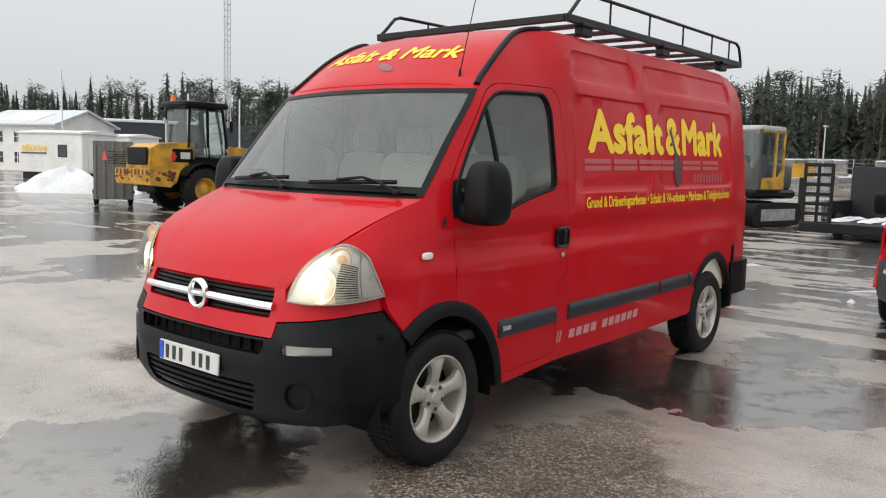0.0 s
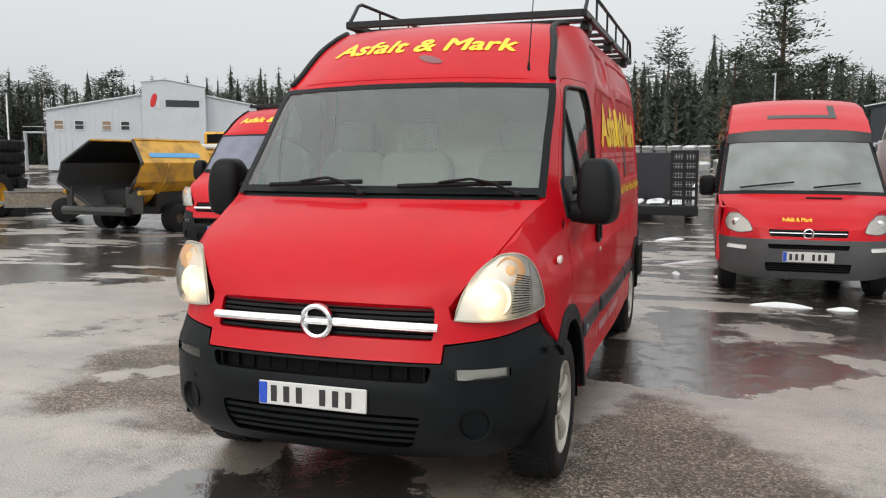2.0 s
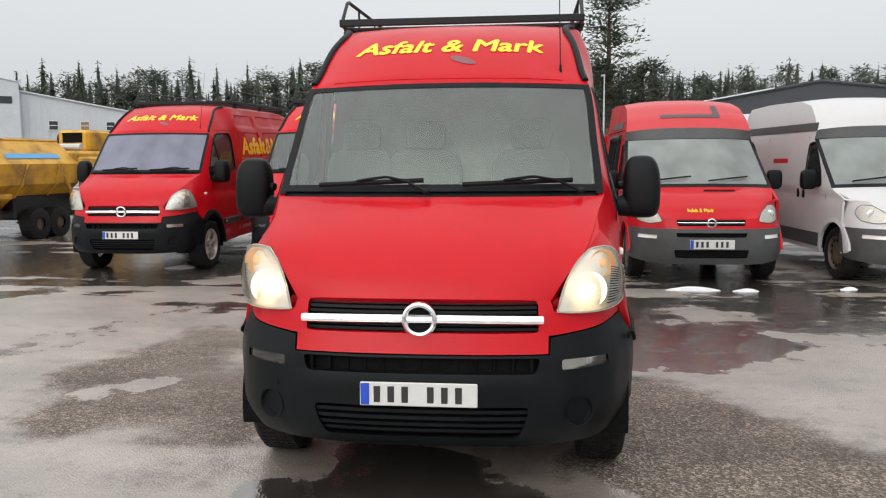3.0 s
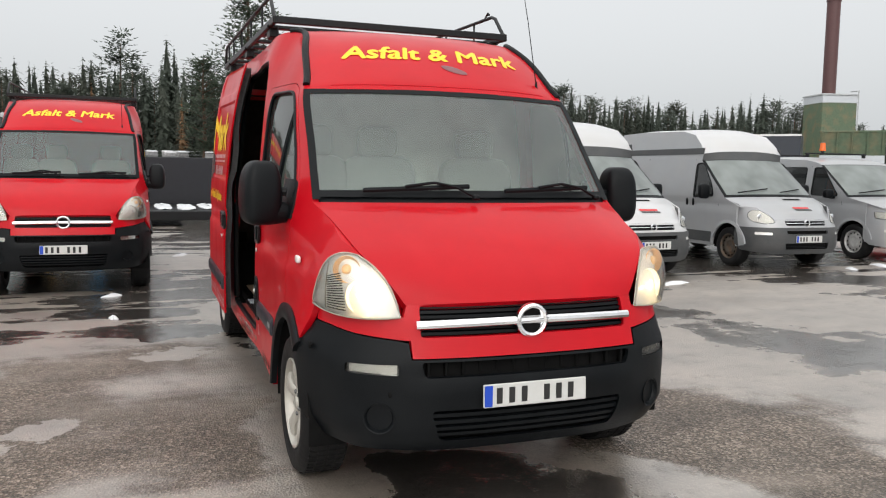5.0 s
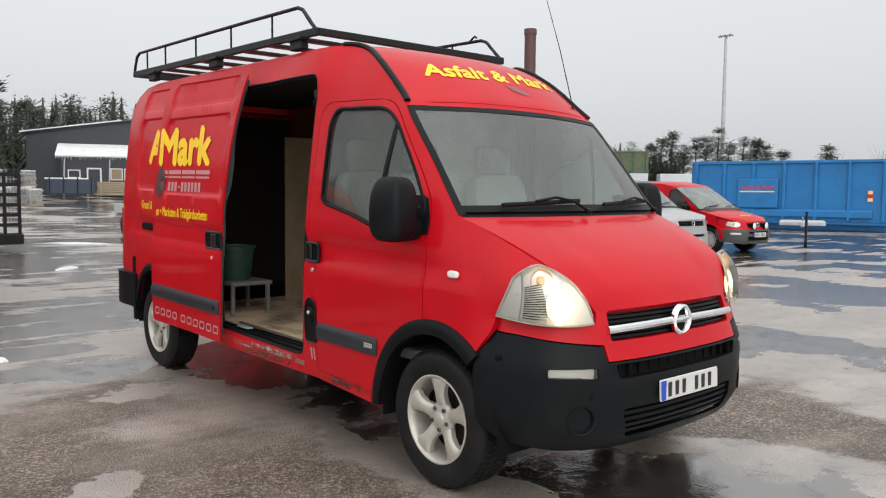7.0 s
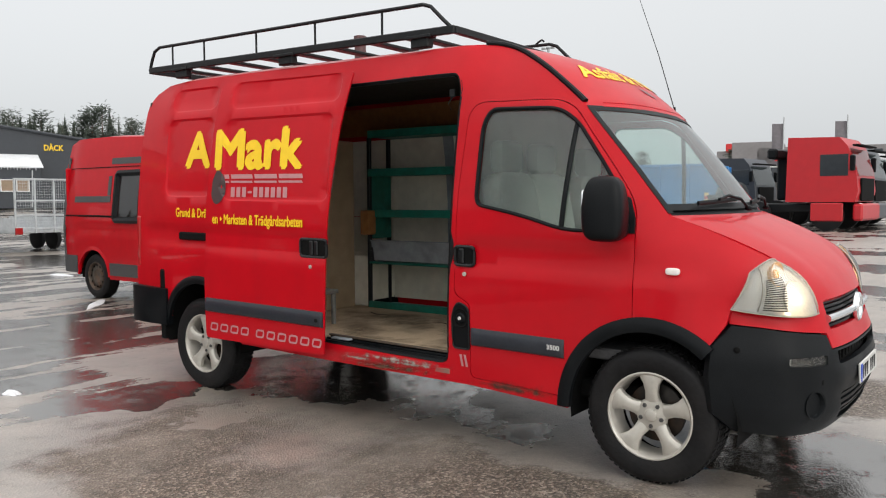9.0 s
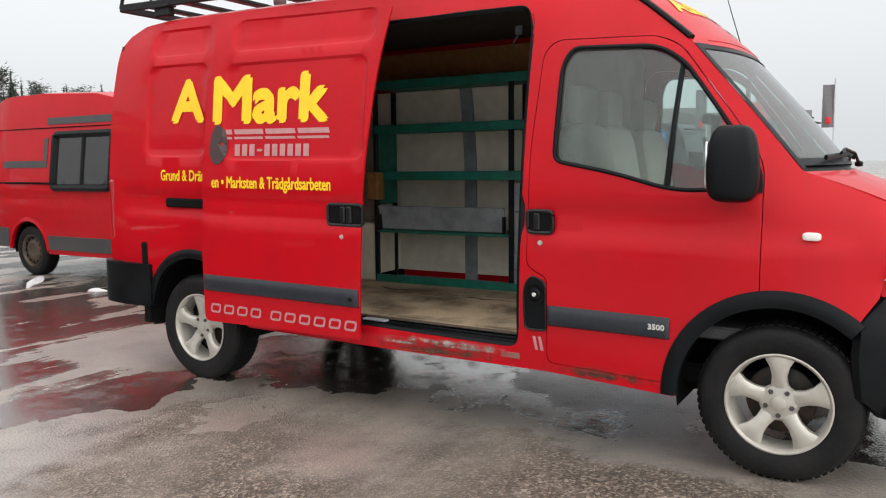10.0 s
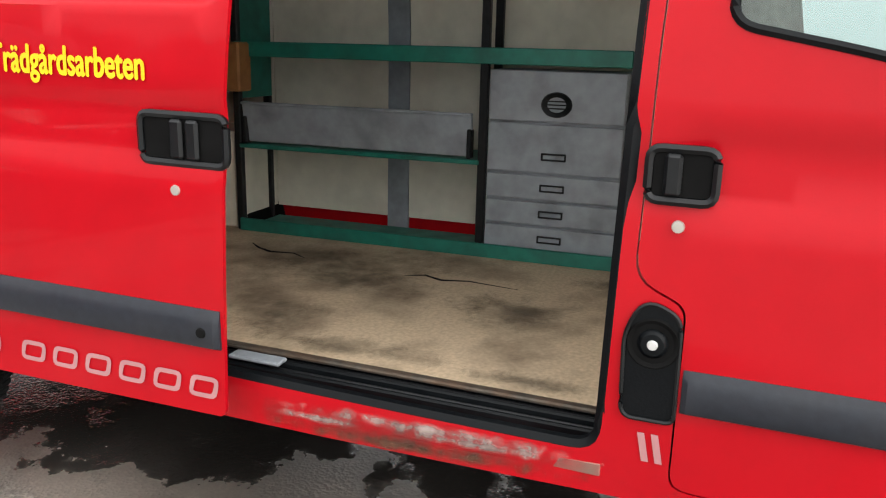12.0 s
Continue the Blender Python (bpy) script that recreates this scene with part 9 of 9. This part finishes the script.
# ---- the wood, snow and the stone yard ----
def tuft(g, c, way, length, width, drop, rnd, parts=3):
    """A drooping needle frond of a few ragged triangles."""
    side = Vector((-way.y, way.x, 0))
    for k in range(parts):
        a, b = k / parts, (k + 1.15) / parts
        p = c + way * (length * a) + Vector((0, 0, -drop * a * a))
        q = c + way * (length * b) + Vector((0, 0, -drop * b * b + rnd.uniform(-.1, .1) * length * .3))
        w = width * (1 - .55 * a) * rnd.uniform(.7, 1.25)
        sag = Vector((0, 0, -.30 * w))
        g.v += [tuple(p), tuple(q), tuple(p + side * w * rnd.uniform(.6, 1) + sag + way * length * .12), tuple(p - side * w * rnd.uniform(.6, 1) + sag + way * length * .12)]
        n = len(g.v) - 4
        g.f += [(n, n + 2, n + 1), (n, n + 1, n + 3)]


def spruce(h, seed, full=1.0, bare=.08, cone=.17):
    """A lopsided spruce of many short drooping fronds."""
    rnd = random.Random(seed)
    g = Geo()
    levels = int(26 + h)
    lean, skew = rnd.uniform(0, 6.28), rnd.uniform(.1, .35)
    swell = rnd.uniform(.42, .68)
    for i in range(levels):
        t = i / (levels - 1)
        z = h * (bare + (1 - bare) * t)
        rad = h * cone * full * (1 - t) ** swell * rnd.uniform(.55, 1.2) + .12
        n = max(5, int(15 * (1 - t) + 5))
        off = rnd.uniform(0, 6)
        for k in range(n):
            if rnd.random() < .18:
                continue
            a = off + 2 * math.pi * k / n + rnd.uniform(-.3, .3)
            r1 = rad * (1 + skew * math.cos(a - lean)) * rnd.uniform(.3, 1.15)
            tuft(g, Vector((0, 0, z + rnd.uniform(-.04, .04) * h)), Vector((math.cos(a), math.sin(a), rnd.uniform(-.40, .15))), r1, .17 * rad + .10, rnd.uniform(.1, .45) * rad, rnd, 2)
    # the dense inner crown
    for i in range(7):
        t0, t1 = i / 7, (i + 1.5) / 7
        r0, r1 = h * cone * full * .40 * (1 - t0) ** .8, h * cone * full * .18 * max(0, 1 - t1) ** .8
        z0, z1 = h * (bare + (1 - bare) * t0), h * (bare + (1 - bare) * min(1, t1))
        n0 = len(g.v)
        off = rnd.uniform(0, 6)
        for k in range(7):
            a = off + 2 * math.pi * k / 7
            q = rnd.uniform(.7, 1.3)
            g.v += [(r0 * q * math.cos(a), r0 * q * math.sin(a), z0 - .05 * h * rnd.random() * (1 - t0)), (r1 * math.cos(a), r1 * math.sin(a), z1)]
        for k in range(7):
            b, c = n0 + 2 * k, n0 + 2 * ((k + 1) % 7)
            g.f += [(b, c, b + 1), (c, c + 1, b + 1)]
    return g


def pine_crown(h, seed, start=.45, width=.20, n=70, size=.6, tufts=34):
    """Irregular Scots pine crown: clumps of short needle tufts at limb ends."""
    rnd = random.Random(seed)
    g, limbs = Geo(), Geo()
    for i in range(n):
        t = rnd.random() ** .85
        z = h * (start + (1 - start) * t)
        rad = h * width * (math.sin(math.pi * min(1, .18 + .78 * t)) ** .7) * rnd.uniform(.25, 1.15)
        a = rnd.uniform(0, 2 * math.pi)
        end = Vector((rad * math.cos(a), rad * math.sin(a), z + .12 * rad))
        root = Vector((0, 0, z - .25 * rad))
        limbs.tube([root, root.lerp(end, .6) + Vector((0, 0, .08 * rad)), end], [.05 * size + .02, .04 * size, .012], 4)
        cs = size * rnd.uniform(.7, 1.4)
        for k in range(tufts):
            d = Vector((rnd.gauss(0, 1), rnd.gauss(0, 1), rnd.gauss(0, .50)))
            c = end + d * cs * .72 - Vector((math.cos(a), math.sin(a), 0)) * rnd.uniform(0, .5) * rad * .5
            w = d.normalized() if d.length > .1 else Vector((0, 0, 1))
            w = Vector((w.x, w.y, abs(w.z) * .6 + .15)).normalized()
            tuft(g, c, w, cs * rnd.uniform(.45, .8), cs * .36, .06, rnd, 1)
    return g, limbs


def stuff(name, protos, spots, mat, label, category):
    """Many copies of a few shapes joined into one mesh."""
    vs, fs, n = [], [], 0
    arrs = [(np.array(p.v), [tuple(f) for f in p.f]) for p in protos]
    tris = [np.array([f for f in a[1]]) for a in arrs]
    for i, (x, y, z, s, turn) in enumerate(spots):
        v, f = arrs[i % len(arrs)][0], tris[i % len(arrs)]
        c, d = math.cos(turn), math.sin(turn)
        q = np.stack([s * (v[:, 0] * c - v[:, 1] * d) + x, s * (v[:, 0] * d + v[:, 1] * c) + y, s * v[:, 2] + z], 1)
        vs.append(q)
        fs.append(f + n)
        n += len(v)
    me = bpy.data.meshes.new(name)
    allv, allf = np.concatenate(vs), np.concatenate(fs)
    me.from_pydata(allv.tolist(), [], allf.tolist())
    me.materials.append(mat)
    return tagged(new(name, me), label, category, kind="stuff")


rnd = random.Random(11)
sprs = [spruce(10, 100 + i, rnd.uniform(.8, 1.15), rnd.uniform(.02, .10), rnd.uniform(.17, .25)) for i in range(11)]
pins = [pine_crown(10, 200 + i, rnd.uniform(.25, .5), rnd.uniform(.11, .16), 40, .5, 22)[0] for i in range(7)]
trunk = Geo().tube([(0, 0, 0), (.05, 0, 5), (0, .05, 9.5)], [.16, .11, .03], 6)
trunk.f = [(f[0], f[1], f[2]) if len(f) == 3 else f for f in trunk.f]


def quads_to_tris(g):
    res = []
    for f in g.f:
        res += [(f[0], f[i], f[i + 1]) for i in range(1, len(f) - 1)]
    g.f = res
    return g


trunk = quads_to_tris(trunk)
spots_s, spots_p, spots_l = [], [], []
# angle from the yard's middle, distance and top angle of the tree line
SKYLINE = [(34, 175, 3.3), (44, 165, 3.9), (47, 150, 5.2), (52, 150, 4.8), (58, 130, 5.8), (66, 125, 6.0), (74, 120, 6.1), (80, 105, 6.3), (88, 100, 7.2), (100, 100, 6.9), (108, 105, 6.8), (114, 115, 6.3), (124, 125, 5.6), (136, 125, 5.0), (146, 125, 5.1), (158, 130, 4.4), (168, 140, 4.2)]
sa, sd, se = zip(*SKYLINE)
for row in range(4):
    a = 33.0
    while a < 168:
        dist = float(np.interp(a, sa, sd)) + row * 7 + rnd.uniform(-4, 4)
        top = 1.5 + dist * math.tan(radians(float(np.interp(a, sa, se)) * (1.08 + .10 * smoothstep(112, 122, a)) * (.92 - .06 * abs(row - 1.0) + rnd.choice((rnd.uniform(-.28, -.05), rnd.uniform(-.12, .06)))))) 
        x, y = dist * math.cos(radians(a)), dist * math.sin(radians(a)) - 2
        h = max(4, top - rise(x, y))
        spot = (x, y, rise(x, y) - .2, h / 10, rnd.uniform(0, 6.28))
        u = rnd.random()
        (spots_s if u < .72 else spots_p).append(spot)
        if u >= .72:
            spots_l.append((*spot[:3], spot[3] * .98, spot[4]))
        a += rnd.uniform(.4, 1.1) * (1 if a > 68 else .7)
TALL = [(148.7, 106, 12.7, 1), (144.2, 106, 11.9, 0), (142.0, 106, 12.1, 0), (140.6, 106, 12.0, 1), (124.9, 106, 12.6, 1), (121.2, 106, 14.0, 1), (116.4, 106, 13.1, 0), (114.1, 106, 14.8, 1), (112.3, 106, 14.0, 1), (88.5, 106, 16.7, 1), (86.6, 106, 15.2, 0), (81.0, 106, 14.5, 1), (76.1, 106, 13.1, 1), (104.4, 106, 14.3, 1), (102.7, 106, 14.4, 0), (101.3, 106, 12.6, 1), (99.7, 106, 13.7, 1), (147.7, 105, 12.6, 1), (92.0, 106, 18.3, 0), (89.0, 106, 18.0, 1), (48.5, 106, 10.9, 1), (47.0, 106, 11.9, 1), (46.0, 106, 11.5, 1), (51.6, 106, 9.9, 1)]
# taller trees that stand out of the line: angle, distance, top
for ang, dist, top, kind in TALL:
    x, y = dist * math.cos(radians(ang)), dist * math.sin(radians(ang))
    spot = (x, y, rise(x, y) - .2, (top - rise(x, y)) / 10, rnd.uniform(0, 6.28))
    (spots_s if kind else spots_p).append(spot)
    if not kind:
        spots_l.append((*spot[:3], spot[3] * .98, spot[4]))
stuff("spruce_wood", sprs, spots_s, NEEDLES, "dense dark spruce wood behind the yard", "trees")
stuff("pine_wood", pins, spots_p, NEEDLES, "dark pines standing among the spruces", "trees")
stuff("pine_trunks", [trunk], spots_l, BARK, "brownish trunks of the far pines", "trees")
larch = [spruce(10, 300 + i, .8, .1, .13) for i in range(2)]
stuff("bare_larches", larch, [(3.0, 93, 1.0, .85, 1), (-6.5, 95, 1.0, .95, 2), (1.0, 96, 1, .8, 3), (16, 94, 1.0, .8, .5), (-3, 94, 1, .7, 2.2)], RUSTLEAF, "rust-brown larches at the edge of the wood", "trees")
under = [spruce(3, 400 + i, 1.5, .0, .3) for i in range(3)]
stuff("undergrowth", under, [(d * math.cos(radians(a)), d * math.sin(radians(a)) - 2, rise(0, d * math.sin(radians(a))) - .1, rnd.uniform(.7, 1.3), a) for a in np.arange(40, 166, .55) for d in [float(np.interp(a, sa, sd)) - 4 + rnd.uniform(-3, 6)]], NEEDLES, "dark young spruces below the wood", "bushes")


def big_pine(x, y, h, seed, start, width, n, size, label):
    t = thing("pine_tree", label, "tree", pose(x, y, rise(x, y)), "lone pines")
    crown, limbs = pine_crown(h, seed, start, width, n, size)
    part("trunk", Geo().tube([(0, 0, 0), (.1, .05, h * .35), (.0, .1, h * .7), (.05, .0, h * .97)], [h * .018, h * .014, h * .009, h * .002], 10), BARK, t)
    part("branching", limbs, BARK, t, keep=True)
    part("crown", crown, PINENEEDLES, t, smooth=0, keep=True)


big_pine(6.6, 62.0, 15.2, 7, .22, .17, 130, .55, "tall dark pine with layered open crown")
big_pine(9.6, 64.0, 9.0, 8, .15, .22, 55, .5, "lower broad pine beside the tall one")
big_pine(3.4, 66.0, 10.0, 9, .2, .18, 55, .5, "lower broad pine at the wood's edge")
big_pine(-45.6, 36.0, 6.6, 10, .15, .20, 100, .36, "round-crowned pine behind the loader")
big_pine(86.0, 36.0, 6.8, 12, .08, .13, 90, .34, "low pine behind the blue container")
big_pine(82.0, 42.0, 7.4, 13, .08, .13, 90, .34, "broad pine behind the blue container")
big_pine(92.0, 27.0, 7.0, 14, .08, .13, 90, .34, "pine beside the far buildings")
for i, (x, y, h) in enumerate(((80.5, 44.5, 7.0), (79.3, 46.6, 7.6), (78.2, 48.8, 6.8), (77.0, 51.0, 7.4), (83.2, 39.5, 6.2), (81.3, 43.2, 7.6), (79.9, 45.5, 8.6), (78.8, 47.6, 7.4), (77.6, 50.0, 8.2), (76.5, 52.2, 6.8), (82.3, 41.0, 6.8))):
    big_pine(x, y, h, 30 + i, .03, .12, 80, .34, "pine in the row behind the blue container")
for i, (x, y, h) in enumerate(((88, 31.0, 6.5), (90, 29.0, 5.8), (95, 22, 7), (84, 34, 6))):
    r2 = random.Random(60 + i)
    t = thing("bare_tree", "leafless tree with fine twigs", "tree", pose(x, y, 0), "leafless trees")
    tw = Geo()
    for k in range(70):
        a, e, l = r2.uniform(0, 6.28), r2.uniform(.3, 1.3), r2.uniform(.3, 1) * h * .45
        z0 = h * r2.uniform(.15, .7)
        tw.tube([(0, 0, z0), (l * .5 * math.cos(a) * math.cos(e), l * .5 * math.sin(a) * math.cos(e), z0 + l * .5 * math.sin(e)), (l * math.cos(a) * math.cos(e), l * math.sin(a) * math.cos(e), z0 + l * math.sin(e) * 1.1)], [.035, .02, .006], 4)
    part("trunk", Geo().tube([(0, 0, 0), (0, 0, h * .95)], [.12, .02], 6), TWIGS, t)
    part("twigs", tw, TWIGS, t, smooth=0, keep=True)

# snow heaps and patches
def snow_heap(x, y, sx, sy, h, seed, label, group="", turn=0.0):
    r2 = random.Random(seed)
    fr = [(r2.uniform(.6, 1.4), r2.uniform(0, 6), r2.uniform(2, 5)) for _ in range(4)]

    def f(u, a):
        rr = 1 + .16 * sum(math.sin(k * round(w) + p) for w, p, k in [(c[2], c[1], a) for c in fr]) / 2
        q = u * rr
        hh = h * max(0, (1 - u ** 2)) * (1 + .15 * math.sin(3 * a + 5 * u))
        return (sx * q * math.cos(a), sy * q * math.sin(a), hh - (.01 if u > .98 else 0))
    g = Geo().sheet(f, span(0.02, 1, 8), span(0, 2 * math.pi, 28))
    ob = single("snow_clump", g, SNOW, label, "snow", group)
    ob.matrix_world = on_ground(x, y, turn)
    return ob


snow_heap(-29.3, 12.6, 1.9, 1.2, .95, 1, "heap of old snow on the yard", turn=50)
for i, (x, y, sx, sy, h) in enumerate(((2.35, 5.35, .55, .12, .05), (2.95, 5.3, .25, .08, .04), (5.3, 5.25, .5, .12, .05), (4.15, 5.5, .2, .08, .04), (-4.55, 6.9, .45, .2, .05), (-1.95, 6.1, .22, .08, .04), (.9, 12.6, .6, .15, .05), (1.35, 9.0, .9, .12, .03),
                                       (-1.0, 10.5, .35, .1, .04), (9.4, 6.0, .3, .1, .04), (10.3, 6.2, .5, .12, .05), (12.9, 6.9, .5, .15, .04), (2.2, 8.2, .5, .15, .04), (2.6, 7.7, .3, .1, .04), (3.3, 13.6, .6, .12, .04), (-1.9, 4.6, .14, .06, .04),
                                       (1.2, 7.6, .2, .07, .04), (1.75, 7.4, .16, .06, .03), (5.5, 15.0, 1.2, .2, .03), (3.2, 19.5, 1.5, .25, .04), (-27.5, 14.5, .8, .4, .2), (-33, 12.5, 1.4, .7, .3))):
    snow_heap(x, y, sx * .62, sy * .7, h * .8, 20 + i, "small slushy snow patch on the asphalt", "snow patches", turn=7 * i)

# stacks of paving blocks on pallets
def block_stack(m, seed):
    r2 = random.Random(seed)
    v = thing("block_pallet", "stacked grey paving blocks with snow on a pallet", "pallet", m, "pallets of blocks")
    part("pallet", Geo().box((0, 0, .06), (.85, .85, .12), .01), TIMBER, v)
    for k in range(6):
        w = r2.uniform(.70, .80)
        part("layer", Geo().box((r2.uniform(-.03, .03), r2.uniform(-.03, .03), .195 + .145 * k), (w, w, .135), .012), BLOCKS, v)
    part("snow_cap", Geo().blob((0, 0, 1.0), (.82, .82, .09), .4, 12, 5), SNOW, v)
    return v


stacks = [block_stack(on_ground(-12.6 + 1.1 * i, 50, 8 * i), i) for i in range(3)]
for row in range(5):
    for k in range(27):
        x, y = -13.5 + 1.06 * k + rnd.uniform(-.15, .15), 50.5 + 2.8 * row + rnd.uniform(-.3, .3)
        if x > 11 or rnd.random() < .25 or (row == 0 and k < 5):
            continue
        m = on_ground(x, y, rnd.uniform(-8, 8))
        copy_thing(rnd.choice(stacks), m)
        if rnd.random() < .4:
            copy_thing(rnd.choice(stacks), m @ Matrix.Translation((0, 0, 1.045)))
yb = thing("yellow_bin", "yellow steel bucket standing in the stone yard", "bucket", on_ground(-7.3, 36.5, 10))
part("shell", Geo().prism([(-.4, 1.35), (.4, 1.35), (.6, 2.0), (-.6, 2.0)], -.45, .45), CATYELLOW, yb)
part("stand", Geo().box((0, 0, .68), (.3, .3, 1.36), .02), STEEL, yb)
bt = thing("blue_crate_stack", "blue plastic crates stacked on pallets", "crate", on_ground(-3.6, 47.5, 5))
part("crates", Geo().box((0, 0, .55), (1.5, 1.2, 1.1), .03).box((0, 0, 1.5), (1.4, 1.1, .8), .03), STRIPEBLUE, bt)
bc = thing("navy_crates", "dark blue tarpaulin stack beyond the trailer", "crate", on_ground(-1.6, 27.0, 5))
part("stack", Geo().box((0, 0, .7), (2.6, 1.6, 1.4), .06), TRAILERNAVY, bc)
fb = thing("blue_flatbed", "dark blue flatbed body standing by the workshop", "trailer", on_ground(14.8, 60.5, -18))
part("bed", Geo().box((0, 0, .9), (3.2, 2.2, 1.1), .05), SKIPNAVY, fb)
part("load", Geo().box((-.3, 0, 1.50), (2.9, 1.9, .12), .04), SNOW, fb)
for k in range(4):
    part("stake", Geo().box((-1.4 + .93 * k, -1.12, 1.0), (.09, .06, 1.2), .01), STEEL, fb)
wp = thing("timber_stack", "stack of raw timber boards by the workshop", "timber", on_ground(18.3, 60.5, -20))
part("lower_board", Geo().box((0, 0, .35), (4.4, 1.6, .18), .02), TIMBER, wp)
for k in range(5):
    part("upper_board", Geo().box((-.25 + .04 * (k % 2), .3, .55 + .17 * k), (2.7 - .06 * (k % 3), 1.0, .155), .02), TIMBER, wp)
part("bearer", Geo().box((-1.5, 0, .13), (.15, 1.5, .26), .02).box((1.5, 0, .13), (.15, 1.5, .26), .02), TIMBER, wp)
wt = thing("white_bag", "white wrapped bale by the workshop wall", "bale", on_ground(21.6, 58.6))
part("bale", Geo().blob((0, 0, .5), (1.7, 1.3, 1.05), .5, 18, 8), SNOW, wt)
# wire fence before the wood
fence = thing("wire_fence", "thin wire fence in front of the wood", "fence", Matrix())
for k in range(40):
    x = -60 + 3 * k
    part("post", Geo().tube([(x, 82 - .006 * x * x * .5, rise(x, 80)), (x, 82 - .006 * x * x * .5, rise(x, 80) + 2.2)], .04, 5), GALV, fence)
for z in (.3, .8, 1.3, 1.8, 2.15):
    part("wire", Geo().tube([(-60 + 3 * k, 82 - .006 * (-60 + 3 * k) ** 2 * .5, 1.0 + z) for k in range(40)], .012, 3), GALV, fence)
